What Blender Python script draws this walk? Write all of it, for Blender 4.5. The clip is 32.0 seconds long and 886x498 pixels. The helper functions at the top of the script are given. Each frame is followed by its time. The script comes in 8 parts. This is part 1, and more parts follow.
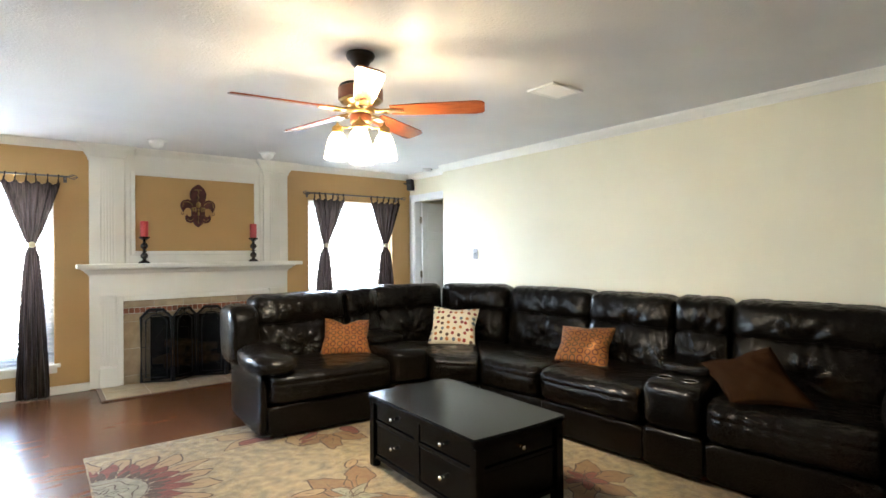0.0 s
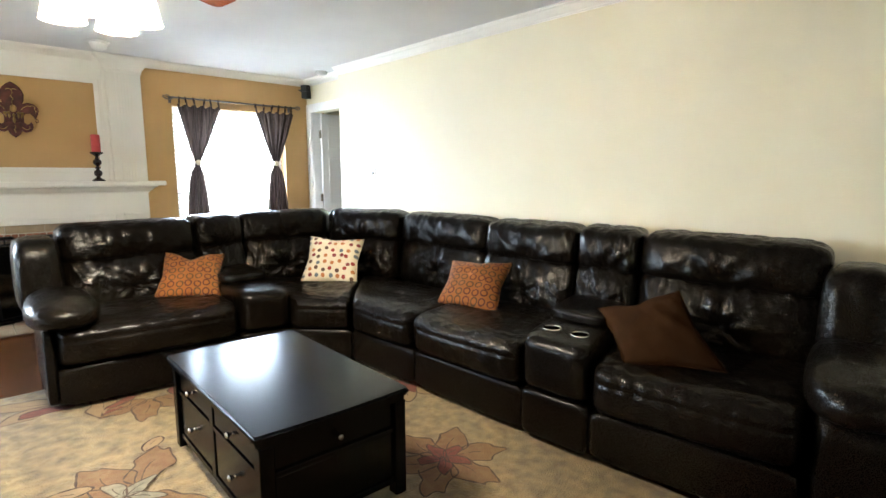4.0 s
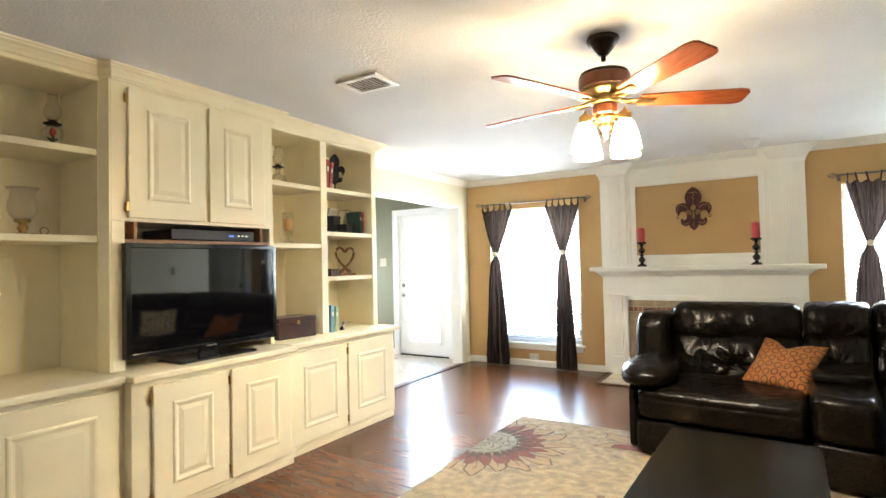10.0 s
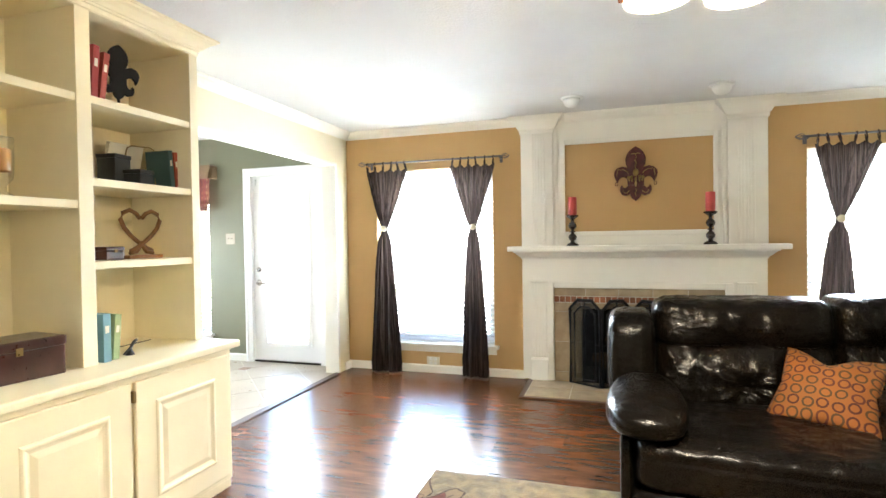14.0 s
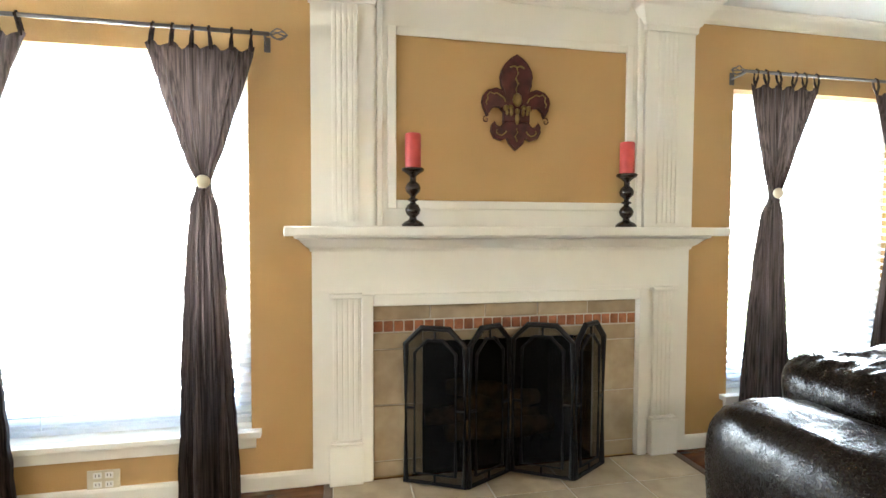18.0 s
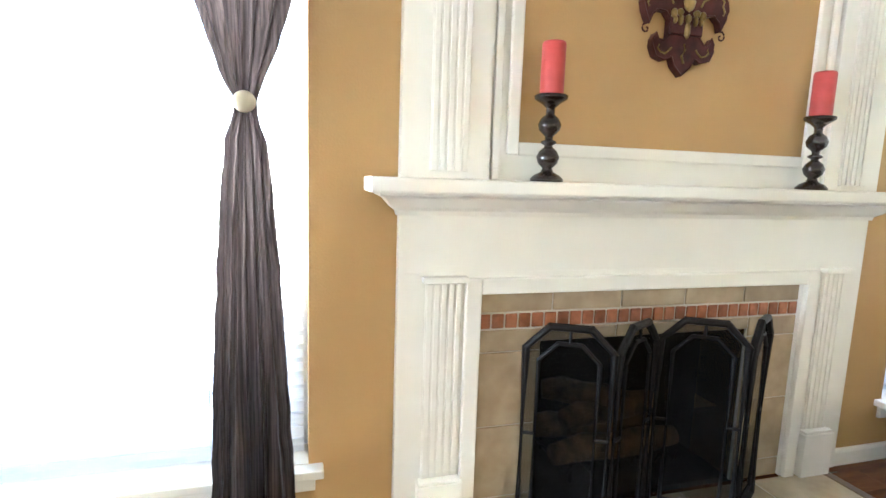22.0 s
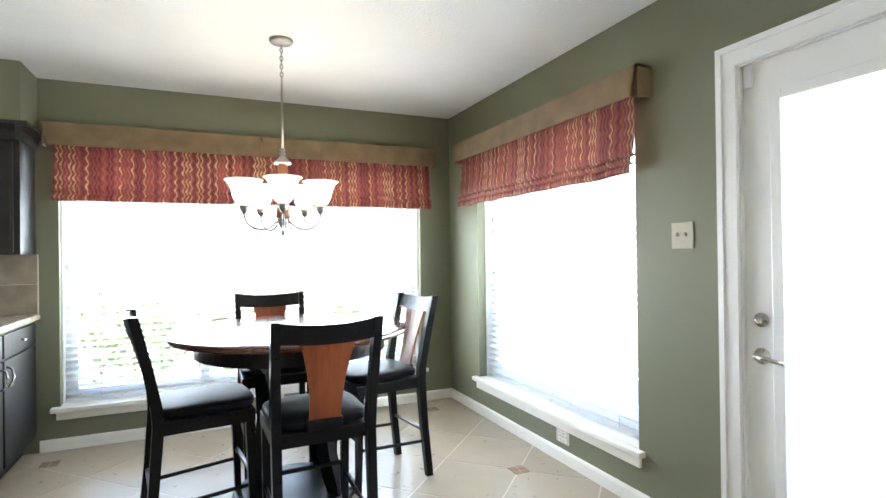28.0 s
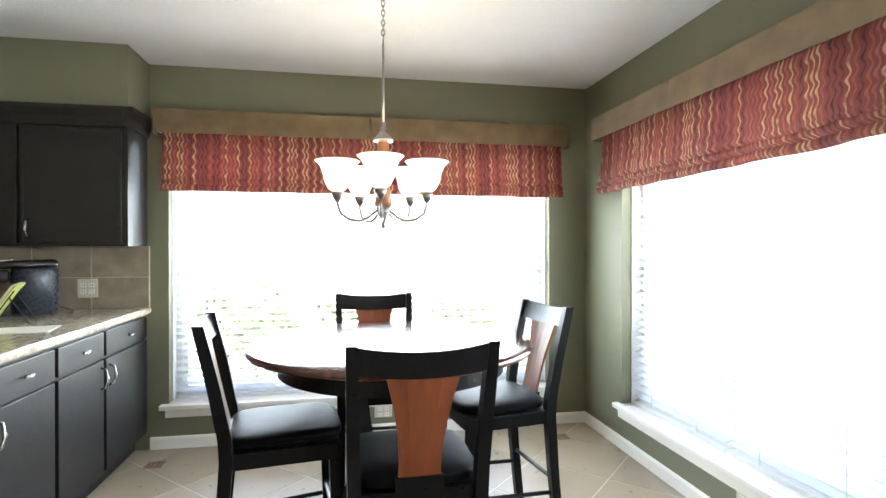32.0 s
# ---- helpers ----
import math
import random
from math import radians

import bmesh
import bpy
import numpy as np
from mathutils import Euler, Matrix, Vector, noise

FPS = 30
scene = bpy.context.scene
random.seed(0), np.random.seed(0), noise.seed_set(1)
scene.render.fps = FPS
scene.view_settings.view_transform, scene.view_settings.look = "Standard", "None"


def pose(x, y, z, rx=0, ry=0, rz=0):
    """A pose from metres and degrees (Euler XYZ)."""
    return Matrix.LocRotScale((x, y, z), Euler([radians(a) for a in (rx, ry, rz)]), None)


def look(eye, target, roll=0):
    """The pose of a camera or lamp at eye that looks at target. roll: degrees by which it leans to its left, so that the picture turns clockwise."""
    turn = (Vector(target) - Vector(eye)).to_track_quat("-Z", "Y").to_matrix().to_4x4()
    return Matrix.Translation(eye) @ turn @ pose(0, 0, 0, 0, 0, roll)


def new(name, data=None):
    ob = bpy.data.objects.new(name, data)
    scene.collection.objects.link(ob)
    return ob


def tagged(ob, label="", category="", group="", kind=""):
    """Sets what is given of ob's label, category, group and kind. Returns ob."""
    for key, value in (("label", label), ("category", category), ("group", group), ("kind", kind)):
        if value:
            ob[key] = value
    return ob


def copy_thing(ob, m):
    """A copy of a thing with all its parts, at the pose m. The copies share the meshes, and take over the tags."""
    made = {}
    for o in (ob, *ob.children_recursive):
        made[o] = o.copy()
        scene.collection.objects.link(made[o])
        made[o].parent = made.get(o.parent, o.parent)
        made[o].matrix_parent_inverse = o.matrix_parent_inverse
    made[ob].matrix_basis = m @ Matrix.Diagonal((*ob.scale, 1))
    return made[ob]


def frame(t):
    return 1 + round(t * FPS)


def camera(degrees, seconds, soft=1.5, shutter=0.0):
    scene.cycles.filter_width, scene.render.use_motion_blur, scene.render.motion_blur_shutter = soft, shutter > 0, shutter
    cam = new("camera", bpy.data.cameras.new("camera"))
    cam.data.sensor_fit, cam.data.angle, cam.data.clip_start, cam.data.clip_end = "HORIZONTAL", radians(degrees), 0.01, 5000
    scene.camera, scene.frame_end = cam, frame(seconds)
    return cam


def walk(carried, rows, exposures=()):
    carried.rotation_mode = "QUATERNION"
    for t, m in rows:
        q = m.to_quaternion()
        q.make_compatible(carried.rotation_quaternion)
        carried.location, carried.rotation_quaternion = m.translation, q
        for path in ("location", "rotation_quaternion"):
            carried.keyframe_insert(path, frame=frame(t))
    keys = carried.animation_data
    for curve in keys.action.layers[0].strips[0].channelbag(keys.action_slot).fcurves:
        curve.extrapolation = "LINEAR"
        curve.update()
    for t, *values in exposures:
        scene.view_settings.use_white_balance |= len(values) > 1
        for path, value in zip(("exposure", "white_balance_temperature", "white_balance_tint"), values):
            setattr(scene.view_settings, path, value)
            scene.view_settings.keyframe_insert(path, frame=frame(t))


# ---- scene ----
cam = camera(80.2, 32.0)

PATH = [
    (0, (1.366, -6.1, 1.299), (2.59, -4.518, 1.312), -0.5),
    (0.5, (1.461, -6.063, 1.294), (2.672, -4.471, 1.317), -0.6),
    (1, (1.51, -6.048, 1.292), (2.72, -4.456, 1.31), -1.0),
    (1.5, (1.549, -6.027, 1.292), (2.76, -4.436, 1.289), -1.3),
    (2, (1.583, -6.014, 1.292), (2.818, -4.441, 1.252), -1.5),
    (2.5, (1.691, -6.005, 1.293), (2.962, -4.464, 1.2), -1.7),
    (3, (1.863, -5.964, 1.279), (3.189, -4.474, 1.128), -1.6),
    (3.5, (2.077, -5.894, 1.27), (3.444, -4.45, 1.051), -0.7),
    (5.5, (2.955, -5.815, 1.275), (3.948, -4.13, 0.845), 0.0),
    (6, (3.108, -5.822, 1.276), (3.846, -4.008, 0.868), -0.9),
    (6.5, (3.198, -5.818, 1.275), (3.651, -3.9, 0.931), -2.1),
    (7, (3.228, -5.873, 1.258), (3.376, -3.894, 1.015), -2.0),
    (7.5, (3.234, -5.971, 1.272), (3.072, -3.983, 1.123), -1.6),
    (8, (3.284, -6.069, 1.285), (2.801, -4.129, 1.22), -1.6),
    (8.5, (3.349, -6.105, 1.303), (2.595, -4.253, 1.3), -1.9),
    (9, (3.393, -6.128, 1.306), (2.469, -4.355, 1.348), -1.8),
    (9.5, (3.402, -6.148, 1.304), (2.392, -4.423, 1.364), -1.7),
    (10, (3.401, -6.156, 1.299), (2.352, -4.454, 1.354), -1.3),
    (10.5, (3.403, -6.152, 1.295), (2.326, -4.468, 1.328), -1.2),
    (11, (3.38, -6.098, 1.298), (2.273, -4.433, 1.288), -1.1),
    (11.5, (3.284, -5.998, 1.301), (2.175, -4.335, 1.254), -0.9),
    (12, (3.129, -5.853, 1.313), (2.064, -4.161, 1.239), -0.7),
    (12.5, (2.996, -5.635, 1.314), (1.983, -3.913, 1.228), -0.2),
    (13, (2.819, -5.352, 1.31), (1.898, -3.578, 1.227), -0.6),
    (13.5, (2.661, -5.115, 1.299), (1.872, -3.278, 1.232), -0.4),
    (14, (2.549, -4.787, 1.284), (1.938, -2.883, 1.25), -0.9),
    (14.5, (2.417, -4.53, 1.274), (2.0, -2.575, 1.249), -0.3),
    (15, (2.268, -4.195, 1.282), (2.086, -2.204, 1.256), -0.2),
    (15.5, (2.189, -3.89, 1.295), (2.175, -1.89, 1.262), -0.5),
    (17.5, (1.913, -2.718, 1.218), (2.252, -0.751, 1.136), 0.1),
    (18, (1.849, -2.480, 1.213), (2.273, -0.527, 1.130), 0.2),
    (18.5, (1.779, -2.224, 1.212), (2.346, -0.310, 1.079), 0.5),
    (19, (1.753, -2.025, 1.198), (2.442, -0.158, 0.998), 0.2),
    (19.5, (1.744, -1.864, 1.210), (2.553, -0.056, 0.919), -0.2),
    (20, (1.718, -1.760, 1.218), (2.636, -0.021, 0.854), 0.1),
    (20.5, (1.650, -1.655, 1.208), (2.648, 0.038, 0.823), 0.2),
    (21, (1.591, -1.637, 1.213), (2.552, 0.079, 0.851), 0.4),
    (21.5, (1.518, -1.635, 1.215), (2.333, 0.165, 0.899), 1.1),
    (22, (1.459, -1.614, 1.227), (2.003, 0.290, 0.948), 1.9),
    (22.5, (1.523, -1.632, 1.232), (1.592, 0.337, 1.033), -0.0),
    (23, (1.660, -1.600, 1.260), (1.109, 0.307, 1.064), 0.1),
    (23.5, (1.585, -1.557, 1.279), (0.684, 0.225, 1.125), -0.0),
    (24, (1.501, -1.611, 1.269), (0.35, 0.021, 1.178), -0.6),
    (24.5, (1.4, -1.596, 1.285), (0.029, -0.141, 1.225), -0.2),
    (25, (1.285, -1.648, 1.29), (-0.245, -0.365, 1.247), -0.2),
    (25.5, (1.105, -1.705, 1.284), (-0.559, -0.597, 1.252), -0.3),
    (26, (0.945, -1.725, 1.281), (-0.831, -0.807, 1.261), -0.5),
    (26.5, (0.759, -1.742, 1.286), (-1.087, -0.974, 1.275), -0.9),
    (28.5, (0.187, -1.957, 1.272), (-1.631, -1.123, 1.291), -0.6),
    (29, (0.14, -1.926, 1.271), (-1.668, -1.071, 1.297), -0.4),
    (29.5, (0.122, -1.898, 1.266), (-1.682, -1.035, 1.295), -0.2),
    (30, (0.117, -1.881, 1.26), (-1.695, -1.036, 1.286), 0.0),
    (30.5, (0.088, -1.858, 1.262), (-1.756, -1.084, 1.279), 0.1),
    (31, (-0.02, -1.797, 1.275), (-1.918, -1.166, 1.275), 0.1),
    (31.5, (-0.179, -1.735, 1.286), (-2.124, -1.269, 1.276), 0.1),
    (32, (-0.309, -1.725, 1.291), (-2.276, -1.365, 1.28), 0.0),
]
EXPOSURES = [(0.0, 4.52, 5840, 10), (1.0, 4.6, 5840, 10), (2.0, 4.74, 5900, 10), (3.5, 4.82, 5880, 10), (6.0, 4.7, 5850, 10), (8.0, 4.72, 6200, 10), (13.0, 4.77, 6280, 10), (15.5, 4.9, 5900, 10), (17.5, 4.95, 6317, 10), (19.0, 4.95, 6200, 10), (20.0, 4.95, 6250, 10), (21.0, 5.18, 5950, 10), (22.0, 5.28, 5700, 10), (23.0, 5.15, 5800, 10), (24.0, 5.05, 5786, 10), (25.0, 4.65, 5771, 10), (25.5, 4.3, 5764, 10), (26.5, 3.9, 5750, 10), (28.5, 3.72, 6250, 11), (32.0, 3.68, 6300, 12)]
walk(cam, [(t, look(eye, target, roll)) for t, eye, target, roll in PATH], EXPOSURES)

# ---- world, sun, exposure ----
world = bpy.data.worlds.new("world")
scene.world = world
world.use_nodes = True
wn = world.node_tree
sky = wn.nodes.new("ShaderNodeTexSky")
sky.sky_type = "NISHITA"
sky.sun_disc = False
sky.sun_elevation = radians(52)
sky.sun_rotation = radians(160)
sky.air_density, sky.dust_density = 1.0, 3.0
wn.links.new(sky.outputs[0], wn.nodes["Background"].inputs[0])
wn.nodes["Background"].inputs[1].default_value = 0.15
sun_data = bpy.data.lights.new("sun", "SUN")
sun_data.energy, sun_data.angle, sun_data.color = 5.0, radians(0.6), (1.0, 0.95, 0.86)
sun = new("sun", sun_data)
sun.matrix_world = look((0, 0, 0), (-0.3, 0.58, -0.83))
CEIL = 2.44
LOW = 2.375


def window_light(name, x, y, z, w, h, turn, watts):
    """The bright sky standing outside the upper part of a window's opening, facing the room."""
    d = bpy.data.lights.new(name, "AREA")
    d.shape, d.size, d.size_y, d.energy, d.color = "RECTANGLE", w, h, watts, (0.90, 0.95, 1.0)
    d.spread = radians(150)
    ob = new(name, d)
    ob.matrix_world = pose(x, y, z, -90, 0, turn)
    return ob


window_light("daylight_window_1", 0.91, 0.275, 1.43, 1.18, 1.12, 0, 10.8)
window_light("daylight_window_2", 4.615, 0.275, 1.43, 1.20, 1.12, 0, 6.2)
window_light("daylight_window_3", -2.56, 0.275, 1.43, 1.70, 1.18, 0, 8.5)
window_light("daylight_window_4", -4.195, -1.56, 1.43, 2.55, 1.18, 90, 16.0)
window_light("daylight_door", -0.74, 0.275, 1.55, 0.56, 0.62, 0, 2.6)


FAN_WATTS = 2.1
CHANDELIER_WATTS = 0.15


def bulb(name, x, y, z, watts, size=0.03, color=(1.0, 0.86, 0.65)):
    d = bpy.data.lights.new(name, "POINT")
    d.energy, d.shadow_soft_size, d.color = watts, size, color
    ob = new(name, d)
    ob.location = (x, y, z)
    return ob


# ---- materials ----
def material(name, color, rough=0.5, metal=0.0, vary=0.12, scale=3.0, fine=60.0, bump=0.05, island=0.0, coat=0.0, stretch=(1, 1, 1), spec=0.5, second=None, mix=0.5, emit=None, power=0.0, trans=0.0, sheen=0.0, gloss_var=0.07):
    m = bpy.data.materials.new(name)
    m.use_nodes = True
    nt = m.node_tree
    b = nt.nodes["Principled BSDF"]
    n, l = nt.nodes.new, nt.links.new
    tc = n("ShaderNodeTexCoord")
    mp = n("ShaderNodeMapping")
    mp.inputs["Scale"].default_value = stretch
    l(tc.outputs["Object"], mp.inputs[0])
    big, small = n("ShaderNodeTexNoise"), n("ShaderNodeTexNoise")
    big.inputs["Scale"].default_value, small.inputs["Scale"].default_value = scale, fine
    big.inputs["Detail"].default_value, small.inputs["Detail"].default_value = 5, 4
    at_ = mp.outputs[0]
    if island:
        piece, far, move = n("ShaderNodeObjectInfo"), n("ShaderNodeMath"), n("ShaderNodeVectorMath")
        far.operation, far.inputs[1].default_value = "MULTIPLY", 40.0
        l(piece.outputs["Random"], far.inputs[0]), l(at_, move.inputs[0]), l(far.outputs[0], move.inputs[1])
        at_ = move.outputs[0]
    l(at_, big.inputs["Vector"]), l(at_, small.inputs["Vector"])
    ramp = n("ShaderNodeMix")
    ramp.data_type = "RGBA"
    two = second or [c * (1 - vary) for c in color]
    ramp.inputs["A"].default_value = (*two, 1)
    ramp.inputs["B"].default_value = (*[min(1, c * (1 + vary * 0.6)) for c in color], 1) if not second else (*color, 1)
    sharpen = n("ShaderNodeMapRange")
    sharpen.inputs[1].default_value, sharpen.inputs[2].default_value = mix - 0.18, mix + 0.18
    l(big.outputs["Fac"], sharpen.inputs[0])
    l(sharpen.outputs[0], ramp.inputs["Factor"])
    out = ramp.outputs["Result"]
    if island:
        info, hsv = n("ShaderNodeObjectInfo"), n("ShaderNodeHueSaturation")
        rng = n("ShaderNodeMapRange")
        rng.inputs[3].default_value, rng.inputs[4].default_value = 1 - island, 1 + island
        l(info.outputs["Random"], rng.inputs[0]), l(rng.outputs[0], hsv.inputs["Value"]), l(out, hsv.inputs["Color"])
        out = hsv.outputs[0]
    l(out, b.inputs["Base Color"])
    rr = n("ShaderNodeMapRange")
    rr.inputs[3].default_value, rr.inputs[4].default_value = max(0.02, rough - gloss_var), min(1, rough + gloss_var)
    l(small.outputs["Fac"], rr.inputs[0]), l(rr.outputs[0], b.inputs["Roughness"])
    b.inputs["Metallic"].default_value = metal
    b.inputs["Specular IOR Level"].default_value = spec
    b.inputs["Coat Weight"].default_value, b.inputs["Coat Roughness"].default_value = coat, 0.1
    b.inputs["Transmission Weight"].default_value = trans
    b.inputs["Sheen Weight"].default_value = sheen
    if emit:
        b.inputs["Emission Color"].default_value, b.inputs["Emission Strength"].default_value = (*emit, 1), power
    if bump:
        bp = n("ShaderNodeBump")
        bp.inputs["Strength"].default_value, bp.inputs["Distance"].default_value = bump, 0.01
        l(small.outputs["Fac"], bp.inputs["Height"]), l(bp.outputs[0], b.inputs["Normal"])
    return m


M_TAN = material("tan_wall_paint", (0.50, 0.315, 0.125), 0.6, vary=0.05, scale=1.2, fine=140, bump=0.12)
M_CREAM = material("cream_wall_paint", (0.80, 0.745, 0.56), 0.6, vary=0.04, scale=1.0, fine=140, bump=0.12)
M_GREEN = material("sage_wall_paint", (0.178, 0.180, 0.112), 0.6, vary=0.06, scale=1.2, fine=140, bump=0.12)
M_CEIL = material("textured_ceiling_paint", (0.69, 0.69, 0.685), 0.9, vary=0.04, scale=2.0, fine=70, bump=0.35)
M_WHITE = material("white_gloss_paint", (0.82, 0.80, 0.735), 0.35, vary=0.03, scale=3, fine=50, bump=0.02)
M_DOORWHITE = material("white_door_paint", (0.80, 0.80, 0.80), 0.35, vary=0.02, scale=3, fine=50, bump=0.02)
M_BUILTIN = material("cream_cabinet_paint", (0.86, 0.78, 0.56), 0.38, vary=0.04, scale=4, fine=40, bump=0.03)
M_PLANK = material("red_brown_laminate", (0.142, 0.055, 0.022), 0.26, vary=0.3, scale=4, fine=40, bump=0.0, island=0.18, spec=0.36, gloss_var=0.03, stretch=(1.2, 6, 1), second=(0.062, 0.023, 0.010), mix=0.48)
M_GAP = material("dark_floor_joint", (0.03, 0.015, 0.01), 0.8)
M_TILE = material("beige_floor_tile", (0.40, 0.335, 0.245), 0.30, vary=0.12, scale=2.0, fine=18, bump=0.015, island=0.05, second=(0.345, 0.285, 0.205))
M_GROUT = material("pale_grout", (0.62, 0.58, 0.50), 0.8)
M_PATIO = material("pale_patio_concrete", (0.38, 0.37, 0.345), 0.85, vary=0.15, scale=2, fine=60, bump=0.2)
M_GRASS = material("grass_ground", (0.10, 0.14, 0.05), 0.9, vary=0.4, scale=3, fine=60, bump=0.4)


def leather(name, base, rough):
    """Glossy hide: pebble grain and long creases, rubbed paler and duller in places."""
    m = material(name, base, rough, vary=0.35, scale=5, fine=260, bump=0.0, spec=0.16)
    nt = m.node_tree
    n, l = nt.nodes.new, nt.links.new
    b = nt.nodes["Principled BSDF"]
    tc, warp, add = n("ShaderNodeTexCoord"), n("ShaderNodeTexNoise"), n("ShaderNodeMix")
    warp.inputs["Scale"].default_value = 7
    add.data_type, add.blend_type = "RGBA", "ADD"
    add.inputs["Factor"].default_value = 0.10
    l(tc.outputs["Object"], warp.inputs["Vector"]), l(tc.outputs["Object"], add.inputs["A"]), l(warp.outputs["Color"], add.inputs["B"])
    fold, grain, fine_fold = n("ShaderNodeTexNoise"), n("ShaderNodeTexNoise"), n("ShaderNodeTexNoise")
    fold.inputs["Scale"].default_value, fold.inputs["Detail"].default_value = 11, 3
    fine_fold.inputs["Scale"].default_value, fine_fold.inputs["Detail"].default_value = 34, 2
    grain.inputs["Scale"].default_value, grain.inputs["Detail"].default_value = 90, 5
    l(add.outputs["Result"], fold.inputs["Vector"]), l(add.outputs["Result"], fine_fold.inputs["Vector"]), l(tc.outputs["Object"], grain.inputs["Vector"])
    last = None
    for tex, strength, distance in ((fold, 0.27, 0.020), (fine_fold, 0.10, 0.007), (grain, 0.07, 0.003)):
        off, ridge, bp = n("ShaderNodeMath"), n("ShaderNodeMath"), n("ShaderNodeBump")
        off.operation, ridge.operation = "SUBTRACT", "ABSOLUTE"
        off.inputs[1].default_value = 0.5
        l(tex.outputs["Fac"], off.inputs[0]), l(off.outputs[0], ridge.inputs[0])
        bp.inputs["Strength"].default_value, bp.inputs["Distance"].default_value = strength, distance
        l(ridge.outputs[0] if tex is not grain else tex.outputs["Fac"], bp.inputs["Height"])
        if last is not None:
            l(last.outputs[0], bp.inputs["Normal"])
        last = bp
    l(last.outputs[0], b.inputs["Normal"])
    return m


M_LEATHER = leather("black_leather", (0.0044, 0.0031, 0.0019), 0.27)
M_BLACKWOOD = material("black_painted_wood", (0.0018, 0.0018, 0.0014), 0.20, vary=0.08, scale=3, fine=7, bump=0.0, spec=0.09, gloss_var=0.012)


# ---- building helpers ----
def part(name, bm, mat_, parent=None, label="", smooth=False):
    me = bpy.data.meshes.new(name)
    bm.to_mesh(me)
    bm.free()
    if smooth:
        for p in me.polygons:
            p.use_smooth = True
    me.materials.append(mat_)
    ob = new(name, me)
    if parent is not None:
        ob.parent = parent
    if label:
        ob["label"] = label
    return ob


def thing(name, label, category, at=(0, 0, 0), turn=0, group=""):
    ob = new(name)
    ob.matrix_world = pose(*at, 0, 0, turn)
    return tagged(ob, label, category, group)


def box(x0, x1, y0, y1, z0, z1, bevel=0.0, bm=None, segs=2):
    """An upright block; bevel rounds its edges."""
    b = bmesh.new() if bm is None or bevel else bm
    vs = [b.verts.new((x, y, z)) for x in (x0, x1) for y in (y0, y1) for z in (z0, z1)]
    for f in ((0, 1, 3, 2), (4, 6, 7, 5), (0, 4, 5, 1), (2, 3, 7, 6), (0, 2, 6, 4), (1, 5, 7, 3)):
        b.faces.new([vs[i] for i in f])
    if bevel:
        bmesh.ops.bevel(b, geom=b.edges[:], offset=bevel, segments=segs, affect="EDGES", profile=0.6)
        if bm is not None:
            me = bpy.data.meshes.new("tmp")
            b.to_mesh(me)
            b.free()
            bm.from_mesh(me)
            bpy.data.meshes.remove(me)
            return bm
    return b


def lathe(profile, n=20, center=(0, 0), bm=None):
    """A turned body from (radius, height) rows, round a vertical axis."""
    b = bm or bmesh.new()
    rings = []
    for r, z in profile:
        rings.append([b.verts.new((center[0] + r * math.cos(2 * math.pi * k / n), center[1] + r * math.sin(2 * math.pi * k / n), z)) for k in range(n)])
    for a, c in zip(rings, rings[1:]):
        for k in range(n):
            b.faces.new((a[k], a[(k + 1) % n], c[(k + 1) % n], c[k]))
    for ring, flip in ((rings[0], True), (rings[-1], False)):
        b.faces.new(ring[::-1] if flip else ring)
    return b


def tube(points, r, n=10, bm=None, closed=False):
    """A round bar along points; r: one radius or one for each point."""
    b = bm or bmesh.new()
    pts = [Vector(p) for p in points]
    rings = []
    up = Vector((0, 0, 1))
    for i, p in enumerate(pts):
        a = pts[i - 1] if (i or closed) else p
        c = pts[(i + 1) % len(pts)] if (i + 1 < len(pts) or closed) else p
        d = (c - a).normalized()
        s = d.cross(up)
        s = d.cross(Vector((1, 0, 0))) if s.length < 0.05 else s
        s.normalize()
        u = s.cross(d)
        rad = r[i] if isinstance(r, (list, tuple)) else r
        rings.append([b.verts.new(p + rad * (math.cos(2 * math.pi * k / n) * s + math.sin(2 * math.pi * k / n) * u)) for k in range(n)])
    for i in range(len(rings) - (0 if closed else 1)):
        a, c = rings[i], rings[(i + 1) % len(rings)]
        for k in range(n):
            b.faces.new((a[k], a[(k + 1) % n], c[(k + 1) % n], c[k]))
    if not closed:
        b.faces.new(rings[0][::-1]), b.faces.new(rings[-1])
    return b


def prism(outline, d0, d1, axis="y", bm=None):
    """An outline of (u, v) drawn out from d0 to d1 along an axis; for y it is (x, z), for x (y, z), for z (x, y)."""
    b = bm or bmesh.new()
    put = {"y": lambda u, v, d: (u, d, v), "x": lambda u, v, d: (d, u, v), "z": lambda u, v, d: (u, v, d)}[axis]
    a = [b.verts.new(put(u, v, d0)) for u, v in outline]
    c = [b.verts.new(put(u, v, d1)) for u, v in outline]
    k = len(a)
    for i in range(k):
        b.faces.new((a[i], a[(i + 1) % k], c[(i + 1) % k], c[i]))
    b.faces.new(a[::-1]), b.faces.new(c)
    bmesh.ops.recalc_face_normals(b, faces=b.faces[:])
    return b


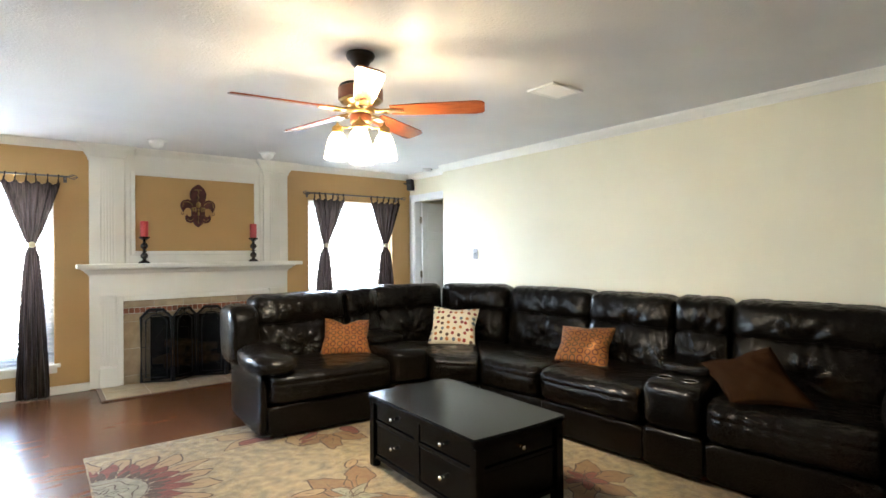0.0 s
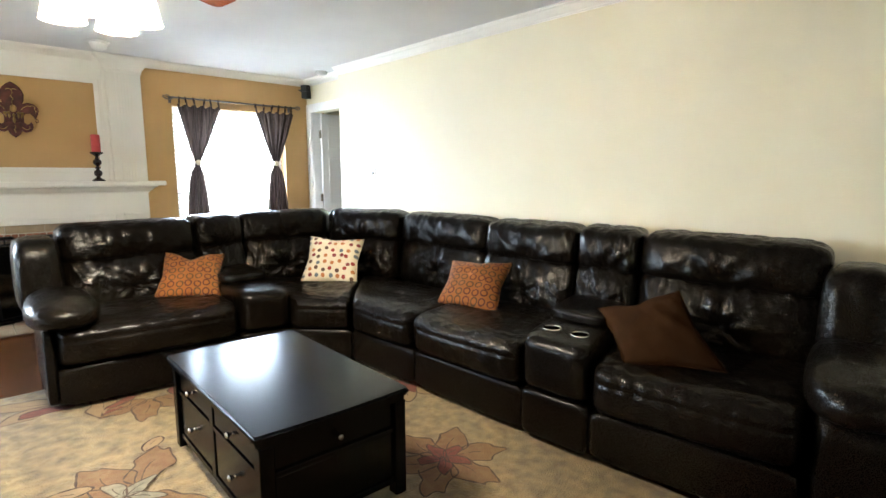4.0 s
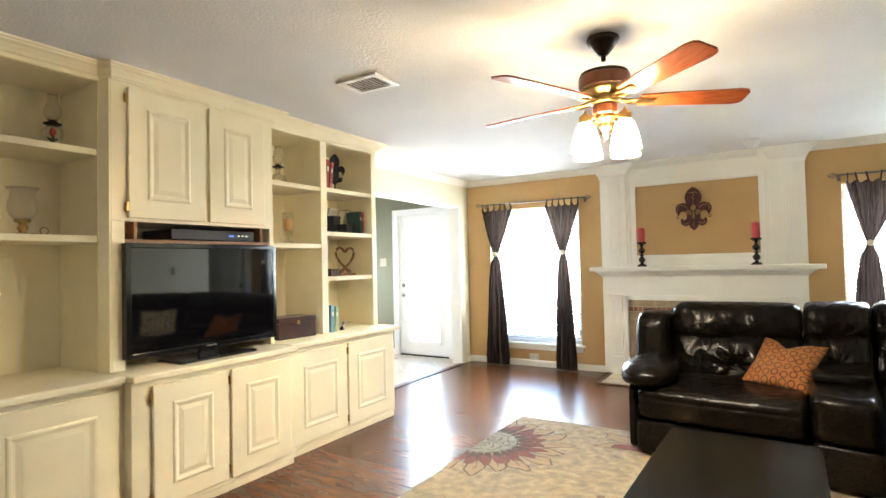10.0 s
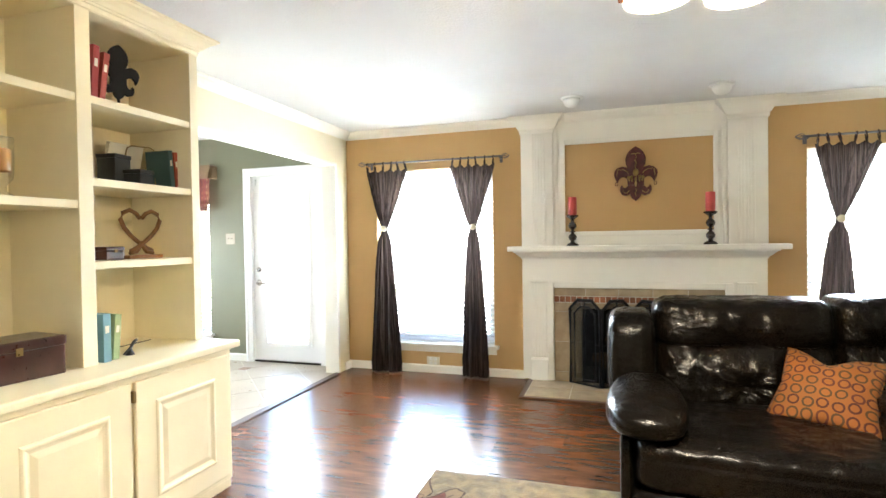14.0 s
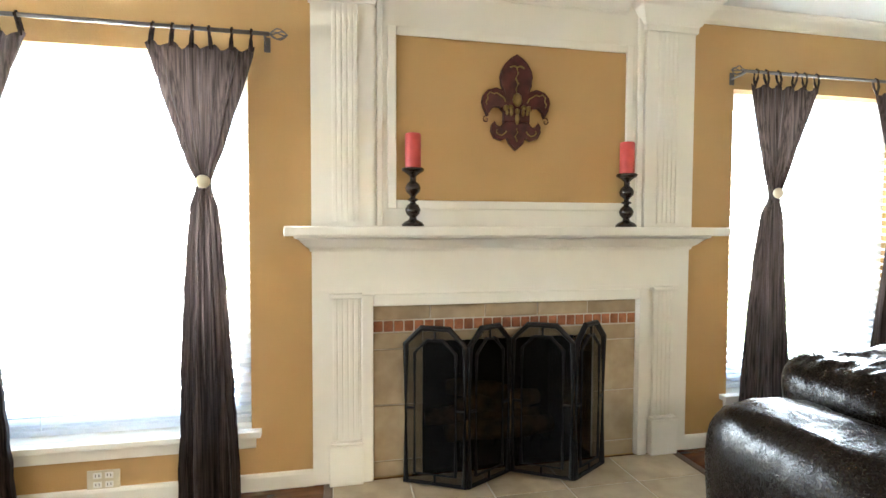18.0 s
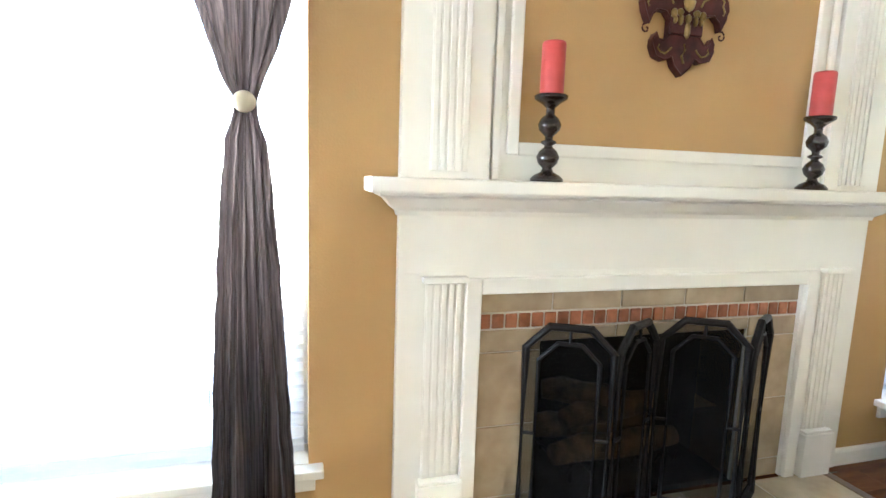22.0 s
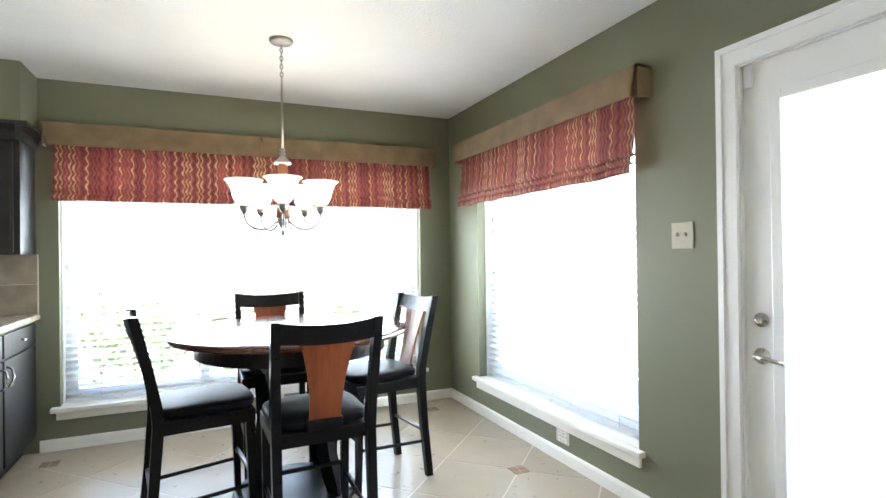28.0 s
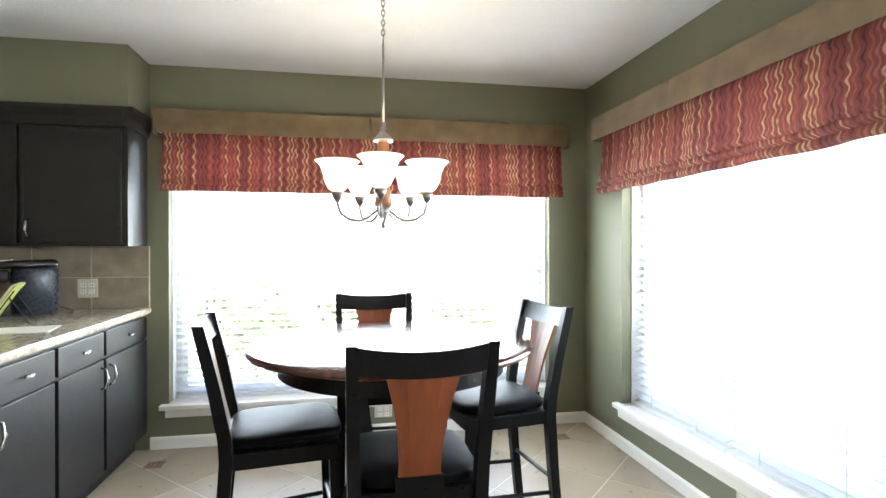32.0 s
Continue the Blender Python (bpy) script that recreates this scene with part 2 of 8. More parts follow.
def slab(axis, lo, hi, u0, u1, z0, z1, openings):
    """One upright slab between the planes lo and hi, with rectangular openings (a, b, low, high) cut through it."""
    bm = bmesh.new()
    us = sorted({u0, u1} | {v for o in openings for v in o[:2]})
    zs = sorted({z0, z1} | {min(max(v, z0), z1) for o in openings for v in o[2:]})

    def solid(i, j):
        if not (0 <= i < len(us) - 1 and 0 <= j < len(zs) - 1):
            return False
        u, z = (us[i] + us[i + 1]) / 2, (zs[j] + zs[j + 1]) / 2
        return not any(a < u < b and c < z < d for a, b, c, d in openings)
    made = {}

    def vert(i, j, k):
        if (i, j, k) not in made:
            d = (lo, hi)[k]
            made[i, j, k] = bm.verts.new((d, us[i], zs[j]) if axis == "x" else (us[i], d, zs[j]))
        return made[i, j, k]
    for i in range(len(us) - 1):
        for j in range(len(zs) - 1):
            if not solid(i, j):
                continue
            for k in (0, 1):
                bm.faces.new((vert(i, j, k), vert(i + 1, j, k), vert(i + 1, j + 1, k), vert(i, j + 1, k)))
            for di, dj, a, b in ((-1, 0, (i, j), (i, j + 1)), (1, 0, (i + 1, j), (i + 1, j + 1)), (0, -1, (i, j), (i + 1, j)), (0, 1, (i, j + 1), (i + 1, j + 1))):
                if not solid(i + di, j + dj):
                    bm.faces.new((vert(*a, 0), vert(*b, 0), vert(*b, 1), vert(*a, 1)))
    bmesh.ops.recalc_face_normals(bm, faces=bm.faces[:])
    return bm


def wall(name, axis, at, depth, u0, u1, openings, mat_, top=LOW):
    """A wall in the plane axis = at, drawn to at + depth, from u0 to u1, with openings (a, b, low, high) through it."""
    return tagged(part(name, slab(axis, min(at, at + depth), max(at, at + depth), u0, u1, 0, top, openings), mat_), kind="structure")


# ---- large structure ----
WIN_1 = (0.32, 1.50, 0.29, 1.97)
WIN_2 = (4.01, 5.22, 0.29, 1.97)
WIN_3 = (-3.40, -1.715, 0.285, 2.03)
WIN_4 = (-2.84, -0.283, 0.285, 2.03)
DOOR_1 = (-1.155, -0.325, 0.0, 2.0)
FIREBOX = (2.29, 3.19, 0.02, 0.66)
tagged(wall("wall_north_living", "y", 0.02, 0.22, -0.12, 5.75, [WIN_1, WIN_2, FIREBOX], M_TAN), "tan painted wall with two tall windows and a fireplace", "wall")
tagged(wall("wall_north_dining", "y", 0.0, 0.24, -4.16, -0.121, [WIN_3, DOOR_1], M_GREEN, CEIL), "sage green painted wall with a window and a glazed door", "wall")
tagged(wall("wall_west_dining", "x", -3.92, -0.24, -7.0, 0.0, [WIN_4], M_GREEN, CEIL), "sage green painted wall with one wide window", "wall")
tagged(wall("wall_west_living", "x", 0.0, -0.12, -8.0, -0.002, [(-2.42, -0.22, 0.0, 2.05)], M_CREAM), "cream painted wall with a wide cased opening", "wall")
tagged(wall("wall_east", "x", 5.39, 0.16, -8.0, -0.91, [], M_CREAM), "long plain cream painted wall", "wall")
tagged(wall("wall_alcove", "x", 5.52, 0.12, -0.908, 0.02, [(-0.87, -0.10, 0.0, 2.0)], M_CREAM), "short cream wall with a doorway", "wall")
tagged(wall("wall_south", "y", -8.0, -0.12, -4.16, 5.6, [], M_CREAM), "plain cream wall closing the room", "wall")
tagged(wall("wall_kitchen", "y", -7.0, -0.12, -4.16, -0.12, [], M_GREEN, CEIL), "plain green wall closing the kitchen", "wall")
tagged(wall("wall_back_room_1", "x", 7.6, 0.12, -3.0, 0.3, [], M_CREAM), "plain wall of the room beyond the doorway", "wall")
tagged(wall("wall_back_room_2", "y", -3.0, -0.12, 5.56, 7.6, [], M_CREAM), "plain wall of the room beyond the doorway", "wall")
tagged(wall("wall_back_room_3", "y", 0.12, 0.12, 5.76, 7.6, [], M_CREAM), "plain wall of the room beyond the doorway", "wall")
tagged(part("ceiling_dining", box(-4.2, -0.06, -8.2, 0.3, CEIL, CEIL + 0.2), M_CEIL), "plain white dining room ceiling", "ceiling", kind="structure")
tagged(part("ceiling", box(-0.06, 7.8, -8.2, 0.3, LOW, CEIL + 0.2), M_CEIL), "white textured ceiling", "ceiling", kind="structure")
tagged(part("floor_base", box(-0.0, 7.8, -8.2, 0.24, -0.2, -0.006), M_GAP), "dark floor base under the laminate", "floor", kind="structure")
tagged(part("floor_base_dining", box(-4.2, -0.001, -8.2, 0.24, -0.2, -0.0014), M_GROUT), "pale grout bed under the floor tiles", "floor", kind="structure")
tagged(part("ground", box(-400, 400, -400, 400, -0.5, -0.25), M_GRASS), "mown green lawn outside", "ground", kind="structure")
tagged(part("pavement_patio", box(-5.0, 6.5, 0.26, 8.6, -0.24, -0.19, 0.01), M_PATIO), "pale concrete patio outside the windows", "patio", kind="structure")
# pale slab added to brighten what lies outside the west window
tagged(part("pavement_side", box(-9.5, -4.2, -7.0, 0.255, -0.24, -0.19, 0.01), M_PATIO), "added pale slab brightening the outdoors at the west window", "patio", kind="structure")


# ---- trims ----
def sweep(name, path, profile, mat_, parent=None, bm=None):
    """A moulding along a plan path; the profile is (out to the right of the way, z). Corners are mitred."""
    b = bm or bmesh.new()
    pts = [Vector(p) for p in path]
    rows = []
    for i, p in enumerate(pts):
        d0 = (p - pts[i - 1]).normalized() if i else (pts[1] - p).normalized()
        d1 = (pts[i + 1] - p).normalized() if i + 1 < len(pts) else d0
        n0, n1 = Vector((d0.y, -d0.x)), Vector((d1.y, -d1.x))
        m = (n0 + n1) / max(0.2, 1 + n0.dot(n1))
        rows.append([b.verts.new((p.x + m.x * o, p.y + m.y * o, z)) for o, z in profile])
    k = len(profile)
    for a, c in zip(rows, rows[1:]):
        for j in range(k):
            b.faces.new((a[j], a[(j + 1) % k], c[(j + 1) % k], c[j]))
    b.faces.new(rows[0][::-1]), b.faces.new(rows[-1])
    bmesh.ops.recalc_face_normals(b, faces=b.faces[:])
    if bm is None:
        return part(name, b, mat_, parent)


CROWN = [(0.0, 2.304), (0.009, 2.304), (0.012, 2.312), (0.020, 2.315), (0.030, 2.328), (0.050, 2.346), (0.066, 2.354), (0.070, 2.362), (0.080, 2.364), (0.082, LOW - 0.001), (0.0, LOW - 0.001)]
BASE = [(0.0, 0.001), (0.014, 0.001), (0.014, 0.062), (0.010, 0.073), (0.004, 0.078), (0.0, 0.078)]


def setting(ob, label, category="trim"):
    return tagged(ob, label, category, kind="structure")


setting(sweep("trim_crown_west", [(0.0, -2.46), (0.0, 0.02), (1.772, 0.02)], CROWN, M_WHITE), "white painted crown moulding")
setting(sweep("trim_crown_north", [(3.743, 0.02), (5.52, 0.02), (5.52, -0.905)], CROWN, M_WHITE), "white painted crown moulding")
setting(sweep("trim_crown_east", [(5.39, -0.912), (5.39, -7.99)], CROWN, M_WHITE), "white painted crown moulding with a square cut end")
setting(sweep("trim_crown_south", [(5.39, -8.0), (0.0, -8.0), (0.0, -6.0)], CROWN, M_WHITE), "white painted crown moulding")
setting(sweep("baseboard_living_1", [(0.0, -0.10), (0.0, 0.02), (1.772, 0.02)], BASE, M_WHITE), "white painted baseboard", "baseboard")
setting(sweep("baseboard_living_2", [(3.74, 0.02), (5.52, 0.02), (5.52, -0.01)], BASE, M_WHITE), "white painted baseboard", "baseboard")
setting(sweep("baseboard_east", [(5.39, -0.912), (5.39, -8.0)], BASE, M_WHITE), "white painted baseboard", "baseboard")
setting(sweep("baseboard_dining_1", [(-3.92, -2.95), (-3.92, 0.0), (-1.235, 0.0)], BASE, M_WHITE), "white painted baseboard", "baseboard")


def casing(name, u0, u1, top, plane, axis, side, width=0.085, parent=None, label="white painted door casing"):
    """A flat moulded casing round an opening, on the wall plane, standing out to the side (+1 or -1)."""
    bm = bmesh.new()
    d = [plane, plane + side * 0.018]
    e = [plane, plane + side * 0.026]
    for (a, b_), zz, dd in (((u0 - width, u0), (0.001, top + width), d), ((u1, u1 + width), (0.001, top + width), d), ((u0, u1), (top, top + width), d),
                            ((u0 - width - 0.008, u0 - width + 0.016), (0.001, top + width + 0.008), e), ((u1 + width - 0.016, u1 + width + 0.008), (0.001, top + width + 0.008), e),
                            ((u0 - width + 0.016, u1 + width - 0.016), (top + width - 0.016, top + width + 0.008), e)):
        lo, hi = min(dd), max(dd)
        box(*((a, b_, lo, hi) if axis == "y" else (lo, hi, a, b_)), *zz, bm=bm)
    ob = part(name, bm, M_DOORWHITE, parent)
    return ob if parent is not None else setting(ob, label)


casing("trim_door_casing", -1.155, -0.325, 2.0, 0.0, "y", -1, 0.075)
setting(part("trim_opening_jamb", box(-0.135, 0.012, -0.245, -0.215, 0.001, 2.047, 0.002), M_WHITE), "white painted jamb of the wide opening")
setting(part("trim_opening_jamb_2", box(-0.135, 0.012, -2.425, -2.40, 0.001, 2.047, 0.002), M_WHITE), "white painted jamb of the wide opening")
setting(part("trim_opening_head", box(-0.135, 0.012, -2.40, -0.245, 2.022, 2.047, 0.002), M_WHITE), "white painted head of the wide opening")
setting(part("trim_opening_bead", box(0.0005, 0.011, -2.40, -0.214, 2.047, 2.068, 0.003), M_CREAM), "thin cream bead over the wide opening")
casing("trim_alcove_casing", -0.87, -0.10, 2.0, 5.52, "x", -1, 0.085)
setting(part("trim_alcove_jamb", box(5.515, 5.645, -0.112, -0.099, 0.0, 2.0), M_DOORWHITE), "white door jamb")
setting(part("trim_threshold", box(-0.03, 0.03, -2.40, -0.245, 0.0, 0.011, 0.004), material("dark_threshold_wood", (0.07, 0.03, 0.018), 0.4)), "dark wooden threshold strip between laminate and tile")

# ---- windows ----
M_VINYL = material("white_vinyl", (0.78, 0.79, 0.80), 0.4, vary=0.02, bump=0.0)
M_SLAT = material("white_blind_slat", (0.82, 0.82, 0.80), 0.45, vary=0.03, bump=0.01)
st = M_SLAT.node_tree
s_mix, s_tl = st.nodes.new("ShaderNodeMixShader"), st.nodes.new("ShaderNodeBsdfTranslucent")
s_tl.inputs["Color"].default_value, s_mix.inputs[0].default_value = (0.96, 0.96, 0.95, 1), 0.75
st.links.new(st.nodes["Principled BSDF"].outputs[0], s_mix.inputs[1]), st.links.new(s_tl.outputs[0], s_mix.inputs[2]), st.links.new(s_mix.outputs[0], st.nodes["Material Output"].inputs[0])
M_CORD = material("white_cord", (0.75, 0.74, 0.70), 0.8)


def glass_material():
    m = bpy.data.materials.new("window_glass")
    m.use_nodes = True
    nt = m.node_tree
    for nd in list(nt.nodes):
        nt.nodes.remove(nd)
    n, l = nt.nodes.new, nt.links.new
    out, mix, tr, gl = n("ShaderNodeOutputMaterial"), n("ShaderNodeMixShader"), n("ShaderNodeBsdfTransparent"), n("ShaderNodeBsdfGlossy")
    gl.inputs["Roughness"].default_value = 0.02
    tr.inputs["Color"].default_value = (0.95, 0.97, 0.96, 1)
    mix.inputs[0].default_value = 0.05
    l(tr.outputs[0], mix.inputs[1]), l(gl.outputs[0], mix.inputs[2]), l(mix.outputs[0], out.inputs[0])
    return m


M_GLASS = glass_material()


def window_unit(name, axis, face, a, b, z0, z1, out, units, stool, reveal_mat, label):
    """A window set into its opening: frame, sashes with panes, stool and apron. out: +1 or -1, the way outdoors."""
    w = thing(name, label, "window")
    w["kind"] = "structure"

    def bx(u0, u1, d0, d1, zz0, zz1, bev=0.0, bm=None):
        lo, hi = sorted((face + out * d0, face + out * d1))
        return box(*((u0, u1, lo, hi) if axis == "y" else (lo, hi, u0, u1)), zz0, zz1, bev, bm)
    bm = bmesh.new()
    f = 0.045
    for u0, u1, q0, q1 in ((a, a + f, z0, z1), (b - f, b, z0, z1), (a + f, b - f, z1 - f, z1), (a + f, b - f, z0, z0 + f)):
        bx(u0, u1, 0.13, 0.20, q0, q1, 0, bm)
    part("window_frame", bm, M_VINYL, w)
    step = (b - a - 2 * f) / units
    mid = z0 + (z1 - z0) * 0.47
    for i in range(units):
        u0, u1 = a + f + i * step, a + f + (i + 1) * step
        bm = bmesh.new()
        s = 0.03
        for p0, p1, q0, q1 in ((u0, u0 + s, z0 + f, z1 - f), (u1 - s, u1, z0 + f, z1 - f), (u0 + s, u1 - s, mid - 0.02, mid + 0.02), (u0 + s, u1 - s, z0 + f, z0 + f + s), (u0 + s, u1 - s, z1 - f - s, z1 - f)):
            bx(p0, p1, 0.14, 0.185, q0, q1, 0, bm)
        part("sash", bm, M_VINYL, w)
        for q0, q1 in ((z0 + f + s, mid - 0.02), (mid + 0.02, z1 - f - s)):
            g = part("pane", bx(u0 + s, u1 - s, 0.160, 0.164, q0, q1), M_GLASS, w)
            g.visible_shadow = False
    # white strips added on the green reveal, painting its daylight glare
    if reveal_mat is M_GREEN:
        for u0, u1 in ((a + 0.001, a + 0.006), (b - 0.006, b - 0.001)):
            part("jamb_liner", bx(u0, u1, 0.066, 0.129, z0 + 0.003, z1 - 0.001), M_VINYL, w)
    part("window_sill", bx(a - 0.045, b + 0.045, -stool, 0.0, z0 - 0.028, z0 + 0.002, 0.006), M_WHITE, w)
    part("sill_board", bx(a + 0.001, b - 0.001, 0.001, 0.13, z0 - 0.02, z0 + 0.002), M_WHITE, w)
    part("apron", bx(a - 0.02, b + 0.02, -0.018, -0.001, z0 - 0.085, z0 - 0.029, 0.004), M_WHITE, w)
    return w


def blind(axis, face, a, b, z0, z1, out, group):
    """An open slatted blind: head rail, slats, cords and bottom rail."""
    th = thing("window_blind", "white slatted blind lowered with open slats", "blind", group=group)

    def bx(u0, u1, d0, d1, q0, q1, bev=0.0):
        lo, hi = sorted((face + out * d0, face + out * d1))
        return box(*((u0, u1, lo, hi) if axis == "y" else (lo, hi, u0, u1)), q0, q1, bev)
    part("head_rail", bx(a, b, 0.07, 0.127, z1 - 0.07, z1 - 0.002, 0.004), M_SLAT, th)
    n = int((z1 - z0 - 0.12) / 0.046)
    tilt = 0.006
    bm = bmesh.new()
    outline = [(0.0, -tilt), (0.012, -0.001), (0.025, 0.002), (0.038, 0.005), (0.05, tilt), (0.05, tilt + 0.0025), (0.025, 0.0045), (0.0, -tilt + 0.0025)]
    if axis == "y":
        prism([(o * out, v) for o, v in outline], a + 0.004, b - 0.004, "x", bm)
    else:
        prism([(o * out, v) for o, v in outline], a + 0.004, b - 0.004, "y", bm)
    first = part("slat", bm, M_SLAT, th)
    at = (lambda z: (0, face + out * 0.077, z)) if axis == "y" else (lambda z: (face + out * 0.077, 0, z))
    first.location = at(z0 + 0.06)
    for i in range(1, n):
        s = new("slat", first.data)
        s.parent, s.location = th, at(z0 + 0.06 + i * 0.046)
    part("bottom_rail", bx(a + 0.004, b - 0.004, 0.078, 0.124, z0 + 0.004, z0 + 0.028, 0.003), M_SLAT, th)
    k = max(2, int((b - a) / 0.5))
    for i in range(k):
        u = a + (b - a) * (i + 0.5) / k
        part("ladder_cord", bx(u - 0.002, u + 0.002, 0.072, 0.075, z0 + 0.03, z1 - 0.07), M_CORD, th)
    return th


window_unit("window_1", "y", 0.02, *WIN_1, 1, 1, 0.055, M_TAN, "tall white sash window with a white sill")
window_unit("window_2", "y", 0.02, *WIN_2, 1, 1, 0.055, M_TAN, "tall white sash window with a white sill")
window_unit("window_3", "y", 0.0, *WIN_3, 1, 2, 0.045, M_GREEN, "wide white double window with a deep sill")
window_unit("window_4", "x", -3.92, *WIN_4, -1, 3, 0.06, M_GREEN, "wide white triple window with a deep sill")
blind("y", 0.02, WIN_1[0] + 0.01, WIN_1[1] - 0.01, WIN_1[2], WIN_1[3], 1, "living room blinds")
blind("y", 0.02, WIN_2[0] + 0.01, WIN_2[1] - 0.01, WIN_2[2], WIN_2[3], 1, "living room blinds")
blind("y", 0.0, WIN_3[0] + 0.01, (WIN_3[0] + WIN_3[1]) / 2 - 0.005, WIN_3[2], WIN_3[3], 1, "dining blinds")
blind("y", 0.0, (WIN_3[0] + WIN_3[1]) / 2 + 0.005, WIN_3[1] - 0.01, WIN_3[2], WIN_3[3], 1, "dining blinds")
third = (WIN_4[1] - WIN_4[0] - 0.02) / 3
for i in range(3):
    blind("x", -3.92, WIN_4[0] + 0.01 + i * third, WIN_4[0] + 0.005 + (i + 1) * third, WIN_4[2], WIN_4[3], -1, "dining blinds")

# ---- doors ----
M_CHROME = material("satin_nickel", (0.55, 0.53, 0.50), 0.25, 1.0, bump=0.0)
M_BRASS = material("aged_brass", (0.45, 0.31, 0.12), 0.3, 1.0, vary=0.3, bump=0.02)
M_DARKMETAL = material("dark_bronze_metal", (0.03, 0.026, 0.022), 0.4, 0.8, bump=0.03)


def ring(u0, u1, z0, z1, w, d0, d1, bm=None, bevel=0.0):
    """A picture-frame ring of bars in the x-z plane."""
    b = bm or bmesh.new()
    for p0, p1, q0, q1 in ((u0, u0 + w, z0, z1), (u1 - w, u1, z0, z1), (u0 + w, u1 - w, z0, z0 + w), (u0 + w, u1 - w, z1 - w, z1)):
        box(p0, p1, d0, d1, q0, q1, bevel, b)
    return b


door = thing("door_1", "white full-glass exterior door, closed, with nickel lever", "door")
door["kind"] = "structure"
gx0, gx1, gz0, gz1 = -1.005, -0.475, 0.20, 1.84
bm = bmesh.new()
for p0, p1, q0, q1 in ((-1.148, gx0, 0.02, 1.993), (gx1, -0.332, 0.02, 1.993), (gx0, gx1, 0.02, gz0), (gx0, gx1, gz1, 1.993)):
    box(p0, p1, 0.02, 0.065, q0, q1, bm=bm)
part("door_leaf", bm, M_DOORWHITE, door)
part("lite_frame", ring(gx0 - 0.03, gx1 + 0.03, gz0 - 0.03, gz1 + 0.03, 0.045, 0.006, 0.0195, bevel=0.005), M_DOORWHITE, door)
pane = part("pane", box(gx0, gx1, 0.040, 0.044, gz0, gz1), M_GLASS, door)
pane.visible_shadow = False
bm = lathe([(0.028, 0.0), (0.028, 0.008), (0.016, 0.012), (0.013, 0.03), (0.006, 0.036)], 18)
bmesh.ops.transform(bm, matrix=pose(-1.083, 0.019, 0.995, 90), verts=bm.verts)
part("deadbolt", bm, M_CHROME, door, smooth=True)
bm = lathe([(0.032, 0.0), (0.032, 0.006), (0.014, 0.012), (0.012, 0.045), (0.004, 0.048)], 18)
bmesh.ops.transform(bm, matrix=pose(-1.083, 0.019, 0.855, 90), verts=bm.verts)
tube([(-1.083, -0.024, 0.855), (-1.05, -0.026, 0.855), (-1.0, -0.024, 0.850), (-0.975, -0.020, 0.846)], [0.010, 0.010, 0.008, 0.007], 10, bm)
part("door_handle", bm, M_CHROME, door, smooth=True)
for z in (0.25, 1.0, 1.76):
    bm = tube([(-0.333, 0.012, z - 0.05), (-0.333, 0.012, z + 0.05)], 0.007, 8)
    box(-0.345, -0.32, 0.0185, 0.0195, z - 0.045, z + 0.045, bm=bm)
    part("hinge", bm, M_BRASS, door)
part("threshold", box(-1.154, -0.326, 0.001, 0.10, 0.0, 0.018, 0.004), M_DARKMETAL, door)
part("door_sensor", box(-1.135, -1.10, 0.004, 0.0195, 1.90, 1.965, 0.003), M_VINYL, door, "small white alarm contact")
part("jamb", ring(-1.1545, -0.3255, -0.05, 1.9995, 0.006, 0.0, 0.2), M_DOORWHITE, door)

inner = thing("door_2", "white six-panel interior door standing wide open", "door", (5.575, -0.145, 0), -4)
inner["kind"] = "structure"
part("door_leaf", box(0.03, 0.80, -0.018, 0.018, 0.012, 1.985, 0.002), M_DOORWHITE, inner)
for i in range(2):
    for z0, z1 in ((0.16, 0.78), (0.92, 1.48), (1.58, 1.86)):
        part("panel", ring(0.11 + i * 0.34, 0.39 + i * 0.34, z0, z1, 0.022, -0.024, -0.0185, bevel=0.003), M_DOORWHITE, inner)
for z in (0.22, 1.0, 1.75):
    part("hinge", box(0.0, 0.028, -0.010, 0.010, z - 0.045, z + 0.045, 0.002), M_CHROME, inner)

# ---- wall plates and small fixtures ----
M_PLATE = material("ivory_plastic", (0.60, 0.56, 0.44), 0.4, vary=0.02, bump=0.0)
M_PLATEW = material("white_plastic", (0.78, 0.78, 0.76), 0.4, vary=0.02, bump=0.0)
M_SOCKET = material("dark_socket", (0.06, 0.055, 0.05), 0.6)


def wall_plate(name, label, m, w, h, kinds, mat_):
    """A plate on a wall: local x along the wall, -y out of it, z up."""
    th = thing(name, label, "outlet" if "outlet" in name else "switch")
    th.matrix_world = m
    part("plate", box(-w / 2, w / 2, -0.006, 0.0, -h / 2, h / 2, 0.003), mat_, th)
    for i in range(kinds):
        x = (i - (kinds - 1) / 2) * 0.046
        if "outlet" in name:
            for z in (-0.02, 0.02):
                part("receptacle", box(x - 0.016, x + 0.016, -0.008, -0.006, z - 0.013, z + 0.013, 0.002), M_PLATEW, th)
                part("slot", box(x - 0.008, x - 0.005, -0.0085, -0.0075, z - 0.005, z + 0.006), M_SOCKET, th)
                part("slot", box(x + 0.005, x + 0.008, -0.0085, -0.0075, z - 0.005, z + 0.006), M_SOCKET, th)
        else:
            part("toggle", box(x - 0.005, x + 0.005, -0.020, -0.006, -0.004, 0.012, 0.002), mat_, th)
    return th


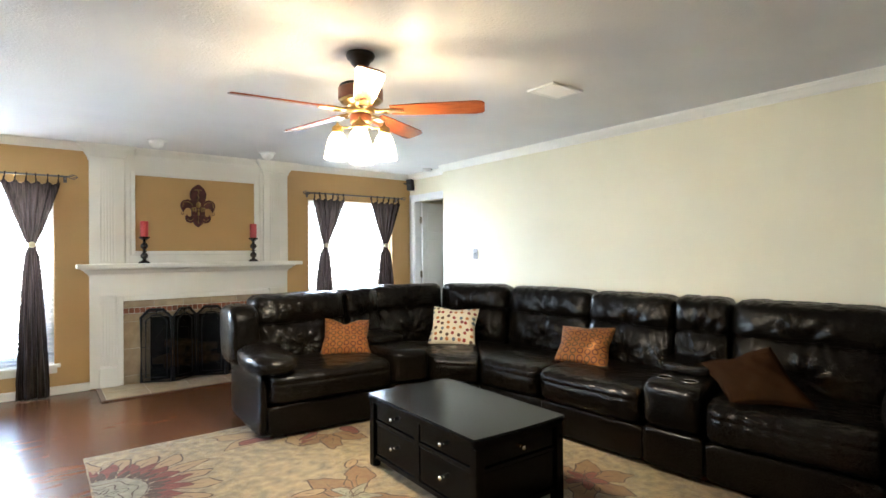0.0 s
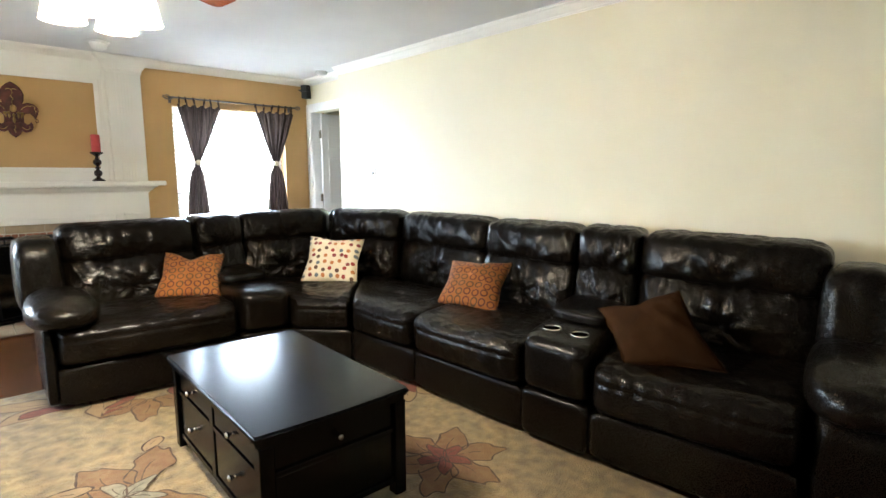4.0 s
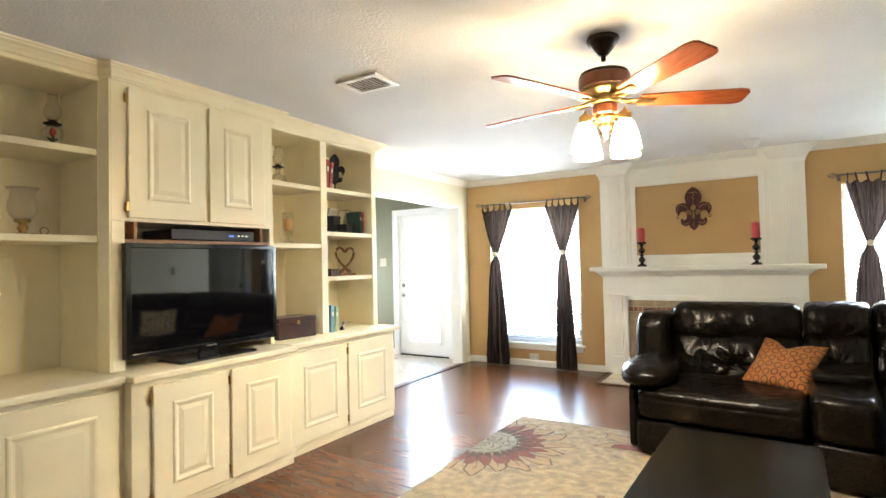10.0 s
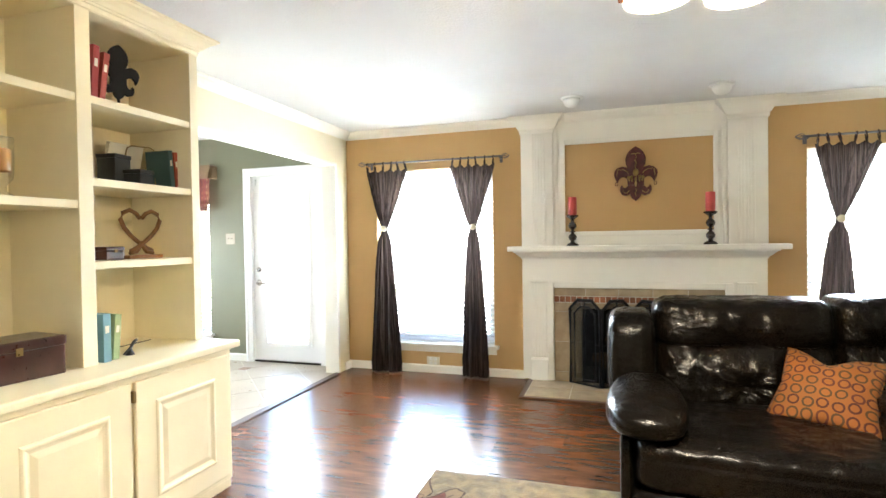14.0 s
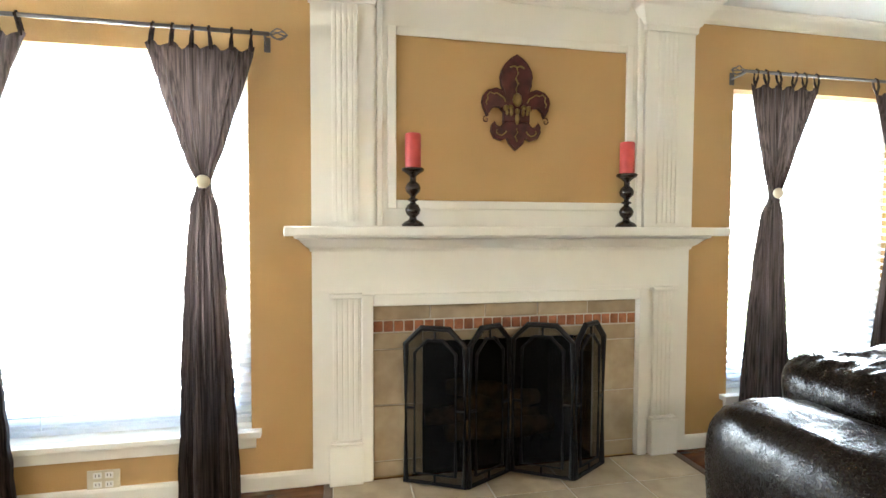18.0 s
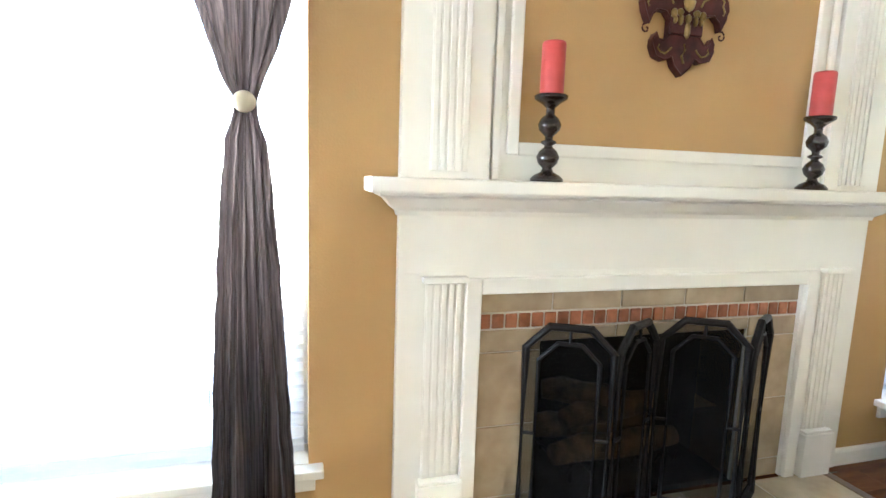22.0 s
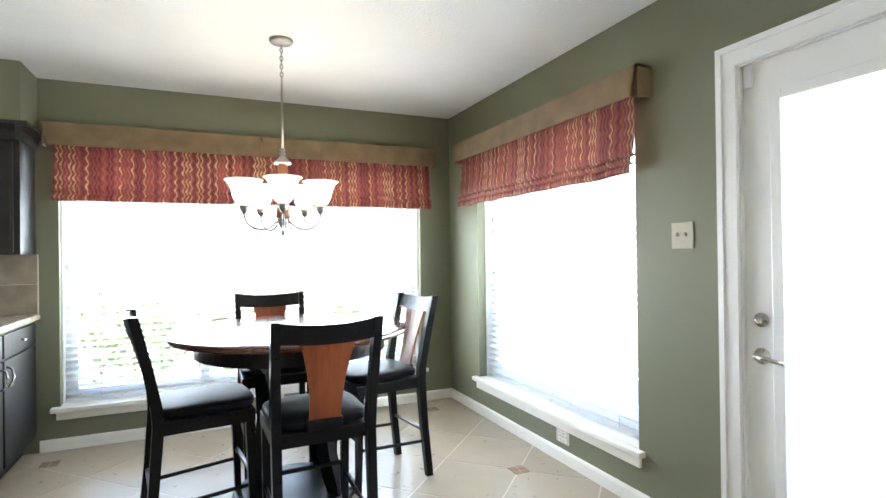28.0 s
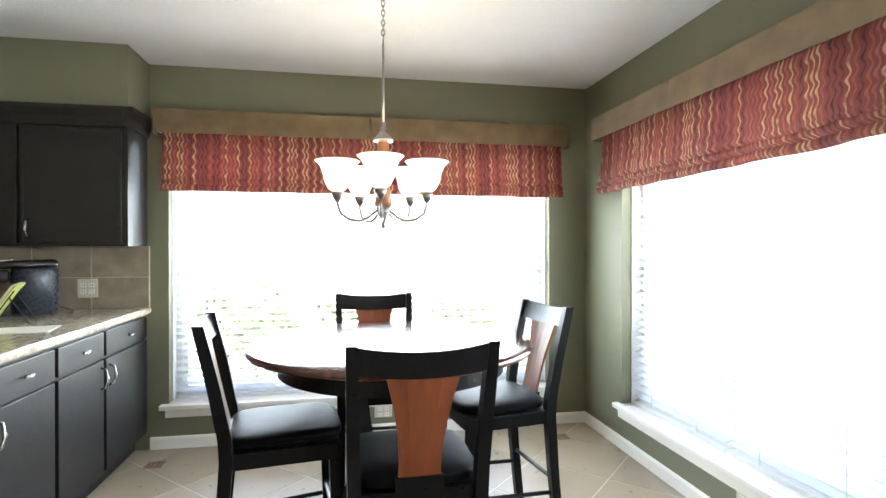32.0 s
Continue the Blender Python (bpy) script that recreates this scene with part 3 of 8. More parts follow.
wall_plate("wall_outlet", "white double outlet low on the tan wall", pose(0.89, 0.02, 0.115), 0.13, 0.085, 2, M_PLATE)
wall_plate("wall_outlet", "white outlet low on the tan wall", pose(4.64, 0.02, 0.115), 0.12, 0.085, 2, M_PLATE)
wall_plate("wall_outlet", "white outlet low on the green wall", pose(-2.33, 0.0, 0.155), 0.12, 0.08, 2, M_PLATE)
wall_plate("wall_outlet", "white outlet low under the wide window", pose(-3.92, -1.48, 0.16, 0, 0, 90), 0.12, 0.08, 2, M_PLATE)
wall_plate("light_switch", "ivory double light switch on the green wall", pose(-1.432, 0.0, 1.333), 0.118, 0.118, 2, material("beige_plastic", (0.40, 0.35, 0.245), 0.4, vary=0.02, bump=0.0))
wall_plate("light_switch", "grey single light switch on the cream wall", pose(5.39, -1.515, 1.279, 0, 0, -90), 0.075, 0.12, 1, material("grey_plastic", (0.20, 0.195, 0.18), 0.4, vary=0.02, bump=0.0))

M_BLACK = material("black_plastic", (0.012, 0.012, 0.012), 0.45, bump=0.02)
spk = thing("wall_speaker", "small black speaker on a bracket under the ceiling", "speaker", (5.455, -0.075, 2.235), 25)
part("cabinet", box(-0.04, 0.04, -0.045, 0.035, 0.0, 0.075, 0.006), M_BLACK, spk)
part("cabinet", box(-0.045, 0.035, -0.055, 0.025, -0.078, -0.002, 0.006), M_BLACK, spk)
part("bracket", tube([(0, 0.035, 0.0), (0.01, 0.07, 0.02), (0.015, 0.108, 0.03)], 0.009, 8), M_BLACK, spk)
det = thing("ceiling_detector", "small round white detector on the ceiling", "detector", (5.35, -0.64, 0))
part("housing", lathe([(0.062, LOW - 0.001), (0.062, LOW - 0.022), (0.05, LOW - 0.034), (0.02, LOW - 0.038)], 24), M_PLATEW, det, smooth=True)
for x, y in ((2.263, -0.56), (3.315, -0.545)):
    spot = thing("ceiling_spotlight", "white eyeball spotlight in the ceiling, switched off", "spotlight", (x, y, 0), group="eyeball spotlights")
    part("trim_ring", lathe([(0.085, LOW - 0.001), (0.085, LOW - 0.008), (0.068, LOW - 0.012)], 28), M_PLATEW, spot, smooth=True)
    part("eyeball", lathe([(0.066, LOW - 0.012), (0.064, LOW - 0.035), (0.05, LOW - 0.06), (0.03, LOW - 0.072), (0.01, LOW - 0.074)], 24), M_PLATEW, spot, smooth=True)


M_VENT = material("grey_vent_metal", (0.26, 0.26, 0.25), 0.6, bump=0.0)


def ceiling_vent(x, y, lx, ly, label):
    v = thing("ceiling_vent", label, "vent", (x, y, LOW), group="ceiling vents")
    bm = bmesh.new()
    for p0, p1, q0, q1 in ((-lx, lx, -ly, -ly + 0.03), (-lx, lx, ly - 0.03, ly), (-lx, -lx + 0.03, -ly + 0.03, ly - 0.03), (lx - 0.03, lx, -ly + 0.03, ly - 0.03)):
        box(p0, p1, q0, q1, -0.014, -0.001, bm=bm)
    part("frame", bm, M_PLATEW, v)
    part("backing", box(-lx + 0.03, lx - 0.03, -ly + 0.03, ly - 0.03, -0.004, -0.0015), M_VENT, v)
    n = int((2 * lx - 0.06) / 0.026)
    for i in range(n):
        s = part("slat", box(-0.010, 0.010, -ly + 0.03, ly - 0.03, -0.0008, 0.0008), M_PLATEW, v)
        s.matrix_local = pose(-lx + 0.043 + i * 0.026, 0, -0.009, 0, 40)
    return v


ceiling_vent(4.105, -3.795, 0.15, 0.112, "white slatted vent in the ceiling near the long wall")
ceiling_vent(1.428, -3.76, 0.148, 0.112, "white slatted vent in the ceiling near the cabinets")

# ---- fireplace ----
fp = thing("fireplace", "white wooden fireplace with beige tile surround and fluted pilasters", "fireplace")
M_STONE = material("beige_stone_tile", (0.45, 0.36, 0.24), 0.4, vary=0.2, scale=9, fine=50, bump=0.08, island=0.12, second=(0.32, 0.245, 0.158))
M_MOSAIC = material("red_brown_mosaic", (0.30, 0.11, 0.055), 0.4, vary=0.3, scale=30, fine=80, bump=0.05, island=0.35)
M_SOOT = material("sooty_firebrick", (0.02, 0.018, 0.016), 0.9, vary=0.4, scale=8, fine=60, bump=0.3)
M_MESH = bpy.data.materials.new("screen_mesh")
M_MESH.use_nodes = True
nt = M_MESH.node_tree
mx, tr = nt.nodes.new("ShaderNodeMixShader"), nt.nodes.new("ShaderNodeBsdfTransparent")
nt.nodes["Principled BSDF"].inputs["Base Color"].default_value = (0.004, 0.004, 0.004, 1)
nt.nodes["Principled BSDF"].inputs["Roughness"].default_value = 0.6
mx.inputs[0].default_value = 0.36
nt.nodes["Principled BSDF"].inputs["Specular IOR Level"].default_value = 0.1
nt.links.new(tr.outputs[0], mx.inputs[1]), nt.links.new(nt.nodes["Principled BSDF"].outputs[0], mx.inputs[2]), nt.links.new(mx.outputs[0], nt.nodes["Material Output"].inputs[0])

FX0, FX1, FXL = 1.772, 3.735, 3.73
part("overmantel_board", slab("y", 0.0, 0.0195, FX0, FX1, 1.2, LOW - 0.002, [(2.15, 3.355, 1.33, 2.115)]), M_WHITE, fp)
part("overmantel_panel", box(2.15, 3.355, 0.008, 0.0195, 1.33, 2.115), M_TAN, fp, "tan painted inset panel")
part("panel_moulding", ring(2.118, 3.387, 1.298, 2.147, 0.042, -0.014, -0.0005, bevel=0.006), M_WHITE, fp)


def fluting(x0, x1, z0, z1, y, n=5):
    """A fluted strip: a board with n raised reeds, each a piece of its own."""
    board = part("fluting", box(x0, x1, y + 0.007, y + 0.014, z0, z1), M_WHITE, fp)
    w = (x1 - x0) / n
    for i in range(n):
        part("reed", box(x0 + (i + 0.12) * w, x0 + (i + 0.88) * w, y + 0.0015, y + 0.0068, z0 + 0.004, z1 - 0.004, 0.0026, None, 3), M_WHITE, board)


def mirror_x(x0, x1, right=FX1):
    return ((x0, x1), (FX0 + right - x1, FX0 + right - x0))


for x0, x1 in mirror_x(FX0, 2.055):
    part("upper_pilaster", box(x0, x1, -0.022, -0.0005, 1.2165, LOW - 0.003), M_WHITE, fp)
for x0, x1 in mirror_x(1.862, 1.985):
    fluting(x0, x1, 1.235, 2.222, -0.036)
for x0, x1 in mirror_x(1.862, 1.985, FXL):
    fluting(x0, x1, 0.2125, 0.885, -0.0268)
    part("plinth", box(x0 - 0.016, x1 + 0.016, -0.052, -0.0125, 0.013, 0.2, 0.004), M_WHITE, fp)
    part("plinth_cap", box(x0 - 0.010, x1 + 0.010, -0.046, -0.0125, 0.2005, 0.212, 0.003), M_WHITE, fp)
    part("pilaster_cap", box(x0 - 0.014, x1 + 0.014, -0.048, -0.0125, 0.886, 0.905, 0.004), M_WHITE, fp)
for x0, x1 in mirror_x(2.068, 2.096):
    part("inner_moulding", box(x0, x1, -0.016, -0.0005, 1.2165, 2.29, 0.005), M_WHITE, fp)
CAP = [(0.0, 2.225), (0.010, 2.225), (0.012, 2.255), (0.022, 2.263), (0.034, 2.285), (0.062, 2.332), (0.084, 2.352), (0.088, 2.36), (0.10, 2.363), (0.102, LOW - 0.004), (0.0, LOW - 0.004)]
sweep("capital", [(FX0, 0.019), (FX0, -0.0225), (2.055, -0.0225), (2.055, -0.001)], CAP, M_WHITE, fp)
sweep("capital", [(FX1 - 0.283, -0.001), (FX1 - 0.283, -0.0225), (FX1, -0.0225), (FX1, 0.019)], CAP, M_WHITE, fp)
sweep("crown", [(2.16, -0.001), (3.347, -0.001)], CROWN, M_WHITE, fp)
part("mantel_shelf", box(1.662, 3.862, -0.165, -0.001, 1.172, 1.216, 0.008), M_WHITE, fp)
sweep("bed_moulding", [(FX0 + 0.001, 0.018), (FX0 + 0.001, -0.012), (FXL - 0.001, -0.012), (FXL - 0.001, 0.018)], [(0.0, 1.099), (0.008, 1.099), (0.012, 1.114), (0.03, 1.126), (0.055, 1.154), (0.075, 1.162), (0.075, 1.171), (0.0, 1.171)], M_WHITE, fp)
part("frieze", box(FX0, FXL, -0.012, 0.0195, 0.915, 1.171), M_WHITE, fp)
for x0, x1 in ((FX0, 2.05), (3.43, FXL)):
    part("side_board", box(x0, x1, -0.012, 0.0195, 0.012, 0.9145), M_WHITE, fp)
OX0, OX1, OZ = 2.05, 3.43, 0.842
part("lintel_board", box(OX0, OX1, -0.012, 0.0195, OZ, 0.9145), M_WHITE, fp)
bm = bmesh.new()
box(OX0 - 0.055, OX0 - 0.0, -0.034, -0.0125, 0.013, OZ + 0.055, 0.006, bm)
box(OX1, OX1 + 0.055, -0.034, -0.0125, 0.013, OZ + 0.055, 0.006, bm)
box(OX0, OX1, -0.034, -0.0125, OZ, OZ + 0.055, 0.006, bm)
part("opening_moulding", bm, M_WHITE, fp)
bm = bmesh.new()
for p in ((OX0, FIREBOX[0], 0.012, OZ), (FIREBOX[1], OX1, 0.012, OZ), (FIREBOX[0], FIREBOX[1], FIREBOX[3], OZ)):
    box(p[0], p[1], 0.010, 0.0195, p[2], p[3], bm=bm)
part("tile_bed", bm, M_GROUT, fp)
bm = bmesh.new()
fx0, fx1, fz1 = FIREBOX[0], FIREBOX[1], FIREBOX[3]
for p in ((fx0 - 0.05, fx0 - 0.0, 0.0195, 0.62, 0.0, fz1 + 0.05), (fx1, fx1 + 0.05, 0.0195, 0.62, 0.0, fz1 + 0.05), (fx0, fx1, 0.57, 0.62, 0.0, fz1), (fx0, fx1, 0.0195, 0.62, fz1, fz1 + 0.05), (fx0, fx1, 0.0195, 0.62, -0.03, 0.021)):
    box(*p, bm=bm)
part("firebox", bm, M_SOOT, fp, "sooty black firebox")


def pieces(name, spots, mat_, parent, y0, y1, gap=0.004):
    """Flat pieces in the x-z plane, one object each, sharing meshes by size."""
    made = {}
    for x0, x1, z0, z1 in spots:
        key = (round(x1 - x0, 3), round(z1 - z0, 3))
        if key not in made:
            w, h = key[0] / 2 - gap / 2, key[1] / 2 - gap / 2
            b = box(-w, w, y0, y1, -h, h, min(0.003, w / 4), None, 1)
            ob = part(name, b, mat_, parent)
            made[key] = ob.data
        else:
            ob = new(name, made[key])
            ob.parent = parent
        ob.location = ((x0 + x1) / 2, 0, (z0 + z1) / 2)


top_row = [(OX0 + i * (OX1 - OX0) / 5, OX0 + (i + 1) * (OX1 - OX0) / 5, 0.770, OZ) for i in range(5)]
low_row = [(fx0 + i * (fx1 - fx0) / 3, fx0 + (i + 1) * (fx1 - fx0) / 3, fz1, 0.710) for i in range(3)]
sides = [(a, b, z0, z1) for a, b in ((OX0, fx0), (fx1, OX1)) for z0, z1 in ((0.012, 0.09), (0.09, 0.36), (0.36, 0.63), (0.63, 0.710))]
pieces("tile", top_row + low_row + sides, M_STONE, fp, 0.002, 0.0098)
nm = 28
pieces("mosaic_tile", [(OX0 + i * (OX1 - OX0) / nm, OX0 + (i + 1) * (OX1 - OX0) / nm, 0.712, 0.768) for i in range(nm)], M_MOSAIC, fp, 0.001, 0.0098, 0.006)
part("mosaic_bed", box(OX0, OX1, 0.0085, 0.0099, 0.7105, 0.7695), M_GROUT, fp)

hearth = thing("hearth", "beige stone tile hearth with a dark wooden border", "hearth")
HX0, HX1, HY = 1.86, 3.635, -0.548
part("mortar_bed", prism([(HX0, -0.0125), (HX1, -0.0125), (HX1, HY), (HX0, HY)], 0.0005, 0.008, "z"), M_GROUT, hearth)
M_BORDER = material("dark_wood_border", (0.085, 0.04, 0.022), 0.35, vary=0.3, scale=10, fine=60, bump=0.05, stretch=(1, 6, 1))
part("border", box(HX0 - 0.04, HX1 + 0.04, HY - 0.04, HY - 0.0005, 0.0005, 0.013, 0.004), M_BORDER, hearth)
part("border", box(HX0 - 0.04, HX0 - 0.0005, HY, -0.013, 0.0005, 0.013, 0.004), M_BORDER, hearth)
part("border", box(HX1 + 0.0005, HX1 + 0.04, HY, -0.013, 0.0005, 0.013, 0.004), M_BORDER, hearth)
tw, td = (HX1 - HX0) / 5, (-0.0125 - HY) / 2
shared = None
for j in range(2):
    for i in range(5):
        if shared is None:
            shared = part("tile", box(-tw / 2 + 0.004, tw / 2 - 0.004, -td / 2 + 0.004, td / 2 - 0.004, 0.006, 0.0125, 0.002, None, 1), M_STONE, hearth)
            ob = shared
        else:
            ob = new("tile", shared.data)
            ob.parent = hearth
        ob.location = (HX0 + (i + 0.5) * tw, HY + (j + 0.5) * td, 0)

# folding fire screen
screen = thing("fire_screen", "black folding four-panel metal mesh fire screen", "fire screen")
M_IRON = material("black_iron", (0.003, 0.003, 0.0035), 0.45, 0.0, spec=0.3, fine=120, bump=0.08)
zig = [(2.185, -0.07), (2.458, -0.21), (2.71, -0.073), (2.973, -0.232), (3.204, -0.087)]
for (ax, ay), (bx_, by) in zip(zig, zig[1:]):
    ln = math.hypot(bx_ - ax, by - ay)
    m = pose(ax, ay, 0.0135, 0, 0, math.degrees(math.atan2(by - ay, bx_ - ax)))

    def outline(i, z0, z1, c):
        return [(i, z0), (ln - i, z0), (ln - i, z1 - c), (ln - i - c, z1), (i + c, z1), (i, z1 - c)]
    leaf = part("panel_frame", tube([(u, 0, v) for u, v in outline(0.012, 0.012, 0.735, 0.075)], 0.0145, 8, closed=True), M_IRON, screen)
    leaf.matrix_local = m
    part("inner_frame", tube([(u, 0, v) for u, v in outline(0.055, 0.055, 0.68, 0.06)], 0.0085, 6, closed=True), M_IRON, leaf)
    for p, q in (((ln / 2, 0.68), (ln / 2, 0.735)), ((0.012, 0.36), (0.055, 0.36)), ((ln - 0.055, 0.36), (ln - 0.012, 0.36)), ((ln / 2, 0.012), (ln / 2, 0.055))):
        part("stay", tube([(p[0], 0, p[1]), (q[0], 0, q[1])], 0.006, 6), M_IRON, leaf)
    part("mesh", prism(outline(0.014, 0.014, 0.733, 0.075), 0.002, 0.003, "y"), M_MESH, leaf)
logs = thing("gas_logs", "charred ceramic logs on an iron grate", "logs", (2.74, 0.28, 0.0211))
M_LOG = material("charred_log", (0.18, 0.115, 0.05), 0.9, vary=0.5, scale=14, fine=40, bump=0.7, second=(0.034, 0.023, 0.012))
for k, (x, y, z, t, ln) in enumerate(((0, -0.12, 0.12, 4, 0.6), (-0.05, 0.05, 0.13, -6, 0.65), (0.02, -0.03, 0.235, 12, 0.5), (-0.1, 0.0, 0.30, -28, 0.34))):
    bm = tube([(-ln / 2, 0, 0), (-ln / 4, 0.012, 0.006), (0, -0.006, 0), (ln / 4, 0.01, -0.005), (ln / 2, 0, 0)], [0.04, 0.055, 0.052, 0.056, 0.04], 12)
    ob = part("log", bm, M_LOG, logs, smooth=True)
    ob.matrix_local = pose(x, y, z, 0, 0, t)
bm = bmesh.new()
for i in range(6):
    tube([(-0.25 + i * 0.1, -0.2, 0.10), (-0.25 + i * 0.1, -0.18, 0.06), (-0.25 + i * 0.1, 0.15, 0.06)], 0.008, 6, bm)
for x in (-0.22, 0.22):
    for y in (-0.15, 0.12):
        tube([(x, y, 0.0), (x, y, 0.06)], 0.008, 6, bm)
part("grate", bm, M_IRON, logs)

# mantel pieces
M_CANDLE = material("red_candle_wax", (0.48, 0.055, 0.05), 0.5, vary=0.2, scale=14, fine=50, bump=0.08)
M_TURNED = material("dark_turned_wood", (0.016, 0.010, 0.008), 0.25, vary=0.3, bump=0.03, coat=0.3)
for x in (2.226, 3.308):
    c = thing("candle_holder", "dark turned wooden candle holder with a red pillar candle", "candle holder", (x, -0.09, 1.2165), group="mantel candles")
    part("stem", lathe([(0.052, 0.0), (0.052, 0.008), (0.040, 0.020), (0.020, 0.030), (0.015, 0.042), (0.030, 0.056), (0.036, 0.076), (0.028, 0.094), (0.014, 0.106), (0.012, 0.112), (0.024, 0.118), (0.024, 0.124), (0.012, 0.130), (0.013, 0.140), (0.032, 0.158), (0.036, 0.176), (0.028, 0.194), (0.014, 0.206), (0.014, 0.226), (0.030, 0.240), (0.050, 0.252), (0.052, 0.262), (0.046, 0.266)], 28), M_TURNED, c, smooth=True)
    part("candle", lathe([(0.036, 0.2665), (0.0365, 0.27), (0.0365, 0.415), (0.033, 0.422), (0.024, 0.418), (0.004, 0.414)], 28), M_CANDLE, c, "red pillar candle", smooth=True)
    part("wick", tube([(0, 0, 0.413), (0.001, 0, 0.422), (0.003, 0.001, 0.430)], 0.0012, 6), M_SOCKET, c)


def fleur_outline(s=1.0):
    """The outline of a fleur-de-lis, one side mirrored, about 0.46 high."""
    half = [(0.0, 0.232), (0.028, 0.214), (0.056, 0.188), (0.074, 0.155), (0.081, 0.125), (0.076, 0.086), (0.062, 0.050), (0.058, 0.038),
            (0.070, 0.052), (0.105, 0.064), (0.146, 0.052), (0.168, 0.028), (0.174, 0.0), (0.166, -0.030), (0.146, -0.071), (0.137, -0.042), (0.114, -0.022), (0.083, -0.026), (0.064, -0.048),
            (0.064, -0.104), (0.083, -0.124), (0.105, -0.118), (0.114, -0.098), (0.125, -0.118), (0.126, -0.142), (0.110, -0.174), (0.074, -0.185), (0.047, -0.172), (0.033, -0.202), (0.0, -0.232)]
    return [(x * s, z * s) for x, z in half] + [(-x * s, z * s) for x, z in half[-2:0:-1]]


M_MAROON = material("maroon_painted_metal", (0.075, 0.018, 0.016), 0.45, 0.3, vary=0.5, scale=16, fine=60, bump=0.12)
M_GOLD = material("antique_gold", (0.27, 0.18, 0.065), 0.42, 0.6, vary=0.4, scale=20, fine=60, bump=0.1)
fl = thing("fleur_de_lis", "maroon and gold metal fleur-de-lis wall ornament", "ornament", (2.748, 0.0, 1.822))
bm = prism(fleur_outline(), -0.02, 0.0065, "y")
part("body", bm, M_MAROON, fl)
pts = fleur_outline(0.985)
part("rim", tube([(u, -0.020, v) for u, v in pts], 0.004, 6, closed=True), M_MAROON, fl)
for s in (-1, 1):
    part("scroll", tube([(s * (0.152 + (0.020 - 0.0016 * k) * math.cos(1.9 - 0.62 * k)), -0.016, -0.087 + (0.020 - 0.0016 * k) * math.sin(1.9 - 0.62 * k)) for k in range(11)], 0.003, 6), M_MAROON, fl)
    part("leaf_line", tube([(s * x, -0.021, z) for x, z in ((0.056, 0.0), (0.066, 0.020), (0.084, 0.030), (0.10, 0.041), (0.118, 0.036), (0.134, 0.044), (0.150, 0.028), (0.146, 0.012), (0.156, -0.006), (0.150, -0.018))], 0.0035, 6), M_GOLD, fl)
    part("leaf_line", tube([(s * x, -0.021, z) for x, z in ((0.050, -0.140), (0.060, -0.152), (0.074, -0.162), (0.092, -0.158), (0.104, -0.146), (0.098, -0.134))], 0.0032, 6), M_GOLD, fl)
part("centre_line", tube([(0.0, -0.021, 0.165), (0.007, -0.021, 0.14), (-0.006, -0.021, 0.115), (0.007, -0.021, 0.09), (-0.004, -0.021, 0.065), (0.0, -0.021, 0.04)], 0.005, 6), M_GOLD, fl)
part("centre_line", tube([(0.0, -0.021, -0.125), (0.006, -0.021, -0.145), (-0.006, -0.021, -0.165), (0.004, -0.021, -0.19)], 0.004, 6), M_GOLD, fl)
part("centre_bar", tube([(-0.035, -0.021, 0.168), (-0.015, -0.022, 0.174), (0.0, -0.024, 0.168), (0.018, -0.022, 0.175), (0.038, -0.021, 0.166)], 0.004, 6), M_GOLD, fl)
part("band", box(-0.066, 0.066, -0.030, -0.0205, -0.098, -0.036, 0.006, None, 3), M_MAROON, fl)
bm = bmesh.new()
for x, z, w, h in ((0.0, 0.010, 0.024, 0.034), (-0.058, -0.032, 0.013, 0.016), (-0.034, -0.026, 0.014, 0.012), (0.034, -0.026, 0.014, 0.012), (0.058, -0.032, 0.013, 0.016), (-0.030, -0.050, 0.009, 0.020), (0.030, -0.050, 0.009, 0.020), (0.0, -0.046, 0.012, 0.016), (0.0, -0.082, 0.011, 0.030), (-0.052, -0.052, 0.007, 0.014), (0.052, -0.052, 0.007, 0.014)):
    bmesh.ops.create_icosphere(bm, subdivisions=2, radius=1.0, matrix=Matrix.Translation((x, -0.031, z)) @ Matrix.Diagonal((w, 0.010, h, 1)))
part("crest", bm, M_GOLD, fl, "gold crest of leaves and beads", smooth=True)

# ---- curtains ----
M_CURTAIN = bpy.data.materials.new("sheer_brown_grey_cloth")
M_CURTAIN.use_nodes = True
nt = M_CURTAIN.node_tree
pb = nt.nodes["Principled BSDF"]
mx, tl, wv, rmp, tcx = nt.nodes.new("ShaderNodeMixShader"), nt.nodes.new("ShaderNodeBsdfTranslucent"), nt.nodes.new("ShaderNodeTexNoise"), nt.nodes.new("ShaderNodeMix"), nt.nodes.new("ShaderNodeTexCoord")
rmp.data_type = "RGBA"
mpp = nt.nodes.new("ShaderNodeMapping")
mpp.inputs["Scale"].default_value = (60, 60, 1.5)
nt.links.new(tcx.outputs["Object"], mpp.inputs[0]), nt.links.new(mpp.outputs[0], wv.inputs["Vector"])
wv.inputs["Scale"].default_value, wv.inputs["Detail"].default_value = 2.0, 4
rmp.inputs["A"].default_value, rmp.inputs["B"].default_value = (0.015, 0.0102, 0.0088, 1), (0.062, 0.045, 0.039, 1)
# stretched noise runs dark and pale streaks down the cloth
streaks = nt.nodes.new("ShaderNodeMapRange")
streaks.inputs[1].default_value, streaks.inputs[2].default_value = 0.36, 0.66
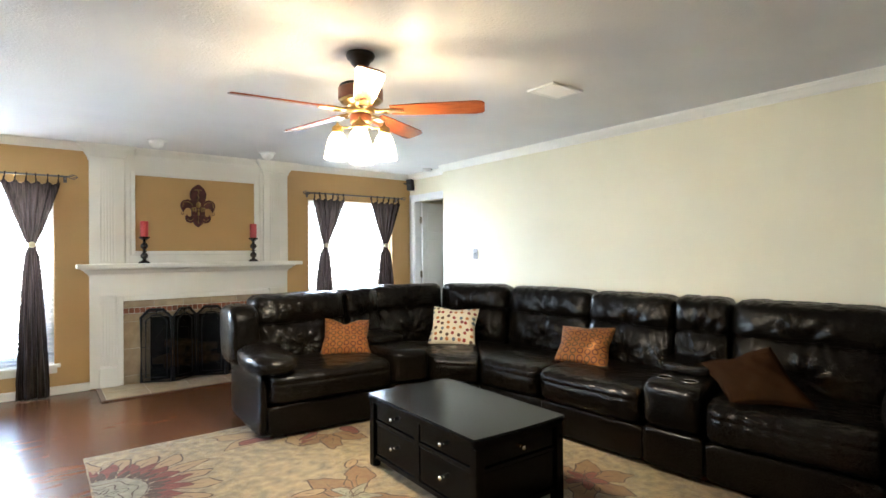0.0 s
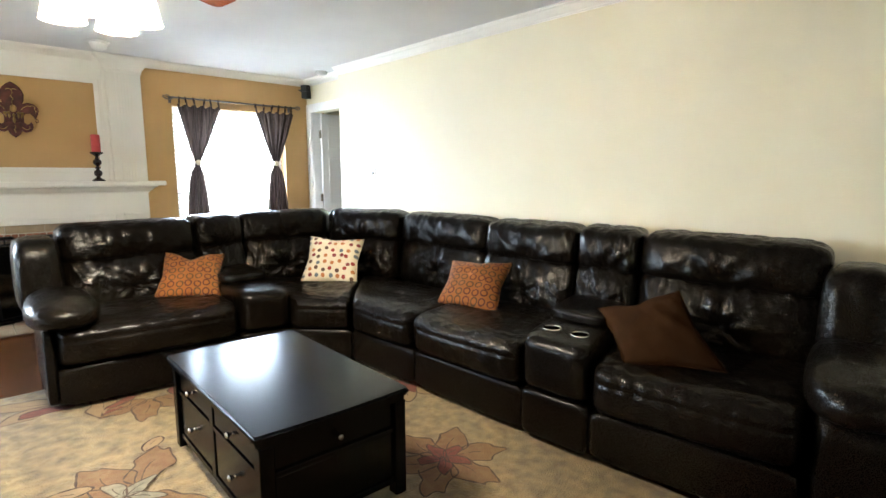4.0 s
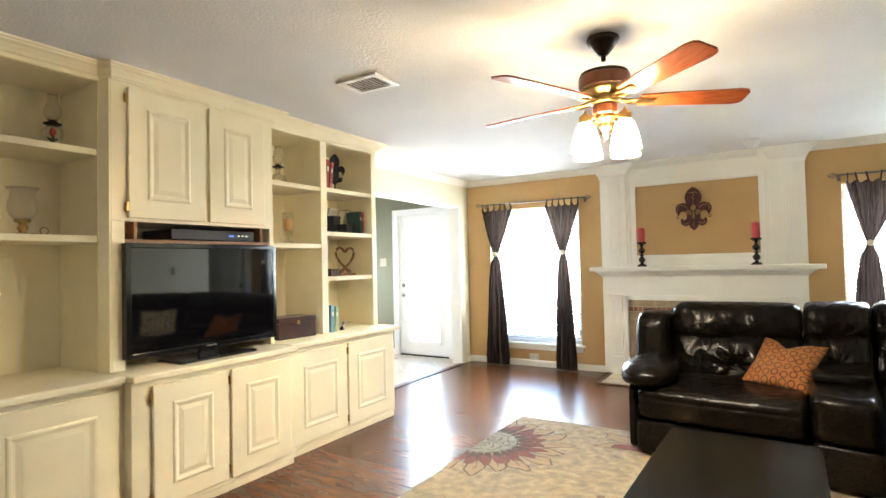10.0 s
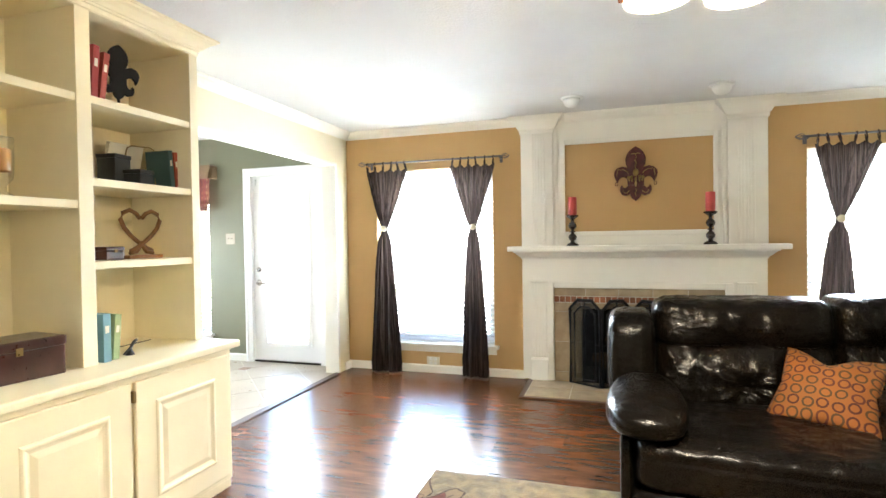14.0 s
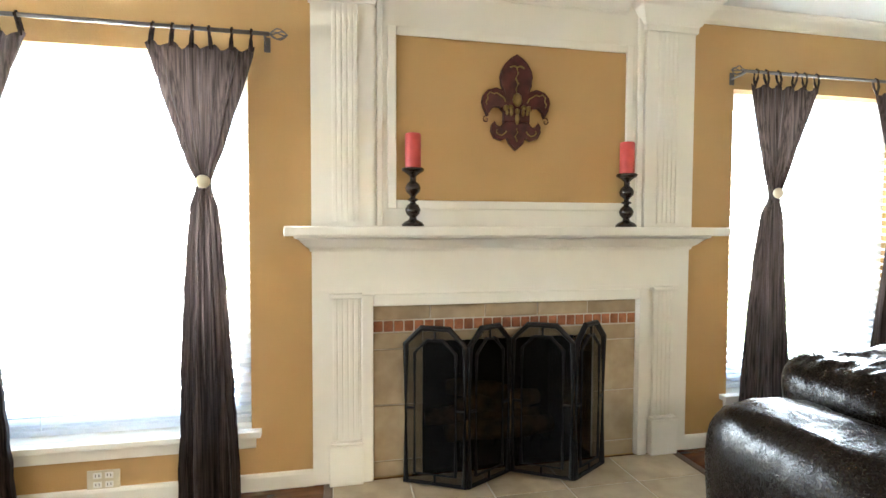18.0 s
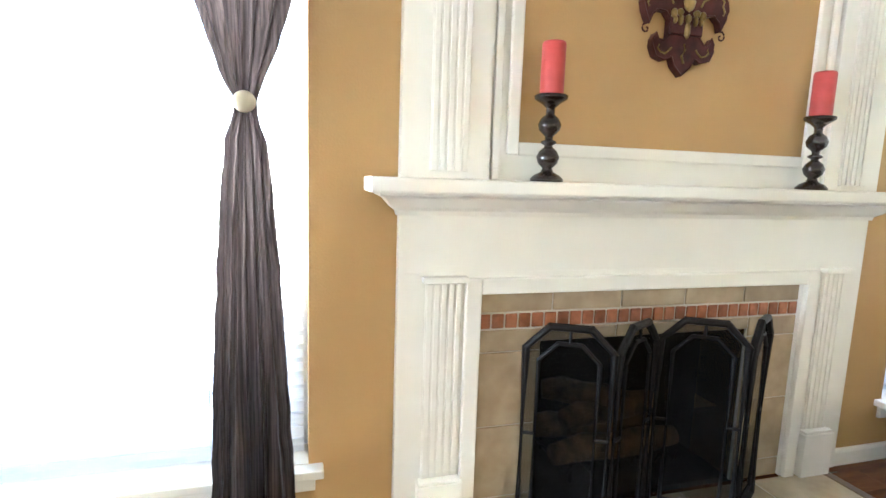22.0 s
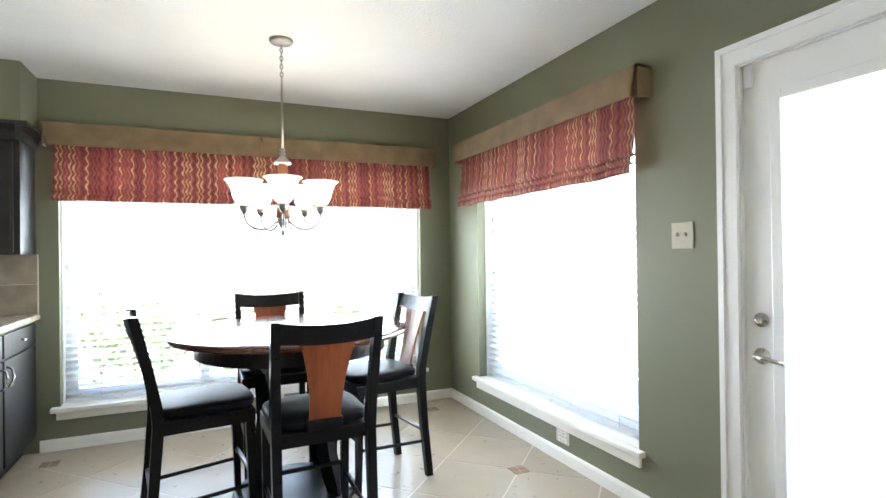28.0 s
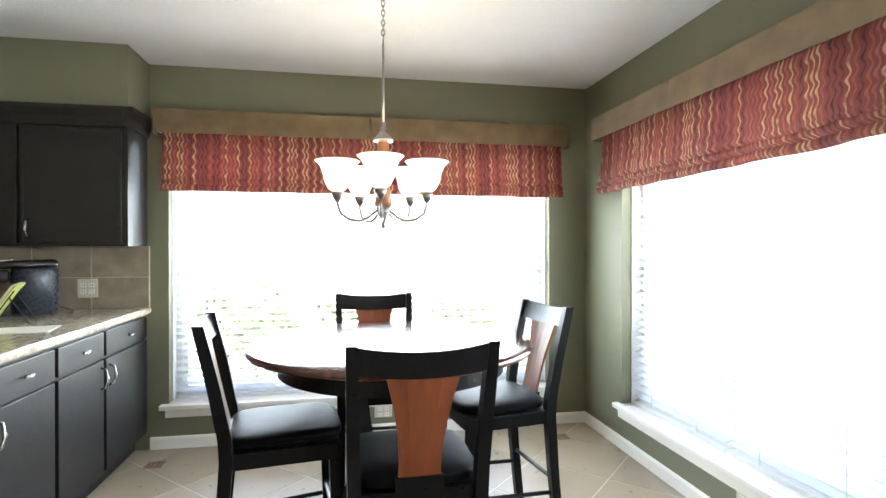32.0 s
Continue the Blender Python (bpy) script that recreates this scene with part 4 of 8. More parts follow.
nt.links.new(wv.outputs["Fac"], streaks.inputs[0]), nt.links.new(streaks.outputs[0], rmp.inputs["Factor"]), nt.links.new(rmp.outputs["Result"], pb.inputs["Base Color"]), nt.links.new(rmp.outputs["Result"], tl.inputs["Color"])
pb.inputs["Roughness"].default_value, pb.inputs["Specular IOR Level"].default_value, pb.inputs["Sheen Weight"].default_value = 0.9, 0.08, 0.1
mx.inputs[0].default_value = 0.24
nt.links.new(pb.outputs[0], mx.inputs[1]), nt.links.new(tl.outputs[0], mx.inputs[2]), nt.links.new(mx.outputs[0], nt.nodes["Material Output"].inputs[0])
M_TIE = material("ivory_tieback", (0.62, 0.56, 0.42), 0.5, vary=0.1, bump=0.03)
M_ROD = material("pewter_rod", (0.16, 0.15, 0.15), 0.4, 0.9, vary=0.2, bump=0.03)


def curtain(tie_x, top0, top1, bot0, bot1, seed, group):
    """A tab-top panel gathered at a tieback: folds run down, pinched at the tie."""
    rng = random.Random(seed)
    th = thing("curtain", "dark brown-grey sheer tab-top curtain gathered by an ivory tieback", "curtain", group=group)
    zt, tie, zb = 1.965, 1.40, 0.012
    nu, nv = 90, 56
    ph = [rng.uniform(0, 6.28) for _ in range(4)]
    bm = bmesh.new()
    grid = []
    for j in range(nv + 1):
        z = zt + (zb - zt) * j / nv
        if z > tie:
            k = (z - tie) / (zt - tie)
            w = k ** 0.85
            l, r = tie_x - 0.022 + (top0 - tie_x + 0.022) * w, tie_x + 0.022 + (top1 - tie_x - 0.022) * w
            depth = 0.016 + 0.012 * (1 - k)
        else:
            k = (tie - z) / (tie - zb)
            w = min(1.0, 0.10 + 0.95 * k ** 0.6) if k > 0 else 0
            w *= min(1, k * 14)
            l, r = tie_x - 0.022 + (bot0 - tie_x + 0.022) * w, tie_x + 0.022 + (bot1 - tie_x - 0.022) * w
            depth = 0.018 + 0.022 * k
        row = []
        for i in range(nu + 1):
            u = i / nu
            q = u + 0.07 * noise.noise(Vector((u * 4 + seed, z * 0.9, seed * 2.3))) + 0.02 * noise.noise(Vector((u * 9, z * 3.5, seed)))
            fold = math.sin(q * 34 + ph[0] + 0.6 * math.sin(z * 2 + ph[1])) * 0.55 + math.sin(q * 61 + ph[2] + z * 1.2) * 0.28 + math.sin(q * 13 + ph[3] - z * 1.5) * 0.6
            wob = 0.006 * noise.noise(Vector((z * 14, seed, 0 if u < 0.5 else 9))) * abs(2 * u - 1)
            row.append(bm.verts.new((l + (r - l) * u + wob + 0.004 * math.sin(u * 34 + ph[0]), -0.085 + depth * fold * 0.9, z + (0.012 * math.sin(u * 34 + ph[0]) if j == 0 else 0))))
        grid.append(row)
    for a, c in zip(grid, grid[1:]):
        for i in range(nu):
            bm.faces.new((a[i], c[i], c[i + 1], a[i + 1]))
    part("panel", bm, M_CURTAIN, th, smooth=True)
    for i in range(6):
        x = top0 + (top1 - top0) * (0.04 + 0.92 * i / 5)
        lean = rng.uniform(-0.02, 0.02)
        part("tab", tube([(x - 0.004, -0.090, 1.955), (x + lean * 0.5, -0.103, 2.00), (x + lean, -0.104, 2.035), (x + lean, -0.090, 2.047), (x + lean, -0.076, 2.035), (x + lean * 0.5, -0.076, 2.0), (x + 0.004, -0.086, 1.955)], 0.006, 6), M_CURTAIN, th)
    bm = bmesh.new()
    bmesh.ops.create_uvsphere(bm, u_segments=16, v_segments=10, radius=0.03)
    bmesh.ops.scale(bm, verts=bm.verts, vec=(1.0, 0.7, 0.95))
    bmesh.ops.translate(bm, verts=bm.verts, vec=(tie_x, -0.108, tie))
    part("tieback", bm, M_TIE, th, "ivory oval tieback", smooth=True)
    return th


def curtain_rod(x0, x1, z=2.035):
    th = thing("curtain_rod", "pewter metal curtain rod with cage finials", "curtain rod", group="curtain rods")
    part("rod", tube([(x0 + 0.07, -0.09, z), (x1 - 0.07, -0.09, z)], 0.009, 12), M_ROD, th, smooth=True)
    for x, s in ((x0, 1), (x1, -1)):
        bm = bmesh.new()
        for k in range(5):
            a = k * 2 * math.pi / 5
            tube([(x + s * (0.07 - 0.075 * t), -0.09 + 0.024 * math.sin(math.pi * t) * math.cos(a + t * 1.5), z + 0.024 * math.sin(math.pi * t) * math.sin(a + t * 1.5)) for t in (0, 0.2, 0.4, 0.6, 0.8, 1.0)], 0.003, 5, bm)
        part("finial", bm, M_ROD, th)
        bm = tube([(x + s * 0.09, -0.09, z), (x + s * 0.09, -0.05, z - 0.01), (x + s * 0.09, 0.02, z - 0.012)], 0.006, 8)
        box(x + s * 0.09 - 0.014, x + s * 0.09 + 0.014, 0.016, 0.0195, z - 0.045, z + 0.02, bm=bm)
        part("bracket", bm, M_ROD, th)


curtain_rod(0.185, 1.675)
curtain_rod(3.905, 5.37)
curtain(0.447, 0.26, 0.70, 0.27, 0.60, 1, "living room curtains")
curtain(1.335, 1.12, 1.545, 1.22, 1.46, 2, "living room curtains")
curtain(4.194, 4.03, 4.46, 4.00, 4.34, 3, "living room curtains")
curtain(5.043, 4.83, 5.28, 4.86, 5.25, 4, "living room curtains")

# ---- living room: sectional sofa ----
def soft_block(F0, F1, B0, B1, z0, z1, k=5.0, lean=0.0, wrinkle=0.008, seed=0, tufts=(), n=16, puff=0.0, sag=0.0, kx=None, gather=0.0, seam=None, dimples=()):
    """A stuffed block over a plan quad (front left, front right, back left, back right), with rounded edges, creases and tufts.
    k rounds its front and top edges, kx its ends; tufts (u, w, depth, radius) pit its front and dimples (u, d, depth, radius) its top;
    puff swells its front, sag hollows its top, gather puckers the front along its upper and lower edge, seam is a stitched line at that height."""
    bm = bmesh.new()
    bmesh.ops.create_cube(bm, size=2)
    bmesh.ops.subdivide_edges(bm, edges=bm.edges[:], cuts=n, use_grid_fill=True)
    F0, F1, B0, B1 = Vector(F0), Vector(F1), Vector(B0), Vector(B1)
    back = ((B0 + B1) - (F0 + F1)).normalized()
    width, depth, tall = (F1 - F0).length, ((B0 + B1) - (F0 + F1)).length / 2, z1 - z0
    kx = kx or k
    for v in bm.verts:
        p = v.co.copy()
        s = (abs(p.x) ** k + abs(p.y) ** k + abs(p.z) ** k) ** (-1 / k)
        if kx != k:
            for _ in range(5):
                ex, ey, ez = (s * abs(p.x)) ** kx, (s * abs(p.y)) ** k, (s * abs(p.z)) ** k
                s -= (ex + ey + ez - 1) / ((kx * ex + k * (ey + ez)) / s)
        q = p * s
        u, d, w = (q.x + 1) / 2, (q.y + 1) / 2, (q.z + 1) / 2
        front = max(0.0, -p.y) ** 6
        top = max(0.0, p.z) ** 6
        plan = F0.lerp(F1, u).lerp(B0.lerp(B1, u), d)
        push = lean * w
        push -= front * puff * (1 - q.x ** 2) * (1 - q.z ** 2)
        across, up_ = u * width, w * tall
        for tu, tw, td, tr in tufts:
            dx, dz = (u - tu) * width, (w - tw) * tall
            r2 = dx * dx + dz * dz
            push += front * td * math.exp(-r2 / tr ** 2)
            ang = math.atan2(dz, dx)
            rays = abs(math.sin(ang * 4 + seed + 0.9 * noise.noise(Vector((dx * 9, dz * 9, seed))))) - 0.6
            push += front * td * 0.55 * math.exp(-r2 / (tr * 2.8) ** 2) * rays
        if gather:
            phase = across * 46 + 11 * noise.noise(Vector((across * 5, up_ * 2.2, seed)))
            reach = math.exp(-(1 - w) * tall / 0.06) + 0.8 * math.exp(-w * tall / 0.06)
            some = max(0.0, 0.45 + 1.1 * noise.noise(Vector((across * 8, up_ * 5, seed + 4))))
            push += front * gather * (0.12 + reach) * some * (abs(math.sin(phase * 0.5)) - 0.6)
        if seam is not None:
            far = (w - seam) * tall
            push += front * (0.006 * math.exp(-(far / 0.011) ** 2) + 0.0035 * math.exp(-(far / 0.045) ** 2) * math.sin(across * 150 + 7 * noise.noise(Vector((across * 7, seed, 1)))))
        z = z0 + tall * w - top * sag * (1 - q.x ** 2) * (1 - q.y ** 2)
        for tu, dv, td, tr in dimples:
            dx, dy = (u - tu) * width, (d - dv) * depth
            r2 = dx * dx + dy * dy
            z -= top * td * (math.exp(-r2 / tr ** 2) + 0.5 * math.exp(-r2 / (tr * 3) ** 2) * (0.5 - abs(math.sin(3 * math.atan2(dy, dx) + seed))))
        c = Vector((across * 6 + seed * 3.1, d * depth * 6, up_ * 6))
        crease = noise.noise(c) * 0.6
        ridge = 1 - abs(noise.noise(Vector((c.x * 2.2, c.y * 2.2, c.z * 0.9)) + Vector((seed, 7, 3))))
        thin = 1 - abs(noise.noise(Vector((c.x * 4.0 + c.z * 1.2, c.y * 4.0, c.z * 1.5)) + Vector((seed, 2, 9))))
        crease += (ridge ** 4 - 0.4) * 0.8 + (thin ** 8 - 0.3) * 0.45
        v.co = (plan.x + back.x * (push - front * wrinkle * crease), plan.y + back.y * (push - front * wrinkle * crease), z + top * wrinkle * crease)
    return bm


def at(a, b, t):
    return (a[0] + (b[0] - a[0]) * t, a[1] + (b[1] - a[1]) * t)


M_WELLSHADE = material("painted_well_shade", (0.0015, 0.0015, 0.0015), 1.0, bump=0, spec=0.0, gloss_var=0.0)
FRONT = [(2.789, -2.552), (3.573, -2.625), (3.88, -2.694), (4.136, -2.983), (4.166, -3.546), (4.194, -4.338), (4.21, -4.694), (4.303, -5.453)]
REAR = [(2.753, -1.553), (3.603, -1.466), (4.011, -1.353), (4.883, -1.522), (5.234, -2.322), (5.262, -3.332), (5.266, -4.045), (5.266, -4.441), (5.27, -5.323)]
SOFA = "leather sectional sofa"


def back_pair(th, i0, i1, b0, b1, top, seed, wide=True):
    """A backrest of two stuffed rolls: a tufted lower cushion and a headrest, and the frame behind them."""
    f0, f1 = at(b0, i0, 0.36), at(b1, i1, 0.36)
    m0, m1 = at(b0, i0, 0.10), at(b1, i1, 0.10)
    part("back_frame", soft_block(at(b0, i0, 0.12), at(b1, i1, 0.12), b0, b1, 0.05, top - 0.10, 9, 0, 0.003, seed, n=8), M_LEATHER, th, smooth=True)
    part("back_cushion", soft_block(f0, f1, m0, m1, 0.40, top - 0.20, 5, 0.09, 0.015, seed, ((0.5, 0.36, 0.050, 0.055),) if wide else ((0.5, 0.5, 0.02, 0.06),), 46, 0.040, kx=8, gather=0.024), M_LEATHER, th, smooth=True)
    g0, g1 = at(b0, i0, 0.30), at(b1, i1, 0.30)
    part("headrest", soft_block(g0, g1, at(b0, i0, 0.02), at(b1, i1, 0.02), top - 0.245, top, 5.0, 0.05, 0.009, seed + 5, ((0.5, 0.05, 0.020, 0.10),), 44, 0.032, kx=8, gather=0.024), M_LEATHER, th, smooth=True)


def seat(th, f0, f1, b0, b1, seed, top=0.475):
    part("seat_cushion", soft_block(f0, f1, at(f0, b0, 0.68), at(f1, b1, 0.68), 0.245, top, 5.5, 0.0, 0.010, seed, (), 44, 0.016, 0.012, kx=16, seam=0.66, dimples=((0.5, 0.5, 0.018, 0.035),)), M_LEATHER, th, smooth=True)
    part("front_panel", soft_block(at(f0, b0, 0.03), at(f1, b1, 0.03), at(f0, b0, 0.14), at(f1, b1, 0.14), 0.035, 0.25, 9, 0.0, 0.004, seed + 2, n=10), M_LEATHER, th, smooth=True)
    part("base", soft_block(at(f0, b0, 0.145), at(f1, b1, 0.145), at(f0, b0, 0.86), at(f1, b1, 0.86), 0.03, 0.26, 12, 0, 0.0, seed, n=4), M_LEATHER, th)
    for t in (0.12, 0.88):
        a = at(f0, f1, t)
        c = at(b0, b1, t)
        for s in (0.16, 0.84):
            p = at(a, c, s)
            part("foot", lathe([(0.022, 0.013), (0.026, 0.034)], 12, p), M_BLACKWOOD, th)


def console(th, f0, f1, b0, b1, seed, cups):
    part("body", soft_block(f0, f1, at(f0, b0, 0.70), at(f1, b1, 0.70), 0.265, 0.535, 7, 0, 0.005, seed, n=14), M_LEATHER, th, smooth=True)
    part("front_panel", soft_block(at(f0, b0, 0.02), at(f1, b1, 0.02), at(f0, b0, 0.14), at(f1, b1, 0.14), 0.035, 0.262, 9, 0, 0.003, seed, n=8), M_LEATHER, th, smooth=True)
    part("base", soft_block(at(f0, b0, 0.145), at(f1, b1, 0.145), at(f0, b0, 0.86), at(f1, b1, 0.86), 0.013, 0.262, 12, 0, 0.0, seed, n=4), M_LEATHER, th)
    a, c = at(f0, f1, 0.06), at(f0, f1, 0.94)
    part("console_lid", soft_block(at(a, at(b0, b1, 0.06), 0.30), at(c, at(b0, b1, 0.94), 0.30), at(a, at(b0, b1, 0.06), 0.68), at(c, at(b0, b1, 0.94), 0.68), 0.530, 0.590, 6, 0, 0.004, seed, n=12), M_LEATHER, th, "padded leather lid", smooth=True)
    if cups:
        for t in (0.30, 0.72):
            p = at(at(f0, f1, t), at(b0, b1, t), 0.155)
            part("cup_holder", tube([(p[0] + 0.042 * math.cos(a), p[1] + 0.042 * math.sin(a), 0.5365) for a in [2 * math.pi * k / 28 for k in range(28)]], 0.0045, 8, closed=True), M_CHROME, th, "silver cup holder rim", smooth=True)
            # flat black disc: the shade of a deep hole put in as colour
            part("cup_well", lathe([(0.039, 0.5372), (0.0385, 0.5376)], 24, p), M_WELLSHADE, th)


s1 = thing("sofa_recliner", "black leather recliner seat with a padded arm", "sofa", group=SOFA)
seat(s1, (2.622, -2.545), FRONT[1], (2.640, -1.60), REAR[1], 1)
back_pair(s1, FRONT[0], FRONT[1], REAR[0], REAR[1], 0.955, 11)
part("arm", soft_block((2.571, -2.490), (2.62, -2.495), (2.598, -1.677), (2.802, -1.651), 0.03, 0.47, 9, 0, 0.005, 3, n=12), M_LEATHER, s1, smooth=True)
part("arm_pad", soft_block((2.490, -2.555), (2.868, -2.58), (2.561, -1.877), (2.835, -1.848), 0.440, 0.615, 2.8, 0, 0.010, 4, n=18, puff=0.04), M_LEATHER, s1, smooth=True)
part("wing", soft_block((2.52, -2.037), (2.759, -2.029), (2.524, -1.64), (2.762, -1.613), 0.44, 0.90, 4.5, 0.05, 0.008, 6, n=14), M_LEATHER, s1, smooth=True)
s2 = thing("sofa_console", "narrow black leather sofa console with a small headrest", "sofa", group=SOFA)
console(s2, FRONT[1], FRONT[2], REAR[1], REAR[2], 2, False)
back_pair(s2, FRONT[1], FRONT[2], REAR[1], REAR[2], 0.965, 12, False)
s3 = thing("sofa_corner", "black leather corner section with three tufted backs", "sofa", group=SOFA)
seat(s3, FRONT[2], FRONT[3], REAR[2], at(REAR[3], REAR[4], 0.45), 3)
seat(s3, FRONT[3], FRONT[4], at(REAR[3], REAR[4], 0.45), REAR[5], 4)
hub = (3.708, -3.047)
back_pair(s3, at(REAR[2], hub, 0.62), at(REAR[3], hub, 0.62), REAR[2], REAR[3], 0.972, 13)
back_pair(s3, at(REAR[3], hub, 0.62), at(REAR[4], hub, 0.62), REAR[3], REAR[4], 0.970, 14)
back_pair(s3, at(REAR[4], hub, 0.62), (4.35, -3.471), REAR[4], REAR[5], 0.965, 15)
s4 = thing("armless_sofa", "black leather armless sofa seat with creased cushions", "sofa", group=SOFA)
seat(s4, FRONT[4], FRONT[5], REAR[5], REAR[6], 5)
back_pair(s4, FRONT[4], FRONT[5], REAR[5], REAR[6], 0.962, 16)
s5 = thing("sofa_console", "black leather console with two cup holders and a lid", "sofa", group=SOFA)
console(s5, FRONT[5], FRONT[6], REAR[6], REAR[7], 6, True)
back_pair(s5, FRONT[5], FRONT[6], REAR[6], REAR[7], 0.968, 17, False)
s6 = thing("sofa_recliner", "black leather end recliner with deep creases", "sofa", group=SOFA)
seat(s6, FRONT[6], FRONT[7], REAR[7], REAR[8], 7)
back_pair(s6, FRONT[6], FRONT[7], REAR[7], REAR[8], 0.965, 18)
part("arm", soft_block((4.363, -5.461), (4.38, -5.698), (5.208, -5.334), (5.206, -5.572), 0.03, 0.47, 9, 0, 0.005, 8, n=12), M_LEATHER, s6, smooth=True)
part("arm_pad", soft_block((4.313, -5.423), (4.34, -5.739), (5.029, -5.31), (5.027, -5.607), 0.43, 0.62, 3.0, 0, 0.010, 9, n=18, puff=0.04), M_LEATHER, s6, smooth=True)
part("wing", soft_block((4.85, -5.336), (4.848, -5.584), (5.218, -5.324), (5.216, -5.571), 0.46, 0.90, 4, 0.05, 0.008, 10, n=14), M_LEATHER, s6, smooth=True)


# ---- cushions ----
def pattern_cloth(name, base, cells, scale, r0, r1, rough=0.85, spread=0.45):
    """Woven cloth printed with rounds: discs (r0 = 0) or rings, coloured by cell."""
    m = bpy.data.materials.new(name)
    m.use_nodes = True
    nt = m.node_tree
    n, l = nt.nodes.new, nt.links.new
    b = nt.nodes["Principled BSDF"]
    tc, mp, vo = n("ShaderNodeTexCoord"), n("ShaderNodeMapping"), n("ShaderNodeTexVoronoi")
    mp.inputs["Scale"].default_value = (1, 1, 0)
    vo.inputs["Scale"].default_value, vo.inputs["Randomness"].default_value = scale, spread
    vo.voronoi_dimensions = "2D"
    l(tc.outputs["Object"], mp.inputs[0]), l(mp.outputs[0], vo.inputs["Vector"])
    lt, gt, mul = n("ShaderNodeMath"), n("ShaderNodeMath"), n("ShaderNodeMath")
    lt.operation, gt.operation, mul.operation = "LESS_THAN", "GREATER_THAN", "MULTIPLY"
    l(vo.outputs["Distance"], lt.inputs[0]), l(vo.outputs["Distance"], gt.inputs[0])
    lt.inputs[1].default_value, gt.inputs[1].default_value = r1, r0
    l(lt.outputs[0], mul.inputs[0]), l(gt.outputs[0], mul.inputs[1])
    ramp = n("ShaderNodeValToRGB")
    ramp.color_ramp.interpolation = "CONSTANT"
    els = ramp.color_ramp.elements
    els[0].color = (*cells[0], 1)
    els[1].position, els[1].color = 1 / len(cells), (*cells[min(1, len(cells) - 1)], 1)
    for i in range(2, len(cells)):
        e = els.new(i / len(cells))
        e.color = (*cells[i], 1)
    sep = n("ShaderNodeSeparateColor")
    l(vo.outputs["Color"], sep.inputs[0]), l(sep.outputs[0], ramp.inputs[0])
    mixc = n("ShaderNodeMix")
    mixc.data_type = "RGBA"
    mixc.inputs["A"].default_value = (*base, 1)
    l(ramp.outputs[0], mixc.inputs["B"]), l(mul.outputs[0], mixc.inputs["Factor"])
    l(mixc.outputs["Result"], b.inputs["Base Color"])
    b.inputs["Roughness"].default_value = rough
    b.inputs["Sheen Weight"].default_value = 0.04
    nz, bp = n("ShaderNodeTexNoise"), n("ShaderNodeBump")
    nz.inputs["Scale"].default_value = 220
    bp.inputs["Strength"].default_value, bp.inputs["Distance"].default_value = 0.3, 0.004
    l(tc.outputs["Object"], nz.inputs["Vector"]), l(nz.outputs["Fac"], bp.inputs["Height"]), l(bp.outputs[0], b.inputs["Normal"])
    return m


M_RINGS = pattern_cloth("orange_ring_cloth", (0.235, 0.078, 0.010), ((0.060, 0.012, 0.006), (0.062, 0.030, 0.008), (0.080, 0.016, 0.007)), 18, 0.28, 0.43, spread=0.15)
M_DOTS = pattern_cloth("cream_dot_cloth", (0.70, 0.62, 0.45), ((0.28, 0.035, 0.025), (0.10, 0.05, 0.03), (0.42, 0.15, 0.04), (0.13, 0.15, 0.17), (0.20, 0.03, 0.03)), 18, 0.0, 0.28)
M_BROWNCLOTH = material("brown_suede_cloth", (0.024, 0.0105, 0.0040), 0.95, vary=0.2, scale=7, fine=160, bump=0.15, spec=0.03)


